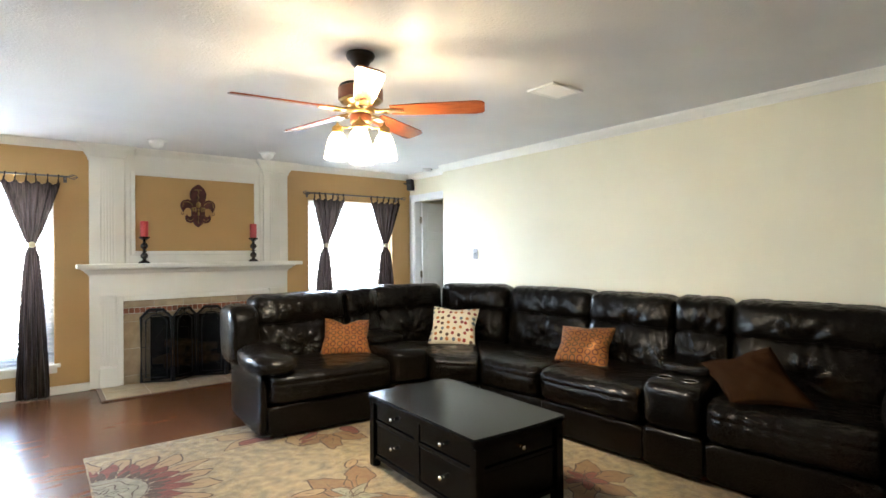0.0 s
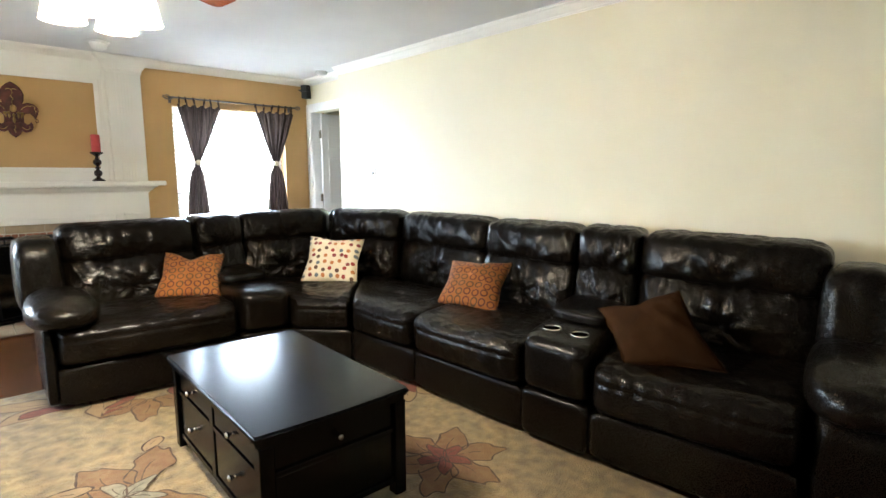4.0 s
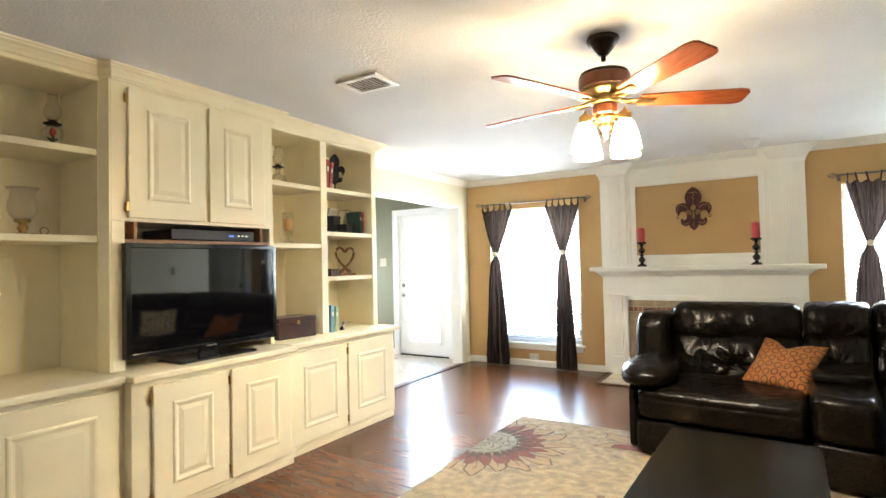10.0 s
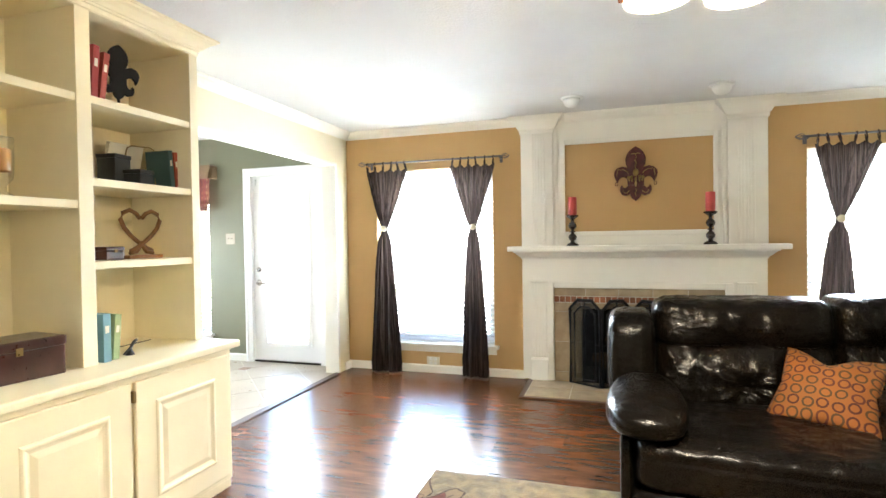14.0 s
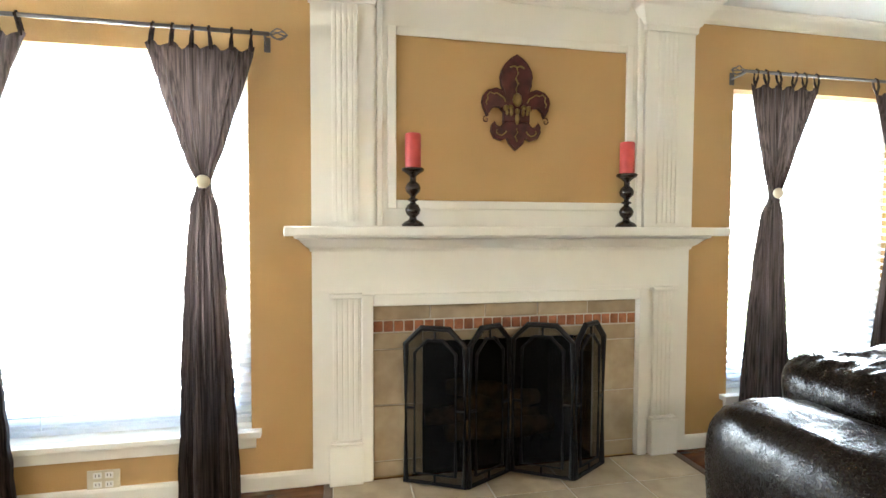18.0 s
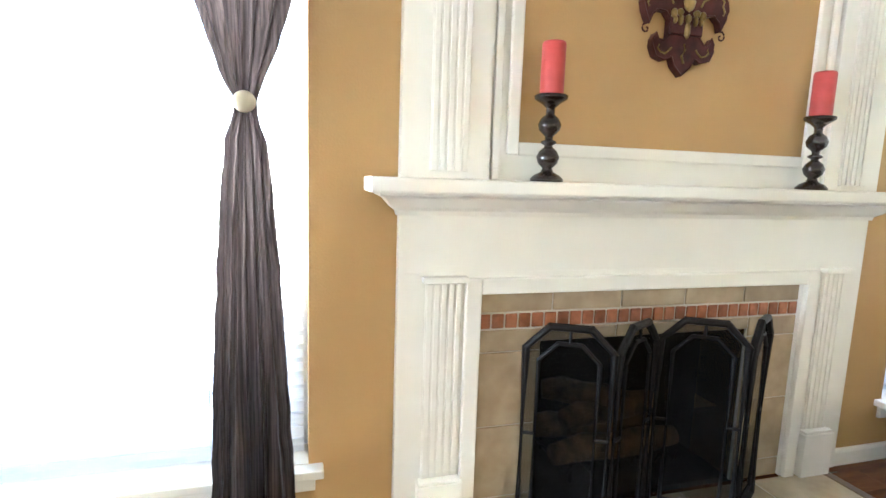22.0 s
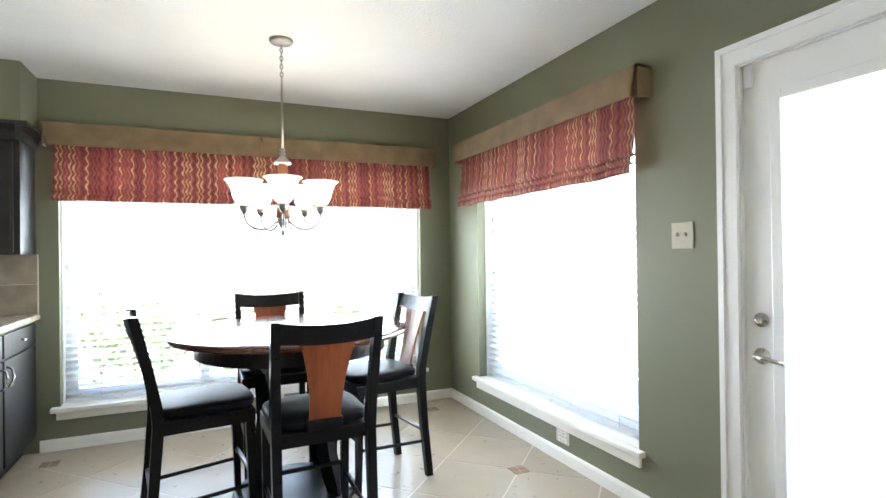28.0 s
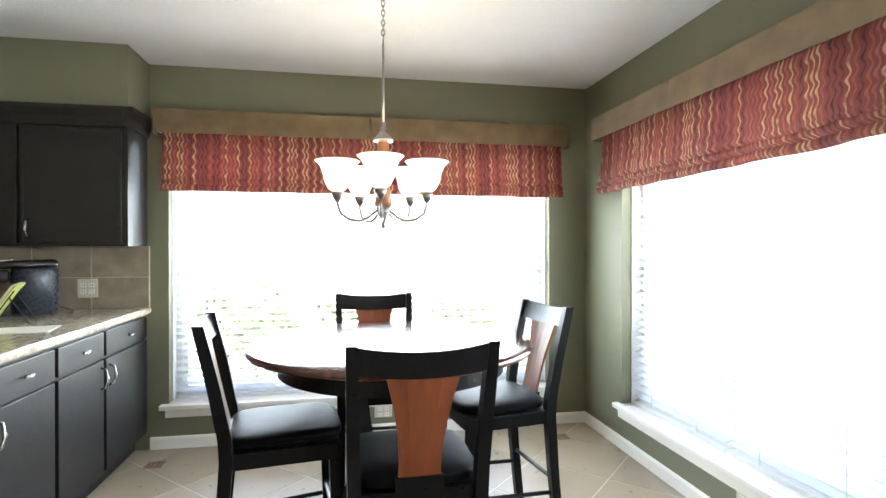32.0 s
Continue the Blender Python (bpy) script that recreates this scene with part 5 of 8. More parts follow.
def pillow(label, corners, thick, mat_, seed, chop=0.0):
    """A square stuffed cushion by its four corners (top left, top right, bottom right, bottom left); chop dents its upper edge."""
    th = thing("throw_pillow", label, "pillow", group="throw pillows")
    tl, tr, br, bl = (Vector(c) for c in corners)
    mid = (tl + tr + br + bl) / 4
    ex = (tr - tl + br - bl).normalized()
    ez = ex.cross(tl - bl + tr - br).normalized()
    ey = ez.cross(ex)
    m = Matrix((ex, ey, ez)).transposed().to_4x4()
    m.translation = mid
    th.matrix_world = m
    inv = m.inverted()
    tl, tr, br, bl = (inv @ c for c in (tl, tr, br, bl))

    def spot(u, v):
        pull = 1 - 0.11 * (1 - abs(u * v)) * max(abs(u), abs(v)) ** 3
        u, v = u * pull, v * pull
        v -= chop * math.exp(-((u + 0.1) / 0.38) ** 2) * max(0.0, v) ** 2
        a, b = (u + 1) / 2, (v + 1) / 2
        return bl.lerp(br, a).lerp(tl.lerp(tr, a), b)
    n = 30
    bm = bmesh.new()
    for side in (1, -1):
        g = []
        for j in range(n + 1):
            row = []
            for i in range(n + 1):
                u, v = 2 * i / n - 1, 2 * j / n - 1
                swell = max(0.0, (1 - abs(u) ** 2.6) * (1 - abs(v) ** 2.6)) ** 0.55
                cleft = 1 - 1.6 * chop * math.exp(-((u + 0.1) / 0.22) ** 2) * max(0.0, v)
                wr = 0.010 * noise.noise(Vector((u * 3 + seed, v * 3, side))) + 0.006 * math.sin(8 * (u + v) + seed) * (1 - swell)
                wr += 0.007 * (abs(math.sin(5 * math.atan2(v - 0.8, u + 0.1))) - 0.5) * chop * 3
                row.append(bm.verts.new(spot(u, v) + Vector((0, 0, side * (thick / 2 * swell * cleft + wr * swell)))))
            g.append(row)
        for j in range(n):
            for i in range(n):
                q = (g[j][i], g[j][i + 1], g[j + 1][i + 1], g[j + 1][i])
                bm.faces.new(q if side == 1 else q[::-1])
    bmesh.ops.remove_doubles(bm, verts=bm.verts, dist=0.0005)
    part("cover", bm, mat_, th, smooth=True)
    edge = [(-1, -1), (1, -1), (1, 1), (-1, 1)]
    pts = []
    for k in range(4):
        a, c = edge[k], edge[(k + 1) % 4]
        pts += [spot(a[0] + (c[0] - a[0]) * t / 10, a[1] + (c[1] - a[1]) * t / 10) for t in range(10)]
    part("seam", tube(pts, 0.003, 6, closed=True), mat_, th)
    return th


pillow("orange cushion with dark red rings leaning on the sofa back", ((3.37, -1.817, 0.729), (3.715, -1.975, 0.70), (3.574, -2.25, 0.449), (3.209, -2.04, 0.443)), 0.13, M_RINGS, 1, 0.30)
pillow("cream cushion with coloured dots leaning on the sofa corner", ((4.378, -2.061, 0.782), (4.665, -2.383, 0.761), (4.491, -2.515, 0.445), (4.192, -2.205, 0.452)), 0.13, M_DOTS, 2, 0.05)
pillow("orange cushion with dark red rings propped on the seat", ((4.748, -3.313, 0.694), (4.93, -3.679, 0.70), (4.615, -3.817, 0.44), (4.498, -3.428, 0.468)), 0.13, M_RINGS, 3, 0.06)
pillow("plain brown suede cushion lying against the recliner back", ((4.66, -4.46, 0.59), (4.68, -4.86, 0.745), (4.52, -5.14, 0.48), (4.33, -4.80, 0.47)), 0.14, M_BROWNCLOTH, 4, 0.14)

# ---- coffee table ----
tb = thing("coffee_table", "black wooden trunk coffee table with drawers and metal knobs", "table", (3.251, -3.793, 0.012), -1.6)
TX, TY = 0.313, 0.530


def bowed(hx, hy, bow):
    """A rectangle with small cut corners and gently bowed ends."""
    c = 0.012
    end = [(-hx + c + (2 * hx - 2 * c) * t / 8, -hy - bow * math.sin(math.pi * t / 8) + bow) for t in range(9)]
    return end + [(hx, -hy + bow + c), (hx, hy - bow - c)] + [(-x, -y) for x, y in end] + [(-hx, hy - bow - c), (-hx, -hy + bow + c)]


bm = prism(bowed(TX, TY, 0.012), 0.405, 0.435, "z")
bmesh.ops.bevel(bm, geom=[e for e in bm.edges], offset=0.009, segments=3, affect="EDGES")
part("tabletop", bm, M_BLACKWOOD, tb)
bm = prism(bowed(TX - 0.014, TY - 0.014, 0.010), 0.388, 0.4045, "z")
part("top_moulding", bm, M_BLACKWOOD, tb)
part("body", box(-TX + 0.045, TX - 0.045, -TY + 0.045, TY - 0.045, 0.045, 0.3875), M_BLACKWOOD, tb)
for x in (-1, 1):
    for y in (-1, 1):
        part("leg", box(x * (TX - 0.045) - 0.025, x * (TX - 0.045) + 0.025, y * (TY - 0.045) - 0.025, y * (TY - 0.045) + 0.025, 0.0, 0.387, 0.004), M_BLACKWOOD, tb)
for s in (-1, 1):
    x = s * (TX - 0.045)
    lo, hi = sorted((x, x + s * 0.016))
    for z0, z1 in ((0.05, 0.075), (0.265, 0.285)):
        for y0, y1 in ((-TY + 0.075, -0.022), (0.022, TY - 0.075)):
            part("rail", box(lo, hi, y0, y1, z0, z1, 0.003), M_BLACKWOOD, tb)
    part("stile", box(lo, hi, -0.022, 0.022, 0.05, 0.385, 0.003), M_BLACKWOOD, tb)
    for y0, y1 in ((-TY + 0.078, -0.026), (0.026, TY - 0.078)):
        for z0, z1 in ((0.08, 0.262), (0.29, 0.384)):
            lo2, hi2 = sorted((x + s * 0.001, x + s * 0.011))
            d = part("drawer_front", box(lo2, hi2, y0, y1, z0, z1, 0.004), M_BLACKWOOD, tb)
            bm = lathe([(0.010, 0.0), (0.006, 0.004), (0.005, 0.012), (0.011, 0.018), (0.013, 0.024), (0.009, 0.030), (0.002, 0.032)], 14)
            bmesh.ops.transform(bm, matrix=pose(x + s * 0.011, (y0 + y1) / 2, (z0 + z1) / 2, 0, 90 * s, 0), verts=bm.verts)
            part("knob", bm, M_CHROME, d, "polished nickel knob", smooth=True)
for s in (-1, 1):
    y = s * (TY - 0.045)
    lo, hi = sorted((y, y + s * 0.016))
    for z0, z1 in ((0.05, 0.075), (0.265, 0.285)):
        part("rail", box(-TX + 0.075, TX - 0.075, lo, hi, z0, z1, 0.003), M_BLACKWOOD, tb)
    lo, hi = sorted((y + s * 0.001, y + s * 0.009))
    for z0, z1 in ((0.08, 0.262), (0.29, 0.384)):
        d = part("end_panel", box(-TX + 0.078, TX - 0.078, lo, hi, z0, z1, 0.004), M_BLACKWOOD, tb)
        if z0 > 0.2:
            bm = lathe([(0.010, 0.0), (0.006, 0.004), (0.005, 0.012), (0.011, 0.018), (0.013, 0.024), (0.009, 0.030), (0.002, 0.032)], 14)
            bmesh.ops.transform(bm, matrix=pose(0, y + s * 0.009, 0.335, -90 * s, 0, 0), verts=bm.verts)
            part("knob", bm, M_CHROME, d, "polished nickel knob", smooth=True)

# ---- rug ----
M_RUG = material("cream_shag_wool", (0.250, 0.184, 0.080), 0.95, vary=0.25, scale=17, fine=120, bump=1.0, second=(0.108, 0.071, 0.030), mix=0.49, sheen=0.15)
M_RUGBROWN = material("tan_brown_wool_motif", (0.185, 0.115, 0.050), 0.95, vary=0.3, scale=26, fine=130, bump=0.8, second=(0.151, 0.079, 0.037))
M_RUGPALE = material("pale_brown_wool_motif", (0.250, 0.178, 0.088), 0.95, vary=0.3, scale=26, fine=130, bump=0.8, second=(0.227, 0.151, 0.084))
M_RUGRED = material("rust_red_wool_motif", (0.160, 0.046, 0.030), 0.95, vary=0.4, scale=30, fine=130, bump=0.8, second=(0.101, 0.029, 0.019))
M_RUGDARK = material("dark_wool_outline", (0.042, 0.024, 0.015), 0.95, vary=0.3, scale=40, fine=130, bump=0.8, second=(0.076, 0.046, 0.029))
M_RUGGREY = material("grey_green_wool_motif", (0.235, 0.210, 0.147), 0.95, vary=0.4, scale=26, fine=130, bump=0.8, second=(0.151, 0.139, 0.101))
rug = thing("area_rug", "cream shag rug with brown and rust flower motifs", "rug")
rx0, rx1, ry0, ry1 = 1.60, 4.33, -5.16, -2.02
bm = bmesh.new()
nx, ny = 90, 100
g = []
for j in range(ny + 1):
    row = []
    for i in range(nx + 1):
        x, y = rx0 + (rx1 - rx0) * i / nx, ry0 + (ry1 - ry0) * j / ny
        e = 0 if i in (0, nx) or j in (0, ny) else 1
        row.append(bm.verts.new((x + (0.004 * noise.noise(Vector((x * 9, y * 9, 0))) if not e else 0), y, 0.001 + e * (0.0085 + 0.0022 * noise.noise(Vector((x * 22, y * 22, 1)))))))
    g.append(row)
for j in range(ny):
    for i in range(nx):
        bm.faces.new((g[j][i], g[j][i + 1], g[j + 1][i + 1], g[j + 1][i]))
part("rug_surface", bm, M_RUG, rug, smooth=True)


RZ = 0.0118


def on_rug(x, y, z=0.0):
    """A point lying on the pile, kept inside the rug's edge."""
    x, y = x - 0.09, y + 0.085
    x, y = min(max(x, rx0 + 0.008), rx1 - 0.008), min(max(y, ry0 + 0.008), ry1 - 0.008)
    return (x, y, RZ + z + 0.0022 * noise.noise(Vector((x * 22, y * 22, 1))))


def leaf_shape(cx, cy, length, wide, turn, lobes, seed, blunt=0.5):
    """An uneven closed outline: a leaf or petal from its root at (cx, cy), with lobes along its rim."""
    pts = []
    for k in range(40):
        a = 2 * math.pi * k / 40
        along = 0.5 - 0.5 * math.cos(a)
        body = math.sin(a) * (1 - blunt * along) * (0.65 + 0.5 * along)
        wob = 1 + 0.20 * math.sin(lobes * a + seed) + 0.16 * noise.noise(Vector((math.cos(a) * 1.6, math.sin(a) * 1.6, seed)))
        u, v = along * length * (1 + 0.08 * math.sin(lobes * a + seed * 2)), body * wide * wob
        pts.append((cx + u * math.cos(turn) - v * math.sin(turn), cy + u * math.sin(turn) + v * math.cos(turn)))
    return pts


def fill_shape(bm, pts, z):
    c = bm.verts.new(on_rug(sum(p[0] for p in pts) / len(pts), sum(p[1] for p in pts) / len(pts), z))
    ring_ = [bm.verts.new(on_rug(x, y, z)) for x, y in pts]
    for i in range(len(ring_)):
        bm.faces.new((ring_[i], ring_[(i + 1) % len(ring_)], c))


def line_shape(bm, pts, w, z, seed, closed=True):
    """A woven line of uneven width along points."""
    rows = []
    n = len(pts)
    for i, (x, y) in enumerate(pts):
        a, b = pts[i - 1] if i or closed else pts[i], pts[(i + 1) % n] if i + 1 < n or closed else pts[i]
        d = Vector((b[0] - a[0], b[1] - a[1]))
        d = d.normalized() if d.length > 1e-6 else Vector((1, 0))
        ww = w * (0.75 + 0.9 * max(-0.5, noise.noise(Vector((x * 40, y * 40, seed)))))
        rows.append((bm.verts.new(on_rug(x - d.y * ww, y + d.x * ww, z)), bm.verts.new(on_rug(x + d.y * ww, y - d.x * ww, z))))
    for i in range(n if closed else n - 1):
        p, q = rows[i], rows[(i + 1) % n]
        bm.faces.new((p[0], q[0], q[1], p[1]))


def petals(name, leaves, fill, z, seed, w=0.005, veins=True):
    """Leaves (x, y, length, width, angle, lobes) as one woven motif with its outline."""
    body, line = bmesh.new(), bmesh.new()
    for k, (x, y, ln, wd, a, lobes) in enumerate(leaves):
        o = leaf_shape(x, y, ln, wd, a, lobes, seed + k * 1.7)
        fill_shape(body, o, z)
        line_shape(line, o, w, z + 0.0007, seed + k)
        if veins:
            line_shape(line, [(x + ln * t * math.cos(a + 0.12 * math.sin(5 * t)), y + ln * t * math.sin(a + 0.12 * math.sin(5 * t))) for t in (0.1, 0.25, 0.4, 0.55, 0.66)], w * 0.6, z + 0.0007, seed + k, False)
    for ob in (part("leaf_motif", body, fill, rug), part("motif_outline", line, M_RUGDARK, rug)):
        ob["kind"] = "stuff"


def sunflower(cx, cy, R, a0, a1, seed):
    """Half a sunflower cut by the rug's edge, spread from angle a0 to a1."""
    rng = random.Random(seed)

    def fan_out(n, r, ln, wd, lobes):
        return [(cx + r * math.cos(a), cy + r * math.sin(a), ln * rng.uniform(0.85, 1.12), wd, a, lobes) for a in [a0 + (a1 - a0) * (k + 0.5) / n + rng.uniform(-0.04, 0.04) for k in range(n)]]
    petals("pale_petals", fan_out(11, R * 0.60, R * 0.42, R * 0.15, 3), M_RUGPALE, 0.0, seed, 0.006)
    petals("rust_petals", fan_out(13, R * 0.44, R * 0.32, R * 0.115, 3), M_RUGRED, 0.0012, seed + 20, 0.003, False)
    petals("dark_petals", fan_out(17, R * 0.38, R * 0.20, R * 0.055, 2), M_RUGDARK, 0.0024, seed + 40, 0.002, False)
    bm = bmesh.new()
    fill_shape(bm, [(cx + R * 0.41 * math.cos(a), cy + R * 0.41 * math.sin(a)) for a in [2 * math.pi * k / 48 for k in range(48)]], 0.0036)
    part("flower_disc", bm, M_RUGGREY, rug)
    bm = bmesh.new()
    for r, wob in ((0.40, 0.01), (0.30, 0.05), (0.20, 0.09), (0.10, 0.12)):
        line_shape(bm, [(cx + R * (r + wob * 0.5 * math.sin(7 * a + seed)) * math.cos(a), cy + R * (r + wob * 0.5 * math.sin(7 * a + seed)) * math.sin(a)) for a in [2 * math.pi * k / 60 for k in range(60)]], 0.0045, 0.0046, seed)
    part("disc_motif", bm, M_RUGDARK, rug)


sunflower(1.715, -2.84, 0.58, -1.75, 1.75, 1)
sunflower(4.40, -3.22, 0.60, math.pi - 1.6, math.pi + 1.6, 2)
petals("brown_leaves", [(2.80, -3.66, 0.33, 0.13, 1.90, 5), (2.80, -3.66, 0.36, 0.14, 2.75, 5), (2.78, -3.70, 0.38, 0.14, 3.55, 5), (2.78, -3.72, 0.36, 0.13, 4.35, 5), (2.84, -3.62, 0.32, 0.12, 1.05, 5), (2.84, -3.72, 0.30, 0.12, 5.2, 4)], M_RUGBROWN, 0.0, 3)
petals("leaf_buds", [(2.70, -3.52, 0.17, 0.05, 2.9, 2), (2.93, -3.34, 0.15, 0.045, 0.9, 2), (2.52, -3.96, 0.20, 0.06, 4.0, 2)], M_RUGPALE, 0.0014, 4)
petals("heart_leaves", [(2.78, -3.67, 0.15, 0.05, 0.6 + k * 1.25, 3) for k in range(5)], M_RUGGREY, 0.0024, 5, 0.004)
petals("leaf_outlines", [(2.72, -2.42, 0.32, 0.10, 2.7, 4), (2.72, -2.45, 0.30, 0.10, 3.5, 4), (2.9, -2.5, 0.3, 0.1, 4.6, 4)], M_RUGPALE, 0.0, 6)
petals("rust_leaves", [(2.78, -2.52, 0.26, 0.07, 3.1, 3), (3.05, -2.60, 0.24, 0.07, 3.9, 3), (3.25, -2.62, 0.22, 0.07, 4.8, 3)], M_RUGRED, 0.0012, 7)
petals("brown_leaves", [(3.10, -2.72, 0.28, 0.10, 4.4, 5), (3.14, -2.72, 0.26, 0.10, 5.2, 5), (3.08, -2.70, 0.24, 0.09, 3.6, 5)], M_RUGBROWN, 0.0014, 8)
petals("brown_leaves", [(3.90, -4.32, 0.28, 0.11, 0.6 + k * 1.05, 5) for k in range(6)], M_RUGBROWN, 0.0, 9)
petals("heart_leaves", [(3.90, -4.32, 0.13, 0.045, 0.2 + k * 1.25, 3) for k in range(5)], M_RUGRED, 0.0024, 10, 0.004)
sunflower(2.10, -4.75, 0.55, -0.4, 5.9, 11)
petals("brown_leaves", [(3.35, -4.85, 0.30, 0.11, 0.4 + k * 1.05, 5) for k in range(6)], M_RUGBROWN, 0.0, 12)

# ---- ceiling fan ----
FANX, FANY = 2.756, -3.588
fan = thing("ceiling_fan", "five-blade wooden ceiling fan with a four-lamp light kit, lit", "fan", (FANX, FANY, 0))
M_BLADE = material("cherry_fan_blade", (0.36, 0.095, 0.030), 0.25, vary=0.3, scale=9, fine=50, bump=0.03, coat=0.4, stretch=(1, 6, 6), second=(0.22, 0.05, 0.018))
M_FANMOTOR = material("cherry_motor_band", (0.22, 0.07, 0.028), 0.3, vary=0.25, scale=9, fine=50, bump=0.03, coat=0.3)
M_SHADE = bpy.data.materials.new("lit_frosted_glass")
M_SHADE.use_nodes = True
sb = M_SHADE.node_tree.nodes["Principled BSDF"]
sb.inputs["Base Color"].default_value = (0.9, 0.88, 0.82, 1)
sb.inputs["Roughness"].default_value = 0.4
sb.inputs["Emission Color"].default_value, sb.inputs["Emission Strength"].default_value = (1.0, 0.84, 0.62, 1), 0.22
sh_mix, sh_tr = M_SHADE.node_tree.nodes.new("ShaderNodeMixShader"), M_SHADE.node_tree.nodes.new("ShaderNodeBsdfTransparent")
sh_tr.inputs["Color"].default_value = (1.0, 0.93, 0.80, 1)
sh_mix.inputs[0].default_value = 0.45
M_SHADE.node_tree.links.new(sb.outputs[0], sh_mix.inputs[1])
M_SHADE.node_tree.links.new(sh_tr.outputs[0], sh_mix.inputs[2])
M_SHADE.node_tree.links.new(sh_mix.outputs[0], M_SHADE.node_tree.nodes["Material Output"].inputs[0])
part("canopy", lathe([(0.075, LOW - 0.001), (0.078, LOW - 0.012), (0.070, LOW - 0.030), (0.052, LOW - 0.045), (0.050, LOW - 0.055), (0.036, LOW - 0.07), (0.024, LOW - 0.085), (0.018, LOW - 0.09)], 32), M_DARKMETAL, fan, smooth=True)
part("downrod", lathe([(0.012, 2.26), (0.012, LOW - 0.088)], 14), M_DARKMETAL, fan, smooth=True)
part("motor_cap", lathe([(0.118, 2.185), (0.112, 2.2), (0.06, 2.216), (0.026, 2.224), (0.022, 2.225), (0.013, 2.233)], 36), M_DARKMETAL, fan, smooth=True)
part("motor_band", lathe([(0.112, 2.12), (0.121, 2.123), (0.121, 2.182), (0.116, 2.185)], 40), M_FANMOTOR, fan, "cherry wood motor band", smooth=False)
part("motor_base", lathe([(0.118, 2.12), (0.10, 2.105), (0.075, 2.095), (0.062, 2.082), (0.070, 2.072), (0.076, 2.06), (0.060, 2.05), (0.05, 2.046)], 36), M_BRASS, fan, smooth=True)
part("switch_housing", lathe([(0.056, 2.045), (0.058, 2.04), (0.058, 2.005), (0.050, 1.995)], 30), M_FANMOTOR, fan, smooth=False)
part("light_fitter", lathe([(0.048, 1.994), (0.050, 1.985), (0.036, 1.968), (0.024, 1.955), (0.030, 1.945), (0.024, 1.93), (0.010, 1.915), (0.012, 1.895), (0.004, 1.88)], 24), M_BRASS, fan, smooth=True)
for k in range(5):
    a = 29 + 72 * k
    arm = bmesh.new()
    for s in (-1, 1):
        tube([(0.070, s * 0.008, 2.072), (0.105, s * 0.016, 2.062), (0.14, s * 0.030, 2.06), (0.17, s * 0.022, 2.063), (0.20, s * 0.012, 2.066)], [0.009, 0.008, 0.007, 0.007, 0.006], 8, arm)
    box(0.15, 0.235, -0.024, 0.024, 2.057, 2.063, 0.002, arm)
    ar = part("blade_arm", arm, M_BRASS, fan, smooth=False)
    ar.matrix_local = pose(0, 0, 0, 0, 0, a)
    bm = prism([(0.165, -0.046), (0.30, -0.056), (0.62, -0.066), (0.655, -0.058), (0.668, -0.040), (0.668, 0.040), (0.655, 0.058), (0.62, 0.066), (0.30, 0.056), (0.165, 0.046)], -0.004, 0.004, "z")
    bl = part("blade", bm, M_BLADE, fan)
    bl.matrix_local = pose(0, 0, 2.067, 0, 0, a) @ pose(0, 0, 0, -13)
for k in range(4):
    a = radians(58 + 90 * k)
    cx, cy = 0.125 * math.cos(a), 0.125 * math.sin(a)
    part("lamp_arm", tube([(0.03 * math.cos(a), 0.03 * math.sin(a), 2.0), (0.06 * math.cos(a), 0.06 * math.sin(a), 1.975), (0.095 * math.cos(a), 0.095 * math.sin(a), 1.975), (cx, cy, 1.985), (cx, cy, 1.99)], 0.006, 8), M_BRASS, fan, smooth=True)
    part("lamp_cup", lathe([(0.028, 1.945), (0.030, 1.952), (0.030, 1.975), (0.018, 1.985), (0.008, 1.992), (0.004, 2.005)], 18, (cx, cy)), M_BRASS, fan, smooth=True)
    part("lamp_shade", lathe([(0.027, 1.9445), (0.043, 1.925), (0.054, 1.890), (0.061, 1.860), (0.066, 1.830), (0.072, 1.808), (0.069, 1.808), (0.062, 1.831), (0.057, 1.860), (0.050, 1.890), (0.039, 1.922), (0.022, 1.940)], 26, (cx, cy)), M_SHADE, fan, "lit frosted glass bell shade", smooth=True)
    bulb("fan_bulb", FANX + cx * 1.02, FANY + cy * 1.02, 1.855, FAN_WATTS, 0.035)
part("pull_chain", tube([(0.03, 0.0, 2.04), (0.034, 0.0, 1.87), (0.034, 0.0, 1.80)], 0.0015, 5), M_BRASS, fan)

# ---- built-in cabinets ----
def ring_x(y0, y1, z0, z1, w, x0, x1, bevel=0.0):
    b = bmesh.new()
    for p0, p1, q0, q1 in ((y0, y0 + w, z0, z1), (y1 - w, y1, z0, z1), (y0 + w, y1 - w, z0, z0 + w), (y0 + w, y1 - w, z1 - w, z1)):
        box(x0, x1, p0, p1, q0, q1, bevel, b)
    return b


def moulded(y0, y1, z0, z1, x, profile, filled=False):
    """A mitred moulding round a rectangle on a face at x; the profile is (in from the rim, out from the face)."""
    b = bmesh.new()
    rings = [[b.verts.new((x + o, y, z)) for y, z in ((y0 + i, z0 + i), (y1 - i, z0 + i), (y1 - i, z1 - i), (y0 + i, z1 - i))] for i, o in profile]
    for a, c in zip(rings, rings[1:]):
        for k in range(4):
            b.faces.new((a[k], a[(k + 1) % 4], c[(k + 1) % 4], c[k]))
    if filled:
        b.faces.new(rings[-1])
    return b


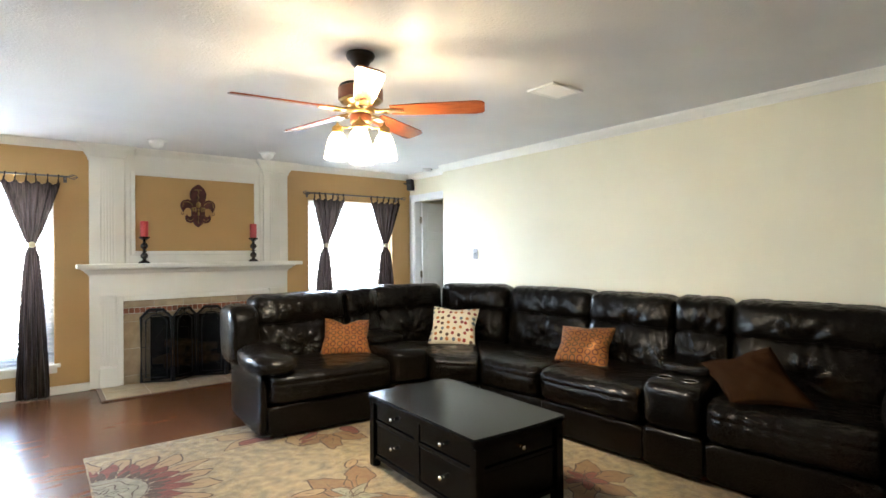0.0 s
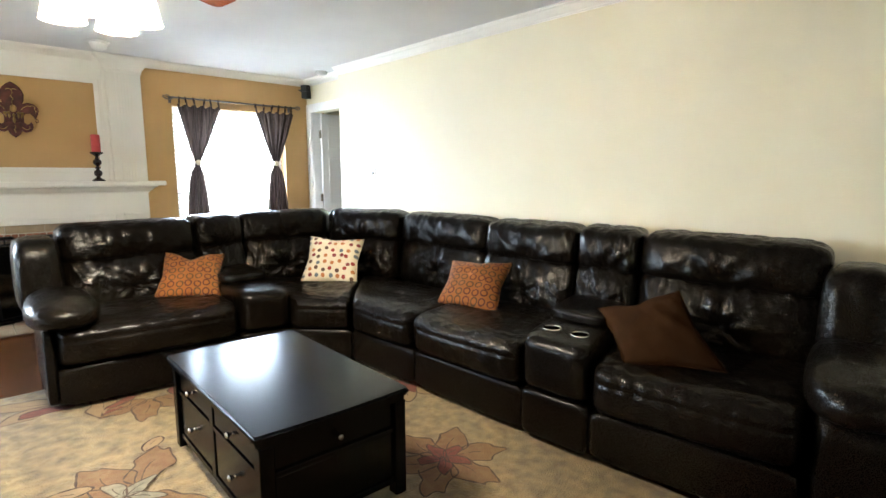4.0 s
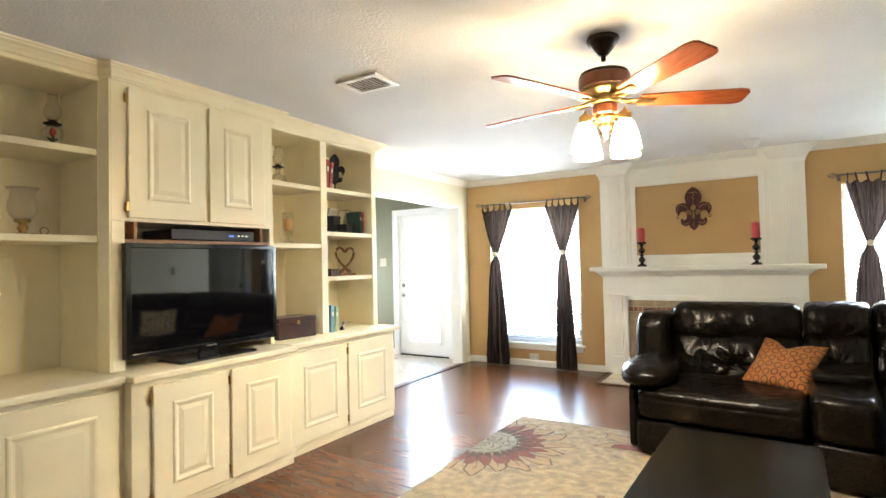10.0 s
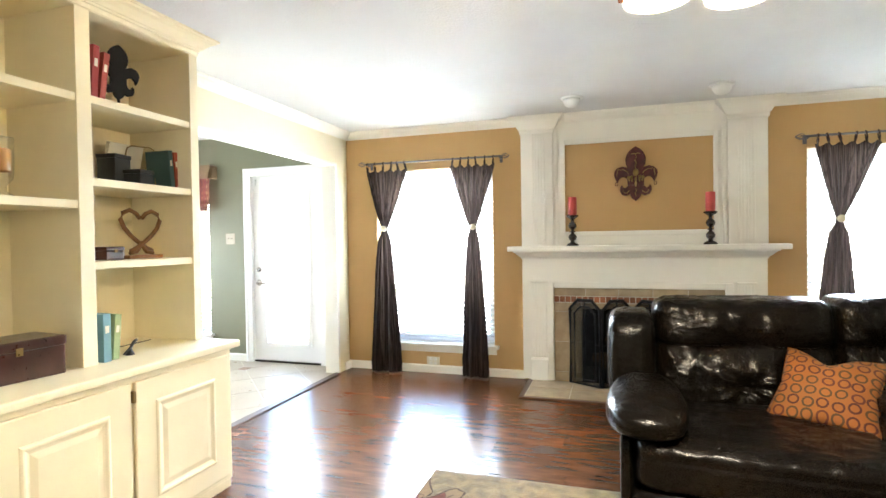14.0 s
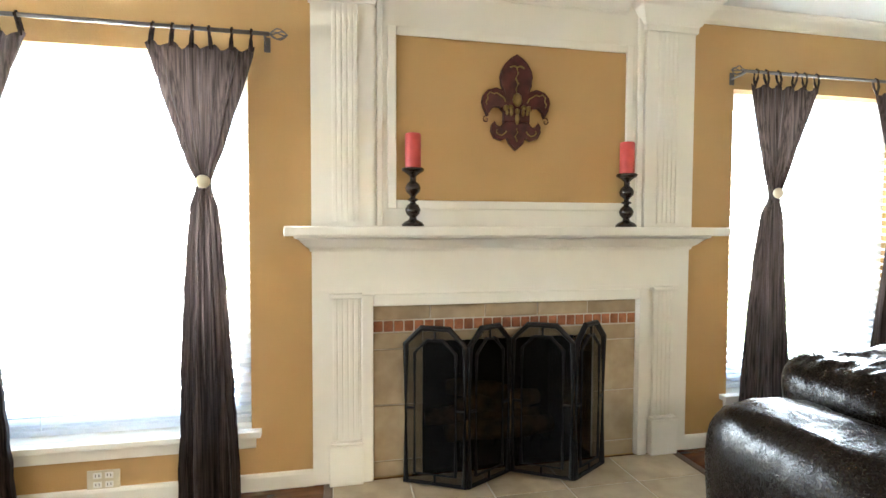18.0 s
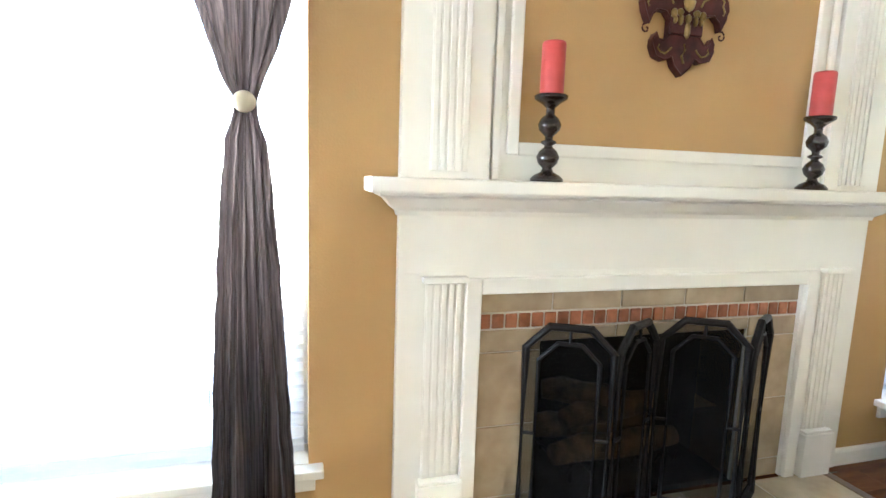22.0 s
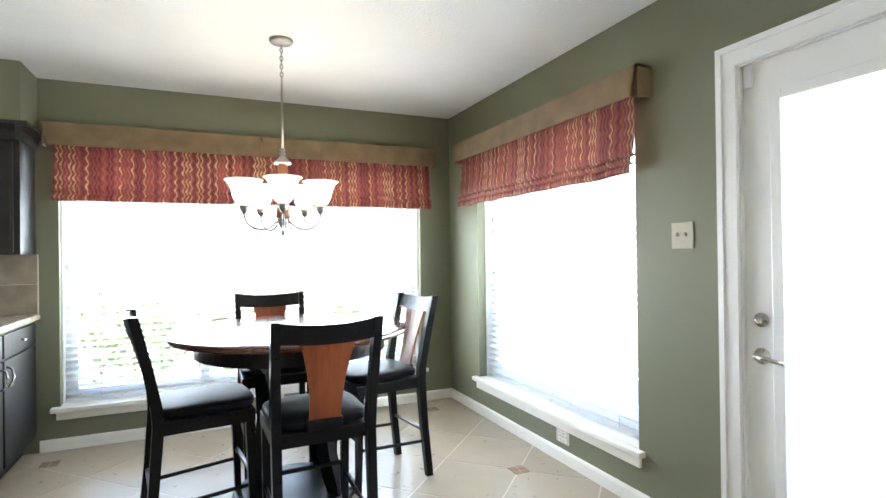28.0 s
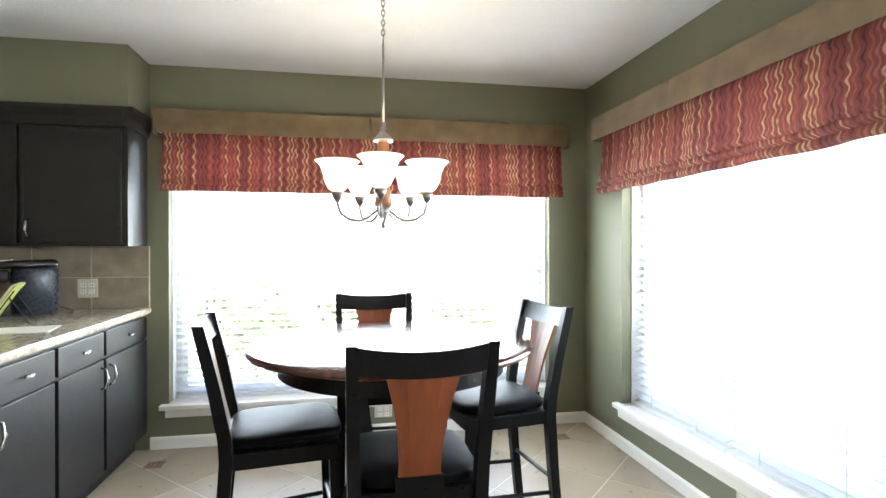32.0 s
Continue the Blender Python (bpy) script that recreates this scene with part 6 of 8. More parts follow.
def cabinet_door(th, x, y0, y1, z0, z1, hinge_low=True):
    """A framed door on a face at x: slab with a rounded rim, soft moulding and a raised field."""
    d = part("cabinet_door", box(x, x + 0.020, y0, y1, z0, z1, 0.007, None, 3), M_BUILTIN, th)
    i = 0.100 if y1 - y0 > 0.4 else 0.088
    part("panel_moulding", moulded(y0 + i, y1 - i, z0 + i, z1 - i, x + 0.0202, [(0.0, 0.0), (0.004, 0.0035), (0.010, 0.006), (0.017, 0.0055), (0.026, 0.002), (0.034, 0.0)]), M_BUILTIN, d, smooth=False)
    part("raised_panel", moulded(y0 + i + 0.036, y1 - i - 0.036, z0 + i + 0.036, z1 - i - 0.036, x + 0.0202, [(0.0, 0.0), (0.024, 0.0035)], True), M_BUILTIN, d)
    if hinge_low:
        for z in (z0 + 0.06, z1 - 0.06):
            part("hinge", box(x + 0.004, x + 0.024, y0 - 0.014, y0 - 0.001, z - 0.025, z + 0.025, 0.003), M_BRASS, d, "dark brass hinge")
    return d


YR0, YR1, YT0, YL0 = -3.69, -2.50, -4.74, -5.95


def base_unit(label, y0, y1, x, doors):
    th = thing("base_cabinet", label, "cabinet", group="built-in base cabinets")
    part("body", box(0.001, x, y0, y1, 0.062, 0.738), M_BUILTIN, th)
    part("toe_board", box(0.001, x - 0.02, y0, y1, 0.001, 0.0615), M_BUILTIN, th)
    part("base_moulding", box(x - 0.0195, x - 0.004, y0, y1, 0.001, 0.045, 0.004), M_BUILTIN, th)
    part("face_frame", ring_x(y0, y1, 0.05, 0.738, 0.03, x + 0.0005, x + 0.004), M_BUILTIN, th)
    for a, b in doors:
        cabinet_door(th, x + 0.0045, a, b, 0.078, 0.708)
    return th


base_unit("cream painted base cabinet with two framed doors", YR0 + 0.001, YR1, 0.62, ((-3.655, -3.115), (-3.095, -2.535)))
base_unit("cream painted base cabinet under the television", YT0 + 0.001, YR0 - 0.001, 0.69, ((-4.640, -4.200), (-4.180, -3.732)))
base_unit("cream painted base cabinet with framed doors", YL0, YT0 - 0.001, 0.62, ((-5.33, -4.77), (-5.92, -5.35)))
for y0, y1, x in ((YR0 + 0.0005, YR1 + 0.03, 0.67), (YT0 - 0.012, YR0 - 0.0005, 0.74), (YL0, YT0 - 0.0125, 0.68)):
    ct = thing("countertop", "cream painted cabinet top with a rounded edge", "countertop", group="built-in cabinet tops")
    part("top", box(0.001, x, y0, y1, 0.7385, 0.775, 0.010, None, 3), M_BUILTIN, ct)


LIFT = 0.055
TOP = LOW - 0.003 - LIFT
standing = set(bpy.data.objects)


def bookcase(label, y0, y1, x, uprights, shelves, low, high):
    th = thing("bookcase", label, "bookcase", group="built-in bookcases")
    part("back_panel", box(0.002, 0.04, y0 + 0.001, y1 - 0.001, low, TOP), M_BUILTIN, th)
    for a, b in uprights:
        part("upright", box(0.0405, x, a, b, low, high, 0.002), M_BUILTIN, th)
    for a, b, z in shelves:
        part("shelf", box(0.0405, x - 0.006, a + 0.0005, b - 0.0005, z - 0.034, z, 0.003), M_BUILTIN, th)
    part("valance", box(0.0405, x, y0 + 0.001, y1, high + 0.0005, TOP, 0.002), M_BUILTIN, th)
    part("bead", box(x + 0.0005, x + 0.009, y0 + 0.002, y1, high + 0.002, high + 0.018, 0.003), M_BUILTIN, th)
    return th


bookcase("cream painted open bookcase with shelves of ornaments", YR0, YR1, 0.455, ((-3.689, -3.67), (-3.172, -3.107), (-2.555, -2.501)),
         ((-3.67, -3.172, 1.862), (-3.67, -3.172, 1.418), (-3.107, -2.555, 1.868), (-3.107, -2.555, 1.518), (-3.107, -2.555, 1.160)), 0.7205, 2.222)
bookcase("cream painted open bookcase with two long shelves", YL0, YT0 - 0.002, 0.455, ((-5.949, -5.91), (-4.778, -4.744)),
         ((-5.91, -4.778, 1.880), (-5.91, -4.778, 1.428)), 0.7205, 2.235)
up = thing("wall_cabinet", "cream painted upper cabinet with two doors over the television", "cabinet")
part("body", box(0.002, 0.51, YT0 + 0.001, YR0 - 0.001, 1.508, TOP), M_BUILTIN, up)
part("back_panel", box(0.002, 0.04, YT0 + 0.001, YR0 - 0.001, 0.7205, 1.5075), M_BUILTIN, up)
part("upright", box(0.0405, 0.51, YT0 + 0.001, -4.672, 0.7205, 1.5075, 0.003), M_BUILTIN, up)
part("upright", box(0.0405, 0.51, -3.72, YR0 - 0.001, 0.7205, 1.5075, 0.003), M_BUILTIN, up)
part("corner_post", prism([(0.456, -4.775), (0.456, -4.741), (0.512, -4.741), (0.512, -4.75)], 0.7205, TOP, "z"), M_BUILTIN, up)
cabinet_door(up, 0.511, -4.660, -4.208, 1.525, 2.225)
cabinet_door(up, 0.511, -4.182, -3.772, 1.525, 2.225, False)

# niche over the television
M_OAK = material("orange_oak_shelf", (0.30, 0.13, 0.035), 0.4, vary=0.25, scale=12, fine=60, bump=0.04, stretch=(1, 8, 1))
sh = thing("media_shelf", "small oak shelf box above the television", "shelf")
part("board", box(0.0405, 0.50, -4.671, -3.721, 1.395, 1.413, 0.002), M_OAK, sh)
part("side", box(0.0405, 0.50, -4.62, -4.602, 1.4135, 1.5068, 0.002), M_OAK, sh)
part("side", box(0.0405, 0.50, -3.79, -3.772, 1.4135, 1.5068, 0.002), M_OAK, sh)
cb = thing("cable_box", "black cable box with a blue display and buttons", "receiver", (0, 0, 1.414))
part("case", box(0.18, 0.485, -4.40, -3.83, 0.006, 0.066, 0.003), M_BLACK, cb)
part("foot", box(0.25, 0.45, -4.36, -4.30, 0.0, 0.0055), M_BLACK, cb)
part("foot", box(0.25, 0.45, -3.93, -3.87, 0.0, 0.0055), M_BLACK, cb)
M_LED = material("blue_led", (0.05, 0.1, 0.6), 0.4, emit=(0.1, 0.3, 1.0), power=0.04, bump=0)
part("display", box(0.4852, 0.4865, -4.02, -3.985, 0.030, 0.040), M_LED, cb, "small blue display")
for y in (-3.95, -3.92, -3.89):
    part("button", box(0.4852, 0.489, y - 0.008, y + 0.008, 0.030, 0.042, 0.002), M_CHROME, cb)
M_PUCK = material("lit_puck", (0.9, 0.85, 0.7), 0.5, emit=(1.0, 0.82, 0.5), power=0.15, bump=0)
for y in (-4.60, -4.47):
    pk = thing("puck_light", "small round lit puck light under the shelf", "light", (0.47, y, 1.3945), group="puck lights")
    part("housing", lathe([(0.034, -0.0005), (0.034, -0.010), (0.030, -0.012)], 20), M_PLATEW, pk)
    part("lens", lathe([(0.026, -0.0125), (0.020, -0.014), (0.004, -0.0145)], 20), M_PUCK, pk)

M_SCREEN = material("dark_glossy_screen", (0.004, 0.004, 0.005), 0.04, vary=0.05, fine=4, bump=0.0, spec=0.8, gloss_var=0.005)
M_GLOSSBLACK = material("piano_black", (0.008, 0.008, 0.009), 0.12, vary=0.05, bump=0.0, coat=0.3)
tv = thing("television", "large black flat-screen television, switched off, on a stand", "television", (0.55, -4.197, 0.7205))
part("bezel", ring_x(-0.492, 0.492, 0.055, 0.67, 0.028, -0.045, 0.004, 0.004), M_GLOSSBLACK, tv)
part("housing", box(-0.065, -0.012, -0.47, 0.47, 0.075, 0.65, 0.012), M_BLACK, tv)
part("screen", box(-0.0115, 0.0, -0.464, 0.464, 0.083, 0.642), M_SCREEN, tv, "dark glossy screen")
part("logo", box(0.0045, 0.0052, -0.032, 0.032, 0.064, 0.074), M_CHROME, tv)
part("neck", box(-0.05, -0.015, -0.06, 0.06, 0.012, 0.09, 0.006), M_GLOSSBLACK, tv)
part("stand_base", box(-0.14, 0.10, -0.25, 0.25, 0.0, 0.016, 0.006), M_GLOSSBLACK, tv)

# ---- shelf ornaments ----
M_CLEAR = bpy.data.materials.new("clear_glass")
M_CLEAR.use_nodes = True
gt = M_CLEAR.node_tree
g_tr, g_gl, g_lw, g_mix = (gt.nodes.new(k) for k in ("ShaderNodeBsdfTransparent", "ShaderNodeBsdfGlossy", "ShaderNodeLayerWeight", "ShaderNodeMixShader"))
g_tr.inputs["Color"].default_value = (0.93, 0.93, 0.90, 1)
g_gl.inputs["Roughness"].default_value, g_lw.inputs["Blend"].default_value = 0.08, 0.30
gt.links.new(g_lw.outputs["Facing"], g_mix.inputs[0]), gt.links.new(g_tr.outputs[0], g_mix.inputs[1]), gt.links.new(g_gl.outputs[0], g_mix.inputs[2])
gt.links.new(g_mix.outputs[0], gt.nodes["Material Output"].inputs[0])
M_AMBER = material("amber_wax", (0.55, 0.28, 0.08), 0.5, vary=0.2, bump=0.03)


def glass_part(name, prof, th, center=(0, 0)):
    ob = part(name, lathe(prof, 24, center), M_CLEAR, th, "clear glass", smooth=True)
    ob.visible_shadow = False
    return ob


def oil_lamp(x, y, z, flowers):
    th = thing("oil_lamp", "clear glass oil lamp with flowers inside" if flowers else "clear glass oil lamp with a tall chimney", "lamp", (x, y, z))
    if flowers:
        glass_part("font", [(0.052, 0.0), (0.050, 0.010), (0.034, 0.022), (0.030, 0.035), (0.046, 0.065), (0.048, 0.095), (0.030, 0.118), (0.022, 0.124)], th)
    else:
        glass_part("font", [(0.05, 0.0), (0.058, 0.008), (0.064, 0.035), (0.052, 0.062), (0.022, 0.078), (0.018, 0.090), (0.020, 0.124)], th)
    part("burner", lathe([(0.024, 0.1245), (0.040, 0.128), (0.042, 0.134), (0.022, 0.140), (0.020, 0.150)], 18), M_DARKMETAL, th, smooth=True)
    glass_part("chimney", [(0.022, 0.1505), (0.036, 0.175), (0.040, 0.200), (0.028, 0.235), (0.022, 0.26), (0.024, 0.285)], th)
    if flowers:
        part("stem", tube([(0, 0, 0.006), (0.003, 0, 0.04), (0, 0.002, 0.07)], 0.005, 6), M_STEM, th, "green stem")
        for s in (-1, 1):
            part("leaf", tube([(0.0, 0.0, 0.035), (0.0, s * 0.014, 0.052), (0.0, s * 0.026, 0.058)], [0.004, 0.007, 0.002], 6), M_STEM, th)
        part("flower", lathe([(0.004, 0.068), (0.012, 0.078), (0.014, 0.092), (0.010, 0.106), (0.003, 0.114)], 10), M_CANDLE, th, "red artificial flower", smooth=True)


M_STEM = material("dark_green_stem", (0.02, 0.05, 0.02), 0.6)
oil_lamp(0.30, -3.455, 1.8625, False)
oil_lamp(0.27, -4.905, 1.8805, True)
cg = thing("candle_glass", "glass candle goblet with an amber candle", "candle holder", (0.28, -3.35, 1.4185))
glass_part("goblet", [(0.045, 0.0), (0.046, 0.008), (0.015, 0.03), (0.014, 0.05), (0.035, 0.075), (0.04, 0.10), (0.042, 0.23), (0.041, 0.24)], cg)
part("candle", lathe([(0.032, 0.105), (0.033, 0.11), (0.033, 0.19), (0.028, 0.195)], 20), M_AMBER, cg, "amber pillar candle", smooth=True)
M_BOXWOOD = material("dark_mahogany", (0.050, 0.016, 0.010), 0.3, vary=0.5, scale=8, fine=50, bump=0.04, coat=0.3)
wb = thing("keepsake_box", "dark mahogany keepsake box beside the television", "box", (0.34, -3.40, 0.7205), -6)
part("body", box(-0.10, 0.10, -0.165, 0.165, 0.0, 0.115, 0.006), M_BOXWOOD, wb)
part("lid", box(-0.104, 0.104, -0.169, 0.169, 0.1155, 0.155, 0.008), M_BOXWOOD, wb)
part("clasp", box(0.1045, 0.108, -0.012, 0.012, 0.10, 0.13, 0.002), M_BRASS, wb)
ff = thing("fleur_finial", "black iron fleur-de-lis finial on a stem", "ornament", (0.27, -2.815, 1.8685))
part("foot", lathe([(0.045, 0.0), (0.045, 0.008), (0.01, 0.016)], 20), M_IRON, ff, smooth=True)
part("stem", tube([(0, 0, 0.012), (0, 0, 0.12)], 0.006, 8), M_IRON, ff)
bm = prism(fleur_outline(0.58), -0.008, 0.008, "y")
bmesh.ops.transform(bm, matrix=pose(0, 0, 0.20, 0, 0, 78), verts=bm.verts)
part("fleur", bm, M_IRON, ff)


def book(x, y, z, w, h, d, color, tilt=0, label="", group="shelf books"):
    """A closed book standing with its spine to the room: w thick along y, d deep along x."""
    th = thing("book", label, "book", group=group)
    th.matrix_world = pose(x, y, z, tilt, 0, 0)
    m = material("book_cover", color, 0.55, vary=0.15, bump=0.04)
    bm = bmesh.new()
    box(-d, 0, -w / 2, -w / 2 + 0.003, 0, h, bm=bm)
    box(-d, 0, w / 2 - 0.003, w / 2, 0, h, bm=bm)
    box(0.0002, 0.004, -w / 2, w / 2, 0, h, bm=bm)
    part("cover", bm, m, th)
    part("pages", box(-d + 0.005, -0.0005, -w / 2 + 0.0035, w / 2 - 0.0035, 0.004, h - 0.004), M_PAGES, th, "cream page block")
    part("spine_bar", box(0.0042, 0.0047, -w / 4, w / 4, h * 0.6, h * 0.75), M_PAGES, th)
    return th


M_PAGES = material("paper_pages", (0.70, 0.66, 0.55), 0.8, vary=0.08, fine=200, bump=0.05)
book(0.415, -3.062, 1.8685, 0.03, 0.235, 0.17, (0.30, 0.03, 0.025), -4, "red hardback book standing on the shelf")
book(0.41, -3.022, 1.8685, 0.028, 0.22, 0.17, (0.33, 0.05, 0.03), -8, "red hardback book leaning on another")
book(0.36, -2.585, 1.5185, 0.026, 0.20, 0.15, (0.04, 0.09, 0.10), 5, "dark teal book on the shelf")
book(0.36, -2.553, 1.5185, 0.024, 0.195, 0.15, (0.36, 0.07, 0.04), 4, "red book at the end of the shelf")
book(0.45, -3.06, 0.7205, 0.036, 0.21, 0.15, (0.14, 0.28, 0.34), 0, "pale blue book on the cabinet top")
book(0.44, -3.012, 0.7205, 0.030, 0.20, 0.15, (0.28, 0.36, 0.16), -5, "green book leaning on a blue one")
alb = thing("photo_album", "cream album leaning on the shelf back", "album", (0.20, -2.70, 1.5185), 0)
alb.matrix_world = pose(0.12, -2.70, 1.5185, 0, 14, 0)
part("cover", box(-0.012, 0.012, -0.10, 0.10, 0.0, 0.235, 0.004), M_PAGES, alb)
wr = thing("wire_arch", "thin bronze wire arch standing on the shelf", "ornament", (0.26, -2.69, 1.5185))
part("wire", tube([(0, -0.085, 0.0), (0, -0.085, 0.165), (0, -0.075, 0.195), (0, -0.05, 0.208), (0, 0.06, 0.214), (0, 0.082, 0.206), (0, 0.09, 0.18), (0, 0.09, 0.0)], 0.0035, 6), M_GOLD, wr)
for x, y, w, h in ((0.24, -2.825, 0.10, 0.150), (0.33, -2.765, 0.09, 0.078)):
    bk = thing("black_box", "small black gift box on the shelf", "box", (x, y, 1.5185), 8, "black boxes")
    part("body", box(-w / 2, w / 2, -w / 2, w / 2, 0.0, h - 0.02, 0.003), M_BLACK, bk)
    part("lid", box(-w / 2 - 0.003, w / 2 + 0.003, -w / 2 - 0.003, w / 2 + 0.003, h - 0.0195, h, 0.003), M_BLACK, bk)
M_KNOT = material("carved_walnut", (0.22, 0.10, 0.035), 0.4, vary=0.3, scale=20, fine=60, bump=0.06)
hk = thing("heart_sculpture", "carved wooden interlaced heart on a base", "sculpture", (0.28, -2.715, 1.1605))
part("base", box(-0.035, 0.035, -0.10, 0.10, 0.0, 0.018, 0.004), M_OAK, hk)
half = [(0.0, 0.186), (0.018, 0.208), (0.048, 0.222), (0.078, 0.208), (0.088, 0.176), (0.072, 0.138), (0.040, 0.100), (0.006, 0.068), (-0.028, 0.040), (-0.046, 0.028)]
low = [(-0.044, 0.020), (-0.018, 0.024), (-0.004, 0.052), (0.0, 0.075)]
for s in (-1, 1):
    path = [(0.007 * s * math.cos(k * 0.9), s * y_ * 1.38, z_ * 1.05 + 0.008) for k, (y_, z_) in enumerate(half + low)]
    part("strand", tube(path, 0.011, 8), M_KNOT, hk, smooth=True)
kb = thing("trinket_box", "small dark red trinket box with a gold clasp", "box", (0.32, -2.93, 1.1605))
part("body", box(-0.04, 0.04, -0.045, 0.045, 0.0, 0.042, 0.004), M_BOXWOOD, kb)
part("lid", box(-0.042, 0.042, -0.047, 0.047, 0.0425, 0.062, 0.005), M_BOXWOOD, kb)
part("clasp", box(0.0425, 0.045, -0.008, 0.008, 0.034, 0.05), M_GOLD, kb)
dg = thing("dragonfly_ornament", "small dark metal dragonfly ornament on the cabinet top", "ornament", (0.42, -2.92, 0.7205), 20)
part("body", tube([(0, -0.05, 0.012), (0, 0.0, 0.03), (0, 0.04, 0.055), (0, 0.06, 0.06)], [0.004, 0.006, 0.008, 0.006], 8), M_IRON, dg, smooth=True)
for s in (-1, 1):
    for d in (0.0, 0.02):
        ob = part("wing", prism([(0, 0), (0.03, 0.012), (0.07, 0.01), (0.08, 0.0), (0.07, -0.008), (0.03, -0.006)], -0.001, 0.001, "z"), M_IRON, dg)
        ob.matrix_local = pose(0, 0.02 + d, 0.046, 0, -12 * s, 0 if s > 0 else 180)
part("foot", lathe([(0.02, 0.0), (0.018, 0.006), (0.006, 0.03)], 12, (0, 0.0)), M_IRON, dg)
hl = thing("hurricane_lamp", "glass hurricane lamp on a brass foot with a ring handle", "candle holder", (0.27, -5.035, 1.4285))
part("foot", lathe([(0.078, 0.0), (0.080, 0.004), (0.076, 0.009), (0.022, 0.012), (0.014, 0.020), (0.022, 0.034), (0.024, 0.042), (0.014, 0.052), (0.016, 0.060), (0.034, 0.068), (0.036, 0.078)], 28), M_BRASS, hl, "polished brass foot", smooth=True)
part("ring_handle", tube([(0.0, 0.092 + 0.018 * math.cos(a), 0.026 + 0.018 * math.sin(a)) for a in [2 * math.pi * k / 20 for k in range(20)]], 0.003, 6, closed=True), M_BRASS, hl, smooth=True)
glass_part("shade", [(0.030, 0.0785), (0.052, 0.098), (0.064, 0.128), (0.060, 0.165), (0.050, 0.195), (0.052, 0.215), (0.068, 0.238)], hl)
pv = thing("pink_vase", "small pink glass vase on the shelf", "vase", (0.27, -5.28, 1.4285))
part("body", lathe([(0.03, 0.0), (0.04, 0.03), (0.035, 0.08), (0.018, 0.12), (0.022, 0.15)], 20), material("pink_glaze", (0.60, 0.16, 0.26), 0.3, bump=0.02), pv, smooth=True)
# all that stands on the cabinet tops goes up with them
for ob in [o for o in bpy.data.objects if o not in standing and o.parent is None]:
    ob.matrix_world = pose(0, 0, LIFT) @ ob.matrix_world
setting(sweep("trim_crown_cabinets", [(0.456, YL0), (0.456, -4.775), (0.513, -4.735), (0.513, YR0), (0.456, YR0), (0.456, YR1 + 0.001), (0.0, YR1 + 0.001)], CROWN, M_BUILTIN), "cream painted crown moulding on the cabinets")

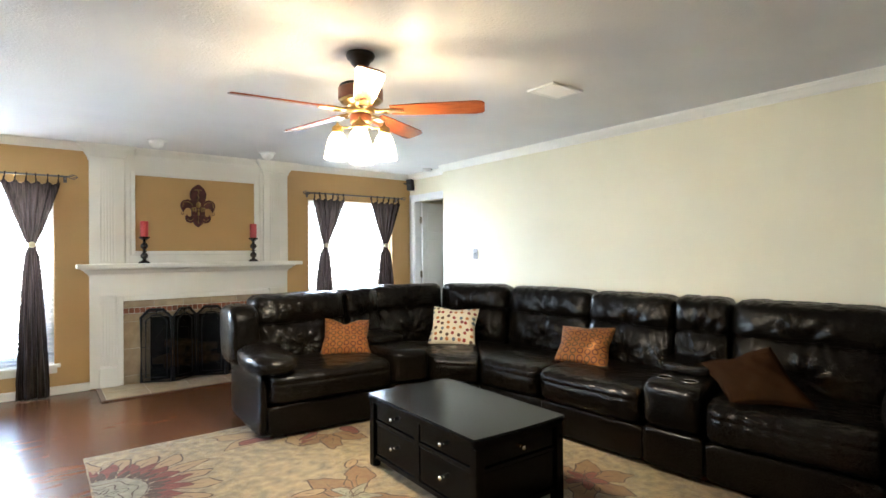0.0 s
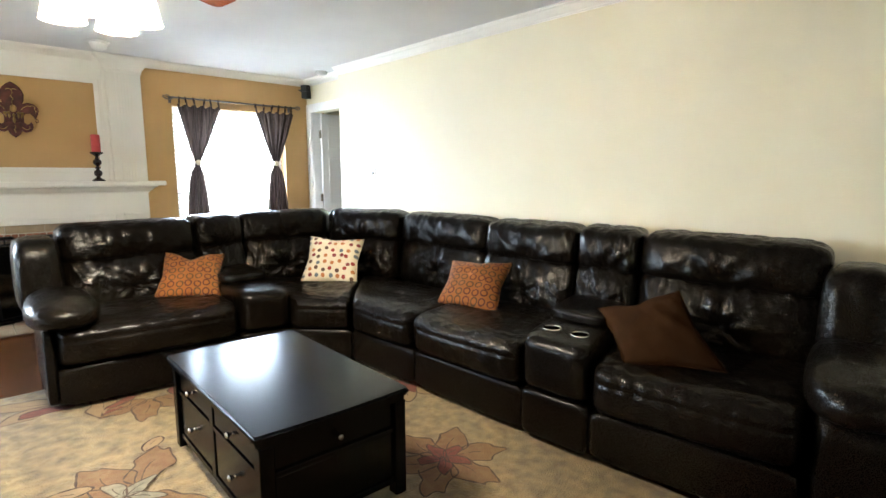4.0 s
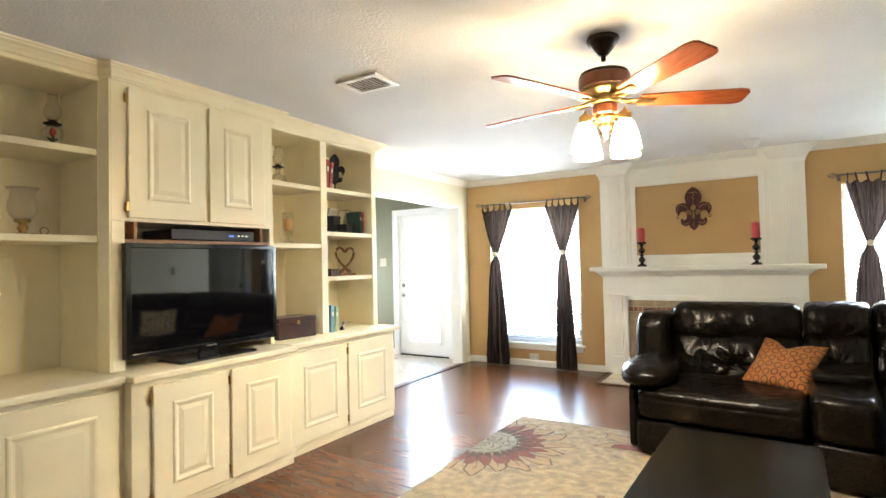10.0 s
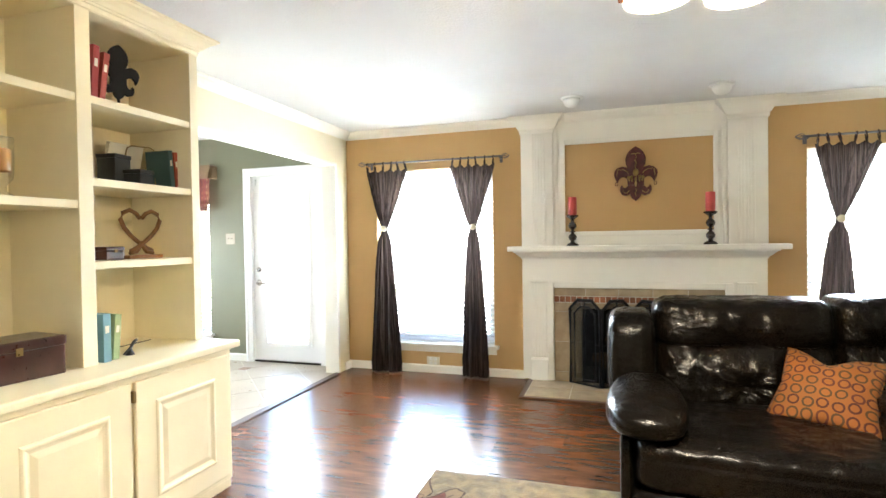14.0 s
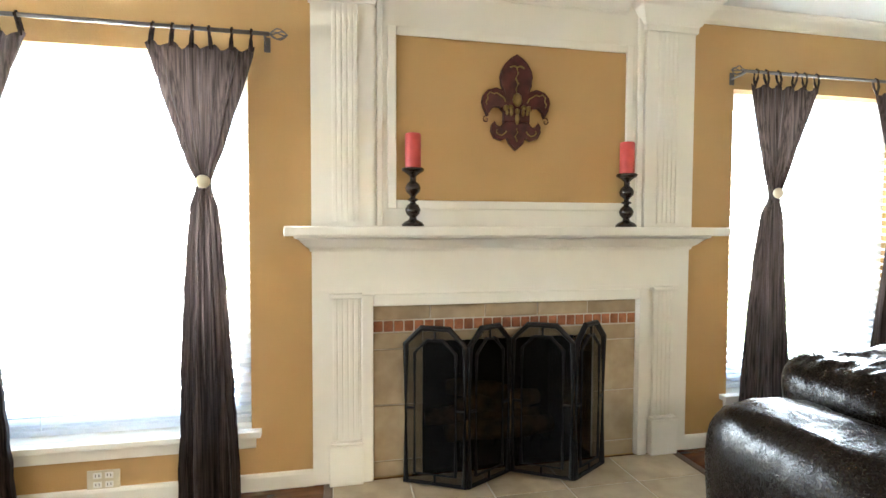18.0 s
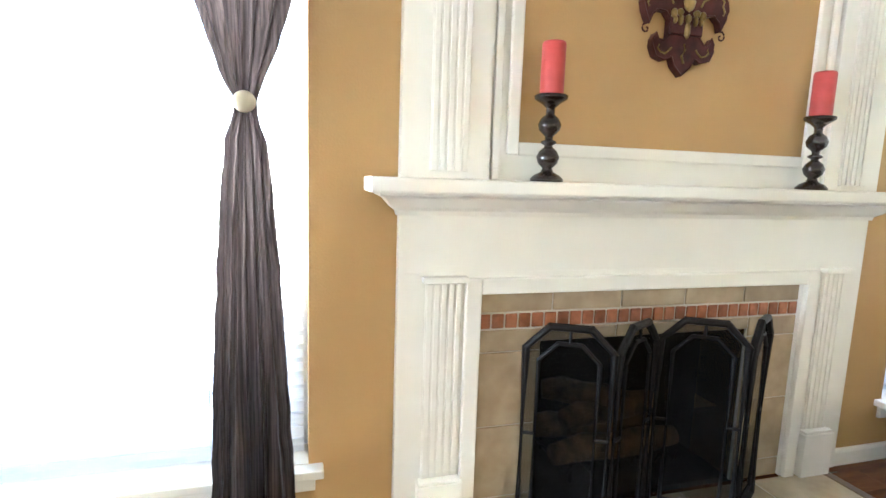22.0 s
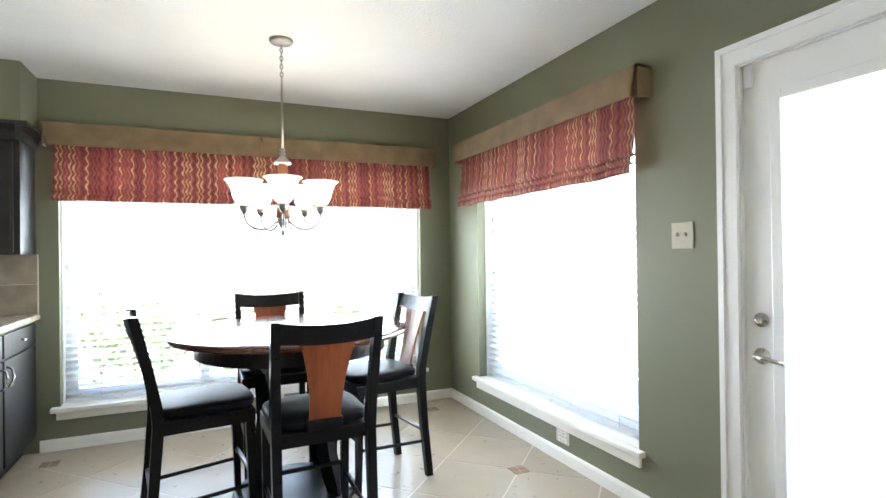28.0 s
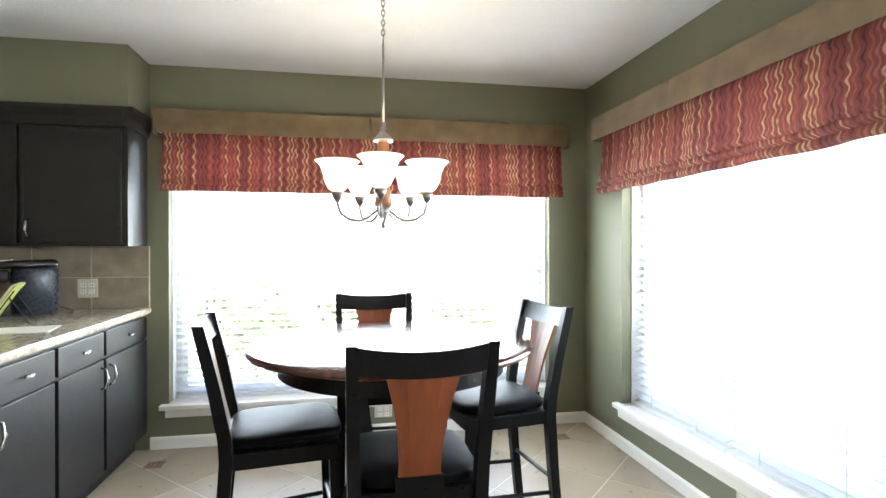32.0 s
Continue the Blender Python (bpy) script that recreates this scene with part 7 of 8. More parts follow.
# ---- dining room: window shades ----
def wave_cloth():
    m = bpy.data.materials.new("red_wavy_cloth")
    m.use_nodes = True
    nt = m.node_tree
    n, l = nt.nodes.new, nt.links.new
    b = nt.nodes["Principled BSDF"]
    tc, sp = n("ShaderNodeTexCoord"), n("ShaderNodeSeparateXYZ")
    l(tc.outputs["Object"], sp.inputs[0])

    def math_(op, a, c=None):
        q = n("ShaderNodeMath")
        q.operation = op
        for i, v in enumerate((a, c)):
            if v is None:
                continue
            if isinstance(v, (int, float)):
                q.inputs[i].default_value = v
            else:
                l(v, q.inputs[i])
        return q.outputs[0]
    x, z = sp.outputs["X"], sp.outputs["Z"]
    drift = n("ShaderNodeTexNoise")
    drift.inputs["Scale"].default_value, drift.inputs["Detail"].default_value = 7, 1
    l(tc.outputs["Object"], drift.inputs["Vector"])
    wave = math_("SINE", math_("ADD", math_("MULTIPLY", z, 94.0), math_("MULTIPLY", drift.outputs["Fac"], 7.0)))
    across = math_("MULTIPLY", math_("ADD", x, math_("MULTIPLY", wave, 0.0065)), 42.0)
    off = math_("ABSOLUTE", math_("SUBTRACT", math_("FRACT", across), 0.5))
    line1 = math_("LESS_THAN", off, math_("ADD", 0.20, math_("MULTIPLY", wave, 0.07)))
    dice, tint = n("ShaderNodeTexWhiteNoise"), n("ShaderNodeValToRGB")
    dice.noise_dimensions = "1D"
    l(math_("FLOOR", across), dice.inputs["W"]), l(dice.outputs["Value"], tint.inputs[0])
    tint.color_ramp.interpolation = "CONSTANT"
    els = tint.color_ramp.elements
    els[0].color = (0.36, 0.225, 0.105, 1)
    els[1].position, els[1].color = 0.34, (0.24, 0.065, 0.030, 1)
    for spot_, col in ((0.52, (0.055, 0.010, 0.011, 1)), (0.82, (0.26, 0.075, 0.060, 1))):
        els.new(spot_).color = col
    nz = n("ShaderNodeTexNoise")
    nz.inputs["Scale"].default_value = 6
    l(tc.outputs["Object"], nz.inputs["Vector"])
    m1, m3 = n("ShaderNodeMix"), n("ShaderNodeMix")
    m1.data_type = m3.data_type = "RGBA"
    m1.inputs["A"].default_value, m1.inputs["B"].default_value = (0.125, 0.020, 0.018, 1), (0.185, 0.040, 0.030, 1)
    l(nz.outputs["Fac"], m1.inputs["Factor"])
    fade, rng_ = n("ShaderNodeTexNoise"), n("ShaderNodeMapRange")
    fade.inputs["Scale"].default_value = 26
    rng_.inputs[1].default_value, rng_.inputs[2].default_value, rng_.inputs[3].default_value = 0.34, 0.58, 0.25
    l(tc.outputs["Object"], fade.inputs["Vector"]), l(fade.outputs["Fac"], rng_.inputs[0])
    l(m1.outputs["Result"], m3.inputs["A"]), l(math_("MULTIPLY", line1, rng_.outputs[0]), m3.inputs["Factor"])
    l(tint.outputs[0], m3.inputs["B"])
    l(m3.outputs["Result"], b.inputs["Base Color"])
    b.inputs["Roughness"].default_value = 0.75
    tl, mx = n("ShaderNodeBsdfTranslucent"), n("ShaderNodeMixShader")
    mx.inputs[0].default_value = 0.12
    l(m3.outputs["Result"], tl.inputs["Color"])
    l(b.outputs[0], mx.inputs[1]), l(tl.outputs[0], mx.inputs[2]), l(mx.outputs[0], nt.nodes["Material Output"].inputs[0])
    return m


M_WAVE = wave_cloth()
M_VALANCE = material("olive_tan_suede", (0.20, 0.135, 0.065), 0.85, vary=0.2, scale=7, fine=120, bump=0.12, sheen=0.2)


def roman_shade(m, w, seed):
    """A Roman shade under a box valance; local x along the wall, -y into the room."""
    th = thing("roman_shade", "red wavy-striped Roman shade half raised under a tan valance", "shade", group="dining shades")
    th.matrix_world = m
    rng = random.Random(seed)
    nu, rows = int(w / 0.03), [(2.03, 0.060), (1.95, 0.062), (1.86, 0.066), (1.78, 0.074), (1.735, 0.082), (1.722, 0.060), (1.712, 0.092), (1.69, 0.096), (1.682, 0.066), (1.672, 0.100), (1.648, 0.103), (1.634, 0.096), (1.636, 0.070)]
    bm = bmesh.new()
    g = []
    for z, d in rows:
        g.append([bm.verts.new((-w / 2 + 0.02 + (w - 0.04) * i / nu, -d - 0.006 * noise.noise(Vector((i * 0.25, z * 6, seed))) - 0.004 * math.sin(i * 0.5 + z * 9), z + 0.006 * noise.noise(Vector((i * 0.12, seed, 3))) * (2.03 - z) * 3)) for i in range(nu + 1)])
    for a, c in zip(g, g[1:]):
        for i in range(nu):
            bm.faces.new((a[i], c[i], c[i + 1], a[i + 1]))
    part("shade_cloth", bm, M_WAVE, th, smooth=True)
    cut = rng.uniform(-0.12, 0.05) * w
    for a, b, ea, eb in ((-w / 2 - 0.03, cut - 0.003, 0.032, 0.0), (cut + 0.003, w / 2 + 0.03, 0.0, 0.032)):
        bm = bmesh.new()
        k = max(4, int((b - a) / 0.06))
        front = []
        for dd, z in ((0.004, 2.140), (0.085, 2.144), (0.108, 2.140), (0.116, 2.06), (0.120, 1.992), (0.113, 1.992), (0.106, 2.06), (0.10, 2.132), (0.004, 2.132)):
            low = min(1.0, max(0.0, (2.140 - z) / 0.148)) if dd > 0.1 else 0.0
            a2, b2 = a + ea * low, b - eb * low
            front.append([bm.verts.new((a2 + (b2 - a2) * i / k, -dd - 0.004 * noise.noise(Vector((i * 0.5, z, seed))), z + (0.004 * noise.noise(Vector((i * 0.4, 5, seed))) if z < 2.1 else 0))) for i in range(k + 1)])
        for r0, r1 in zip(front, front[1:]):
            for i in range(k):
                bm.faces.new((r0[i], r1[i], r1[i + 1], r0[i + 1]))
        part("valance", bm, M_VALANCE, th)
    for s in (-1, 1):
        e = s * (w / 2 + 0.03)
        part("valance_end", box(e - 0.004, e + 0.004, -0.092, -0.003, 1.992, 2.131, 0.002), M_VALANCE, th)
        part("valance_pleat", box(e - s * 0.034 - 0.002, e - s * 0.034 + 0.002, -0.100, -0.02, 1.996, 2.130), M_VALANCE, th)
    return th


roman_shade(pose(-2.600, 0.0, 0.0), 1.95, 3)
roman_shade(pose(-3.92, -1.535, 0.0, 0, 0, 90), 2.68, 5)

# ---- chandelier ----
CHX, CHY = -2.69, -1.563
ch = thing("chandelier", "five-lamp nickel chandelier with frosted glass bowls, lit", "chandelier", (CHX, CHY, 0))
M_NICKEL = material("brushed_nickel", (0.34, 0.32, 0.30), 0.35, 1.0, vary=0.15, bump=0.02)
M_COPPER = material("amber_wood_column", (0.30, 0.12, 0.045), 0.35, vary=0.3, bump=0.03, coat=0.2)
M_BOWL = bpy.data.materials.new("lit_alabaster_glass")
M_BOWL.use_nodes = True
sb = M_BOWL.node_tree.nodes["Principled BSDF"]
sb.inputs["Base Color"].default_value, sb.inputs["Roughness"].default_value = (0.85, 0.78, 0.66, 1), 0.4
sb.inputs["Emission Color"].default_value, sb.inputs["Emission Strength"].default_value = (1.0, 0.80, 0.56, 1), 0.12
part("canopy", lathe([(0.062, CEIL - 0.001), (0.064, CEIL - 0.010), (0.052, CEIL - 0.022), (0.02, CEIL - 0.030)], 28), M_NICKEL, ch, smooth=True)
for i in range(9):
    z = CEIL - 0.036 - i * 0.022
    pts = [(0.008 * math.cos(a), 0, z + 0.015 * math.sin(a)) for a in [2 * math.pi * k / 12 for k in range(12)]]
    if i % 2:
        pts = [(y, x, z_) for x, y, z_ in pts]
    part("chain_link", tube(pts, 0.0024, 6, closed=True), M_NICKEL, ch, smooth=True)
part("loop", tube([(0.016 * math.cos(a), 0, 2.210 + 0.016 * math.sin(a)) for a in [2 * math.pi * k / 16 for k in range(16)]], 0.003, 6, closed=True), M_NICKEL, ch)
part("rod", lathe([(0.006, 1.8470), (0.006, 2.196)], 12), M_NICKEL, ch, smooth=True)
part("upper_knob", lathe([(0.010, 1.8480), (0.016, 1.8400), (0.010, 1.8300), (0.018, 1.8200), (0.012, 1.8100), (0.016, 1.8000), (0.044, 1.7720), (0.046, 1.7620), (0.026, 1.7580)], 24), M_NICKEL, ch, smooth=True)
part("column", lathe([(0.026, 1.7575), (0.026, 1.5920), (0.034, 1.5320), (0.042, 1.4720), (0.034, 1.4680)], 24), M_COPPER, ch, "amber brown column", smooth=True)
part("lower_finial", lathe([(0.034, 1.4675), (0.030, 1.4420), (0.016, 1.4120), (0.010, 1.3920), (0.012, 1.3820), (0.004, 1.3700)], 20), M_NICKEL, ch, smooth=True)
for k in range(5):
    a = radians(-7 + 72 * k)
    c, s = math.cos(a), math.sin(a)
    R = 0.205
    part("arm", tube([(r * c, r * s, z) for r, z in ((0.03, 1.4500), (0.07, 1.4180), (0.11, 1.4020), (0.155, 1.4100), (0.19, 1.4340), (R, 1.4720), (R, 1.5020))], 0.006, 8), M_NICKEL, ch, smooth=True)
    part("cup", lathe([(0.008, 1.4840), (0.020, 1.5020), (0.028, 1.5240), (0.024, 1.5280)], 18, (R * c, R * s)), M_NICKEL, ch, smooth=True)
    part("glass_bowl", lathe([(0.022, 1.5285), (0.040, 1.5420), (0.056, 1.5720), (0.064, 1.6120), (0.078, 1.6440), (0.098, 1.6620), (0.094, 1.6640), (0.074, 1.6480), (0.060, 1.6140), (0.052, 1.5740), (0.036, 1.5450), (0.018, 1.5320)], 28, (R * c, R * s)), M_BOWL, ch, "lit frosted glass bowl", smooth=True)
    bulb("chandelier_bulb", CHX + R * c, CHY + R * s, 1.6370, CHANDELIER_WATTS, 0.03)

# ---- dining table and chairs ----
M_TABLEWOOD = material("cherry_table_top", (0.11, 0.032, 0.015), 0.16, vary=0.3, scale=6, fine=50, bump=0.02, coat=0.5, stretch=(1, 7, 1), second=(0.055, 0.015, 0.008))
M_SPLAT = material("cherry_splat", (0.22, 0.056, 0.018), 0.34, vary=0.3, scale=7, fine=50, bump=0.03, spec=0.3, stretch=(7, 1, 1), second=(0.16, 0.04, 0.016))
M_EBONY = material("ebony_painted_wood", (0.0035, 0.0035, 0.004), 0.30, vary=0.2, bump=0.02, spec=0.22)
M_VINYLSEAT = material("black_vinyl_seat", (0.0035, 0.0035, 0.004), 0.52, vary=0.15, scale=8, fine=180, bump=0.08, spec=0.09)
TBX, TBY = -2.575, -1.532
dt = thing("dining_table", "round counter-height table with cherry top and black pedestal", "table", (TBX, TBY, 0))
part("tabletop", lathe([(0.51, 0.848), (0.570, 0.852), (0.593, 0.862), (0.598, 0.874), (0.592, 0.884), (0.581, 0.888), (0.42, 0.8882), (0.01, 0.8882)], 72), M_TABLEWOOD, dt, "glossy cherry wood top", smooth=True)
part("skirt", lathe([(0.46, 0.77), (0.475, 0.773), (0.475, 0.8475), (0.45, 0.8478)], 60), M_EBONY, dt)
part("base_plate", lathe([(0.30, 0.0005), (0.31, 0.012), (0.31, 0.045), (0.295, 0.06), (0.26, 0.066), (0.02, 0.067)], 56), M_EBONY, dt, smooth=False)
for k in range(4):
    a = radians(45 + 90 * k)
    bm = bmesh.new()
    prof = [(0.22, 0.0675), (0.285, 0.0675), (0.275, 0.12), (0.235, 0.25), (0.215, 0.40), (0.225, 0.56), (0.265, 0.70), (0.34, 0.7695), (0.25, 0.7695), (0.20, 0.70), (0.165, 0.56), (0.15, 0.40), (0.165, 0.24), (0.20, 0.12)]
    prism(prof, -0.035, 0.035, "y", bm)
    ob = part("pedestal_leg", bm, M_EBONY, dt)
    ob.matrix_local = pose(0, 0, 0, 0, 0, math.degrees(a))
part("pedestal_block", box(-0.14, 0.14, -0.14, 0.14, 0.34, 0.42, 0.01), M_EBONY, dt)


def counter_chair():
    """A counter-height chair facing +y: splayed back posts, curved crest, tapered splat, padded seat, stretchers."""
    th = thing("dining_chair", "black counter-height chair with cherry splat and black padded seat", "chair", group="chairs round the table")
    W, D = 0.215, 0.20
    part("seat", soft_block((-W, D + 0.02), (W, D + 0.02), (-W + 0.01, -D), (W - 0.01, -D), 0.600, 0.655, 4.5, 0, 0.002, 2, (), 12, 0.0, -0.008), M_VINYLSEAT, th, "black padded vinyl seat", smooth=True)
    part("seat_frame", box(-W + 0.005, W - 0.005, -D + 0.005, D + 0.005, 0.54, 0.6, 0.004), M_EBONY, th)
    for s in (-1, 1):
        bm = bmesh.new()
        rows = [(-0.245, 0.001, 0.017), (-0.215, 0.30, 0.018), (-0.195, 0.58, 0.020), (-0.200, 0.66, 0.020), (-0.235, 0.85, 0.019), (-0.285, 1.075, 0.017)]
        rings = []
        for y, z, h in rows:
            x = s * (W - 0.018 + 0.012 * max(0, (z - 0.6) / 0.45))
            rings.append([bm.verts.new((x + i * h, y + j * h * 1.15, z)) for i, j in ((-1, -1), (1, -1), (1, 1), (-1, 1))])
        for a, c in zip(rings, rings[1:]):
            for i in range(4):
                bm.faces.new((a[i], a[(i + 1) % 4], c[(i + 1) % 4], c[i]))
        bm.faces.new(rings[0][::-1]), bm.faces.new(rings[-1])
        part("back_post", bm, M_EBONY, th)
        bm = bmesh.new()
        rings = []
        for y, z, h in ((D - 0.005, 0.001, 0.014), (D - 0.018, 0.54, 0.020)):
            rings.append([bm.verts.new((s * (W - 0.028) + i * h, y + j * h, z)) for i, j in ((-1, -1), (1, -1), (1, 1), (-1, 1))])
        for i in range(4):
            bm.faces.new((rings[0][i], rings[0][(i + 1) % 4], rings[1][(i + 1) % 4], rings[1][i]))
        bm.faces.new(rings[0][::-1]), bm.faces.new(rings[1])
        part("front_leg", bm, M_EBONY, th)
        part("side_stretcher", tube([(s * (W - 0.025), -0.222, 0.21), (s * (W - 0.027), D - 0.015, 0.235)], 0.010, 8), M_EBONY, th)
    part("front_stretcher", tube([(-W + 0.03, D - 0.012, 0.29), (W - 0.03, D - 0.012, 0.29)], 0.012, 8), M_EBONY, th)
    part("back_stretcher", tube([(-W + 0.03, -0.222, 0.27), (W - 0.03, -0.222, 0.27)], 0.010, 8), M_EBONY, th)
    bm = bmesh.new()
    n = 14
    rings = []
    for i in range(n + 1):
        u = -1 + 2 * i / n
        x, bow = u * (W - 0.008), -0.025 * (1 - u * u)
        t, lo = 1.055 + 0.018 * u * u, 0.985 - 0.012 * (1 - u * u)
        yb = -0.262 + bow
        rings.append([bm.verts.new(p) for p in ((x, yb + 0.012, lo), (x, yb - 0.012 - 0.006, t), (x, yb - 0.036, t), (x, yb - 0.016, lo))])
    for a, c in zip(rings, rings[1:]):
        for i in range(4):
            bm.faces.new((a[i], a[(i + 1) % 4], c[(i + 1) % 4], c[i]))
    bm.faces.new(rings[0][::-1]), bm.faces.new(rings[-1])
    bmesh.ops.recalc_face_normals(bm, faces=bm.faces[:])
    part("crest_rail", bm, M_EBONY, th)
    bm = bmesh.new()
    rings = []
    for k in range(9):
        t = k / 8
        z = 0.64 + (0.978 - 0.64) * t
        y = -0.200 - 0.078 * t
        hw = 0.055 + 0.055 * t ** 1.6 + (0.012 * (1 - t) ** 3)
        bow = -0.016 * t
        rings.append([bm.verts.new((u * hw, y + bow * (1 - u * u) + o, z)) for o in (0.006, -0.006) for u in ((-1, -0.5, 0, 0.5, 1) if o > 0 else (1, 0.5, 0, -0.5, -1))])
    for a, c in zip(rings, rings[1:]):
        for i in range(10):
            bm.faces.new((a[i], a[(i + 1) % 10], c[(i + 1) % 10], c[i]))
    bm.faces.new(rings[0][::-1]), bm.faces.new(rings[-1])
    bmesh.ops.recalc_face_normals(bm, faces=bm.faces[:])
    part("splat", bm, M_SPLAT, th, "cherry wood splat")
    part("seat_rail", box(-0.075, 0.075, -0.215, -0.188, 0.60, 0.648, 0.003), M_EBONY, th)
    return th


CHAIRS = [(-2.040, -1.522, 92), (-2.442, -1.972, 8), (-2.66, -1.065, 189), (-3.09, -1.57, -90)]
chair = counter_chair()
chair.matrix_world = pose(CHAIRS[0][0], CHAIRS[0][1], 0, 0, 0, CHAIRS[0][2]) @ Matrix.Diagonal((0.96, 0.98, 0.95, 1))
for x, y, r in CHAIRS[1:]:
    copy_thing(chair, pose(x, y, 0, 0, 0, r))

# ---- kitchen end ----
M_ESPRESSO = material("espresso_cabinet_paint", (0.014, 0.012, 0.0115), 0.42, vary=0.2, scale=6, fine=80, bump=0.05)
M_GRANITE = material("beige_granite", (0.46, 0.40, 0.30), 0.15, vary=0.4, scale=40, fine=160, bump=0.02, second=(0.20, 0.17, 0.12), mix=0.45)
M_SPLASH = material("grey_beige_wall_tile", (0.29, 0.235, 0.175), 0.4, vary=0.25, scale=9, fine=60, bump=0.06, island=0.08)
KY = -2.965
kb_ = [(-3.918, -3.325), (-3.32, -2.86), (-2.855, -2.40), (-2.395, -1.95)]
for i, (a, b) in enumerate(kb_):
    th = thing("kitchen_cabinet", "dark espresso base cabinet with a drawer over a door", "cabinet", group="kitchen base cabinets")
    part("body", box(a, b, -3.58, KY - 0.02, 0.10, 0.864), M_ESPRESSO, th)
    part("toe_kick", box(a, b, -3.58, KY - 0.075, 0.001, 0.0995), M_BLACK, th)
    dr = part("drawer_front", box(a + 0.012, b - 0.012, KY - 0.0195, KY, 0.715, 0.845, 0.003), M_ESPRESSO, th)
    mid = (a + b) / 2
    bm = tube([(mid - 0.028, KY + 0.018, 0.782), (mid, KY + 0.022, 0.780), (mid + 0.028, KY + 0.018, 0.782)], 0.006, 8)
    tube([(mid, KY, 0.782), (mid, KY + 0.018, 0.782)], 0.005, 8, bm)
    part("pull", bm, M_CHROME, dr, "satin nickel pull", smooth=True)
    dd = part("cabinet_door", box(a + 0.012, b - 0.012, KY - 0.0195, KY, 0.115, 0.700, 0.003), M_ESPRESSO, th)
    hx = b - 0.045 if i % 2 == 0 else a + 0.045
    bm = tube([(hx, KY, 0.665), (hx, KY + 0.024, 0.655), (hx, KY + 0.034, 0.61), (hx, KY + 0.024, 0.565), (hx, KY, 0.555)], [0.006, 0.006, 0.008, 0.006, 0.006], 8)
    part("handle", bm, M_CHROME, dd, "arched nickel handle", smooth=True)
kt = thing("kitchen_counter", "beige speckled granite counter top", "countertop")
part("slab", box(-3.918, -1.93, -3.62, KY + 0.025, 0.865, 0.905, 0.012, None, 3), M_GRANITE, kt)
setting(part("backsplash_bed", box(-3.9195, -3.914, -4.6, KY + 0.015, 0.9055, 1.289), M_GROUT), "grout behind the wall tiles", "backsplash")
bs = [o for o in bpy.data.objects if o.name == "backsplash_bed"][0]
for j in range(2):
    for i in range(5):
        y1 = KY + 0.015 - i * 0.33
        ob = part("tile", box(-3.9138, -3.906, y1 - 0.327, y1 - 0.003, 0.907 + j * 0.192, 1.096 + j * 0.192, 0.002, None, 1), M_SPLASH, bs)
uc = thing("kitchen_wall_cabinet", "dark espresso wall cabinet with crown and flat doors", "cabinet")
part("body", box(-3.919, -3.62, -4.6, -2.965, 1.29, 2.02), M_ESPRESSO, uc)
for i in range(3):
    y1 = -2.995 - i * 0.53
    d = part("cabinet_door", box(-3.6195, -3.60, y1 - 0.515, y1, 1.305, 1.962, 0.003), M_ESPRESSO, uc)
    part("panel_bead", ring_x(y1 - 0.505, y1 - 0.01, 1.315, 1.952, 0.012, -3.5995, -3.596, 0.001), M_ESPRESSO, d)
    hy = y1 - 0.47
    bm = tube([(-3.60, hy, 1.44), (-3.576, hy, 1.43), (-3.566, hy, 1.39), (-3.576, hy, 1.35), (-3.60, hy, 1.34)], [0.006, 0.006, 0.008, 0.006, 0.006], 8)
    part("handle", bm, M_CHROME, d, "arched nickel handle", smooth=True)
part("crown", prism([(-3.5985, 1.968), (-3.588, 1.975), (-3.575, 2.02), (-3.540, 2.055), (-3.535, 2.075), (-3.919, 2.075), (-3.919, 2.0205), (-3.5985, 2.0205)], -4.6, -2.9645, "y"), M_ESPRESSO, uc)
part("crown", prism([(-2.964, 1.968), (-2.953, 1.975), (-2.940, 2.02), (-2.910, 2.055), (-2.907, 2.0748), (-2.964, 2.0748)], -3.919, -3.5355, "x"), M_ESPRESSO, uc)
setting(part("soffit", box(-3.92, -3.585, -4.7, -2.95, 2.0755, CEIL - 0.001), M_GREEN), "green painted soffit over the wall cabinets", "soffit")
wall_plate("wall_outlet", "ivory outlet on the kitchen wall tiles", pose(-3.9055, -3.30, 1.03, 0, 0, 90), 0.115, 0.115, 2, M_PLATE)
M_TANK = material("blue_grey_plastic", (0.035, 0.042, 0.055), 0.28, vary=0.1, bump=0.0)
cm = thing("coffee_maker", "black and silver single-cup coffee maker on the counter", "coffee maker", (-3.70, -3.485, 0.905), 212)
part("body", lathe([(0.098, 0.0005), (0.110, 0.015), (0.114, 0.19), (0.112, 0.245), (0.104, 0.262)], 32), M_TANK, cm, "dark blue-grey body", smooth=True)
bm = box(-0.098, 0.098, -0.105, 0.185, 0.2625, 0.325, 0.028, None, 4)
for v in bm.verts:
    v.co.z -= 0.16 * max(0.0, v.co.y - 0.02) * (1 if v.co.z > 0.29 else 0.2) + 0.25 * max(0.0, -v.co.y - 0.02) * (1 if v.co.z > 0.29 else 0)
part("head", bm, M_GLOSSBLACK, cm, "glossy black head", smooth=True)
part("nose", box(-0.062, 0.062, 0.116, 0.172, 0.185, 0.256, 0.016, None, 3), M_GLOSSBLACK, cm)
bm = box(-0.07, 0.07, 0.10, 0.245, 0.306, 0.316, 0.004)
for v in bm.verts:
    v.co.z -= 0.12 * (v.co.y - 0.10)
part("lever", bm, M_CHROME, cm, "flat silver lever")
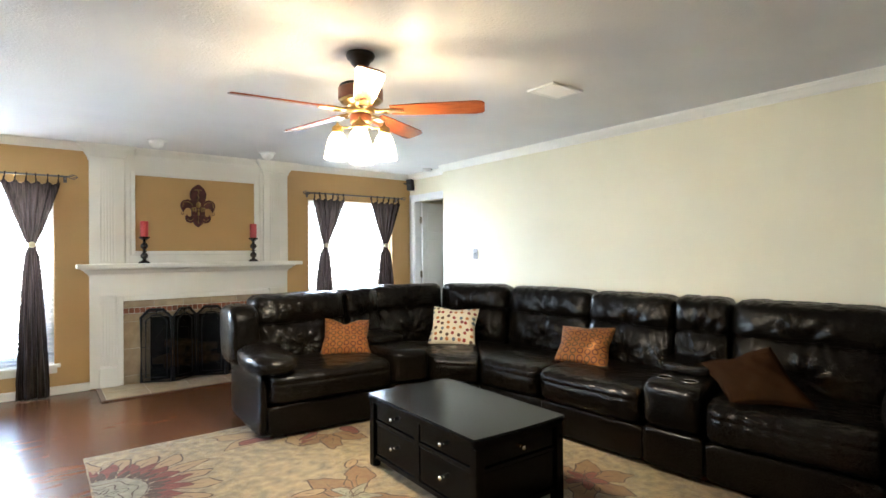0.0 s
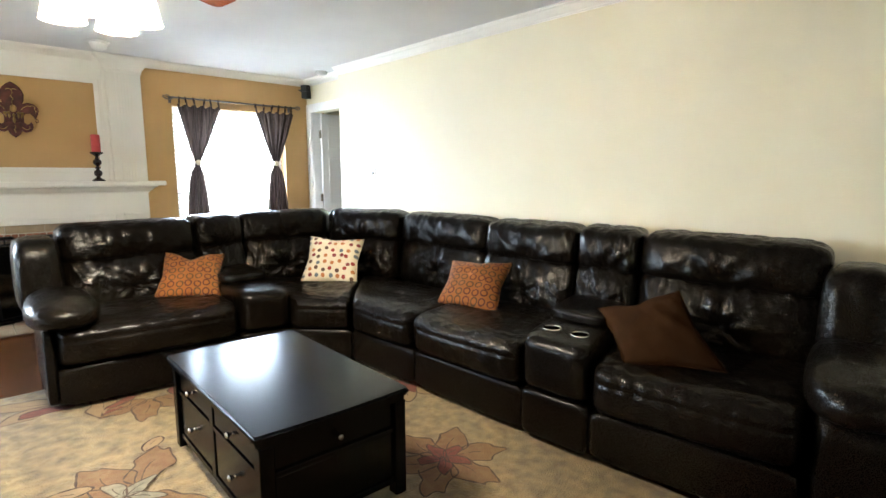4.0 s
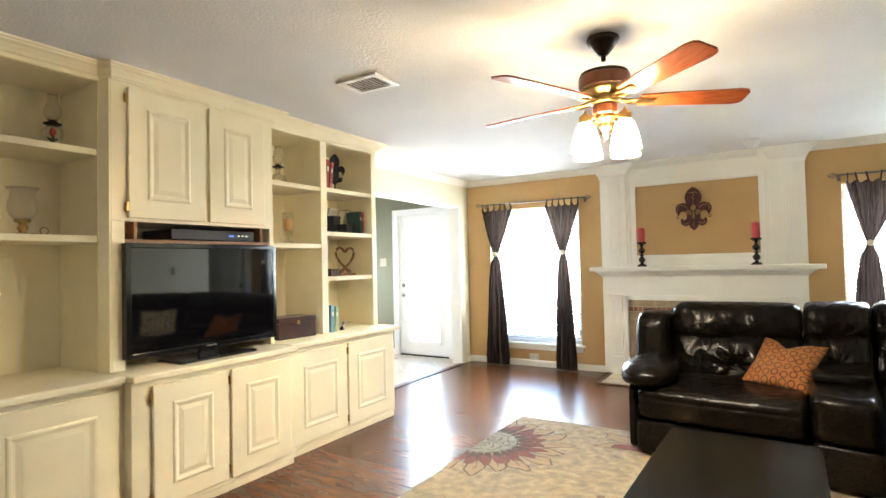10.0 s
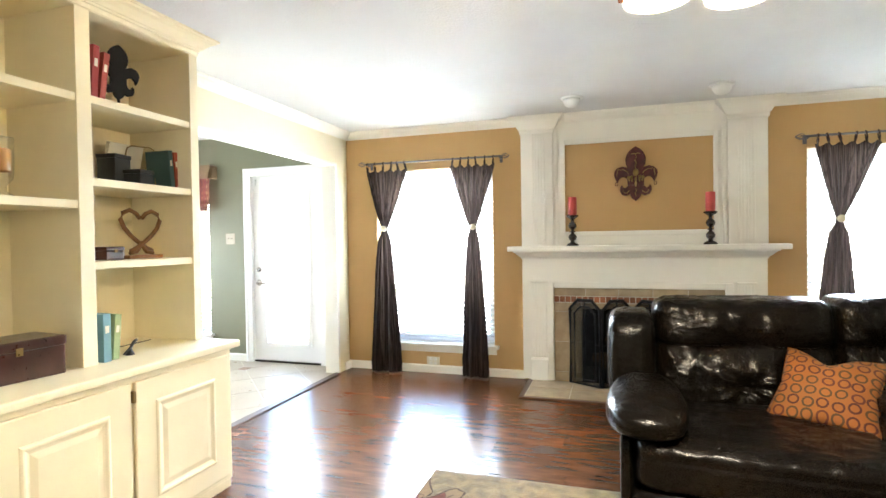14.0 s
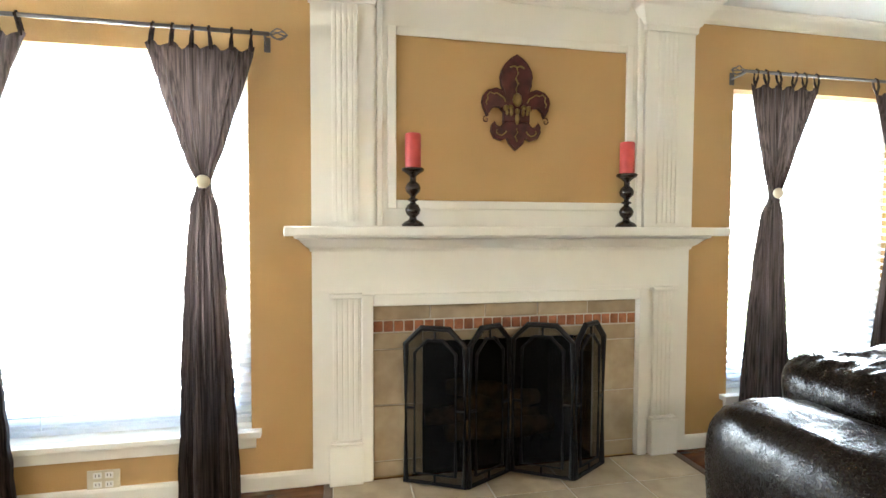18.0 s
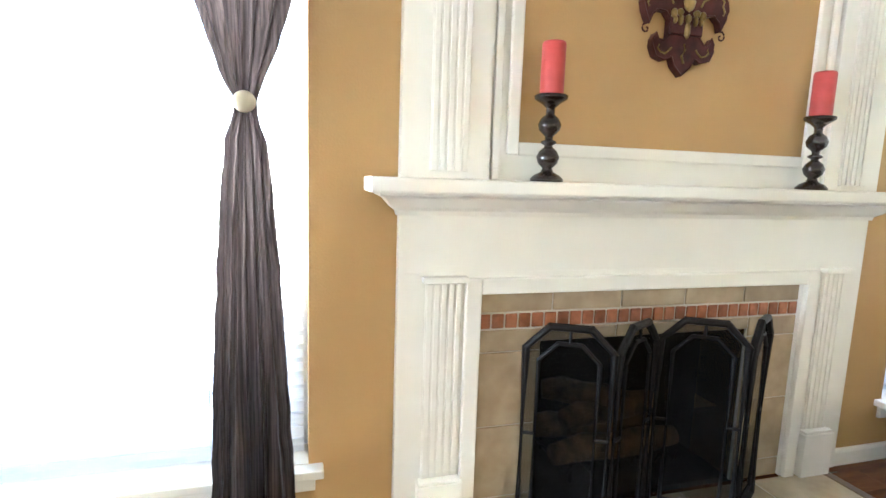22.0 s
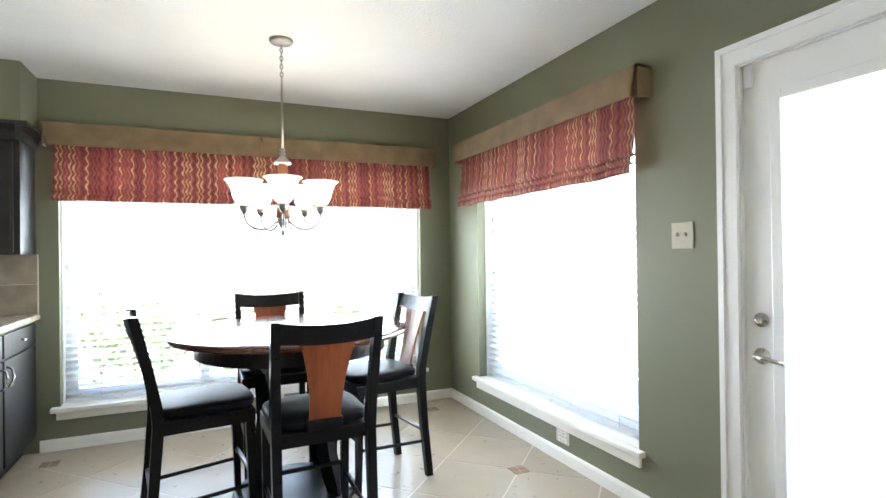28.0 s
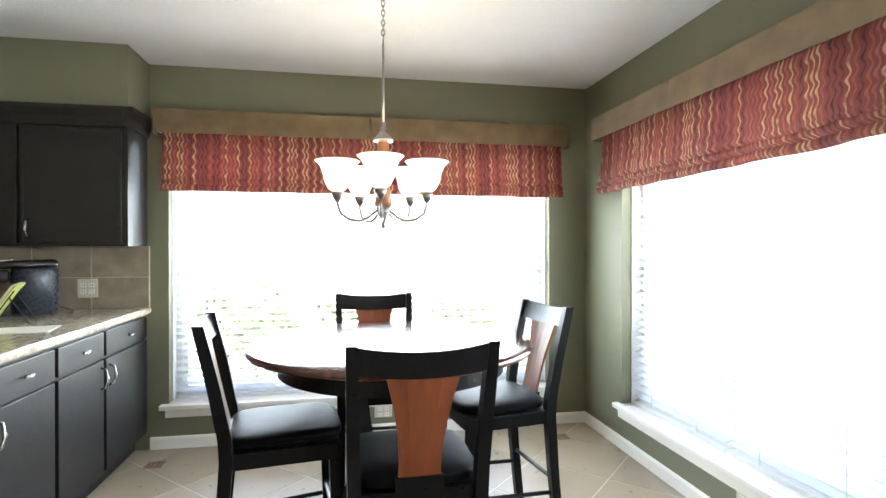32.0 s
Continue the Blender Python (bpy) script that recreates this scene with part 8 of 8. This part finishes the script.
part("drip_tray", box(-0.075, 0.075, 0.116, 0.20, 0.0005, 0.03, 0.006), M_GLOSSBLACK, cm)
part("cord", tube([(0.0, -0.115, 0.03), (-0.03, -0.16, 0.012), (-0.10, -0.17, 0.008), (-0.18, -0.14, 0.008)], 0.004, 6), M_BLACK, cm)
rk = thing("cookbook_stand", "open cookbook leaning on a dark wire stand", "book stand", (-3.24, -3.40, 0.905), 200)
bm = bmesh.new()
for s in (-0.10, 0.10):
    tube([(s, 0.08, 0.004), (s, 0.03, 0.01), (s, -0.07, 0.17)], 0.004, 6, bm)
    tube([(s, -0.05, 0.14), (s, -0.13, 0.004)], 0.004, 6, bm)
tube([(-0.10, 0.03, 0.012), (0.10, 0.03, 0.012)], 0.004, 6, bm)
part("stand", bm, M_IRON, rk)
M_COVER = material("lime_book_cover", (0.40, 0.42, 0.10), 0.5, bump=0.02)
ob = part("cookbook", box(-0.14, 0.14, 0.0, 0.008, 0.0, 0.21, 0.002), M_COVER, rk, "lime green cookbook")
ob.matrix_local = pose(0, 0.028, 0.018, 32)
ob = part("pages", box(-0.135, 0.135, 0.0085, 0.018, 0.003, 0.205, 0.002), M_PAGES, rk)
ob.matrix_local = pose(0, 0.028, 0.018, 32)
tr_ = thing("paper_sheet", "white paper sheet lying on the counter", "paper", (-3.02, -3.20, 0.9055), 12)
part("sheet", box(-0.105, 0.105, -0.14, 0.14, 0.0, 0.003), M_PAGES, tr_)

# ---- outdoors ----
M_FENCE = material("weathered_fence_wood", (0.30, 0.265, 0.22), 0.85, vary=0.25, scale=4, fine=40, bump=0.2, island=0.12, stretch=(6, 6, 1))
M_LEAF = material("shrub_leaf", (0.11, 0.15, 0.06), 0.6, vary=0.4, scale=10, bump=0.05)


def board_fence(label, m, length):
    th = thing("board_fence", label, "fence")
    th.matrix_world = m
    first = part("board", box(-0.07, 0.07, -0.01, 0.01, 0.0, 1.8, 0.006, None, 1), M_FENCE, th)
    first.location = (-length / 2, 0, 0)
    for i in range(1, int(length / 0.15)):
        ob = new("board", first.data)
        ob.parent, ob.location = th, (-length / 2 + i * 0.15, 0, 0.01 * math.sin(i * 1.7))
    for z in (0.4, 1.4):
        part("rail", box(-length / 2, length / 2, 0.011, 0.05, z - 0.04, z + 0.04), M_FENCE, th)


board_fence("weathered wooden board fence round the garden", pose(0.5, 9.0, -0.25), 26)
board_fence("weathered wooden board fence beside the garden", pose(-11.0, -2.0, -0.25, 0, 0, 90), 22)
# iron greyed and paled: daylight glare put into its colour
M_GLAREIRON = material("glare_paled_iron", (0.10, 0.105, 0.12), 0.5, vary=0.1, bump=0.0)
iron = thing("iron_fence", "thin iron picket fence outside the door, greyed as by glare", "fence", (-1.9, 4.2, -0.25))
for i in range(34):
    part("picket", box(-1.7 + i * 0.1 - 0.007, -1.7 + i * 0.1 + 0.007, -0.007, 0.007, 0.0, 1.15), M_GLAREIRON, iron)
for z in (0.12, 1.05):
    part("rail", box(-1.72, 1.65, -0.012, 0.012, z - 0.015, z + 0.015), M_GLAREIRON, iron)
for k, (x, y, r) in enumerate(((-6.3, -2.7, 0.55), (-6.8, -1.7, 0.45), (-6.5, -0.4, 0.5), (-2.6, 7.5, 0.7), (0.4, 7.8, 0.6), (4.6, 7.4, 0.75))):
    rng = random.Random(k)
    sb_ = thing("garden_shrub", "leafy green garden shrub", "shrub", (x, y, -0.25), group="garden shrubs")
    part("trunk", tube([(0, 0, 0.0), (0.03, 0.02, r * 0.6), (0.0, 0.0, r * 1.2)], [0.04, 0.03, 0.012], 8), M_BORDER, sb_)
    bm = bmesh.new()
    for i in range(900):
        a, b = rng.uniform(0, 6.283), rng.uniform(-0.9, 1.2)
        q = r * (0.55 + 0.45 * rng.random()) * (1 + 0.25 * math.sin(3 * a + k))
        c = Vector((q * math.cos(a) * math.cos(b * 0.9), q * math.sin(a) * math.cos(b * 0.9), r * 1.0 + q * math.sin(b) * 0.95))
        s = rng.uniform(0.03, 0.06)
        u = Vector((rng.uniform(-1, 1), rng.uniform(-1, 1), rng.uniform(-0.6, 1))).normalized()
        w = u.cross(Vector((rng.uniform(-1, 1), 0.3, rng.uniform(-1, 1)))).normalized()
        vs = [bm.verts.new(c + p) for p in (-u * s, w * s * 0.5, u * s * 1.2, -w * s * 0.5)]
        bm.faces.new(vs)
    part("foliage", bm, M_LEAF, sb_)

# ---- floor pieces ----
fl_base = [o for o in bpy.data.objects if o.name == "floor_base"][0]
PW, PL = 0.192, 1.28
plank_data = {}
row = 0
y = 0.02
while y - PW > -8.1:
    x = 0.0 - (row * 0.41 % PL)
    while x < 5.55:
        a, b = max(x, 0.0), min(x + PL, 5.56)
        if b - a > 0.03:
            key = round(b - a, 2)
            if key not in plank_data:
                plank_data[key] = part("plank", box(-key / 2 + 0.0003, key / 2 - 0.0003, -PW / 2 + 0.0003, PW / 2 - 0.0003, -0.0058, 0.0, 0.0007, None, 1), M_PLANK, fl_base).data
                ob = [o for o in fl_base.children if o.data == plank_data[key]][0]
            else:
                ob = new("plank", plank_data[key])
                ob.parent = fl_base
            ob.location = ((a + b) / 2, y - PW / 2, 0)
        x += PL
    y -= PW
    row += 1
setting(part("floor_back_room", box(5.5605, 7.7, -3.0, 0.12, -0.0055, -0.001), material("tan_carpet", (0.36, 0.27, 0.18), 0.95, fine=150, bump=0.6)), "tan carpet in the room beyond the doorway", "floor")

tl_base = [o for o in bpy.data.objects if o.name == "floor_base_dining"][0]


def clip(poly, axis, limit, keep_less):
    out = []
    for i, p in enumerate(poly):
        q = poly[(i + 1) % len(poly)]
        pi, qi = (p[axis] <= limit) == keep_less, (q[axis] <= limit) == keep_less
        if pi:
            out.append(p)
        if pi != qi:
            t = (limit - p[axis]) / (q[axis] - p[axis])
            out.append((p[0] + (q[0] - p[0]) * t, p[1] + (q[1] - p[1]) * t))
    return out


M_DOT = material("brown_tile_inset", (0.26, 0.15, 0.095), 0.4, vary=0.25, scale=30, fine=80, bump=0.04, island=0.25)
DIAG = 0.655
h = DIAG / 2 - 0.006
for i in range(-3, 14):
    for j in range(-24, 3):
        if (i + j) % 2:
            continue
        cx, cy = -3.66 + DIAG / 2 + (i + 12) * DIAG / 2 - 6 * DIAG, -0.30 + j * DIAG / 2
        poly = [(cx - h, cy), (cx, cy - h), (cx + h, cy), (cx, cy + h)]
        for ax, lim, less in ((0, -0.032, True), (0, -3.92, False), (1, -0.001, True), (1, -6.99, False)):
            poly = clip(poly, ax, lim, less) if poly else poly
        if len(poly) > 2:
            ox, oy = sum(p[0] for p in poly) / len(poly), sum(p[1] for p in poly) / len(poly)
            ob = part("tile", prism([(p[0] - ox, p[1] - oy) for p in poly], -0.0048, 0.0, "z"), M_TILE, tl_base)
            ob.location = (ox, oy, 0)
for i in range(3):
    for j in range(3):
        cx, cy = -3.66 + i * 1.31, -0.30 - j * 1.27
        for a in (-1, 1):
            for b in (-1, 1):
                if -3.9 < cx + a * 0.026 < -0.04:
                    ob = part("mosaic_tile", box(-0.023, 0.023, -0.023, 0.023, 0.0004, 0.0022, 0.0006, None, 1), M_DOT, tl_base)
                    ob.location = (cx + a * 0.026, cy + b * 0.026, 0)
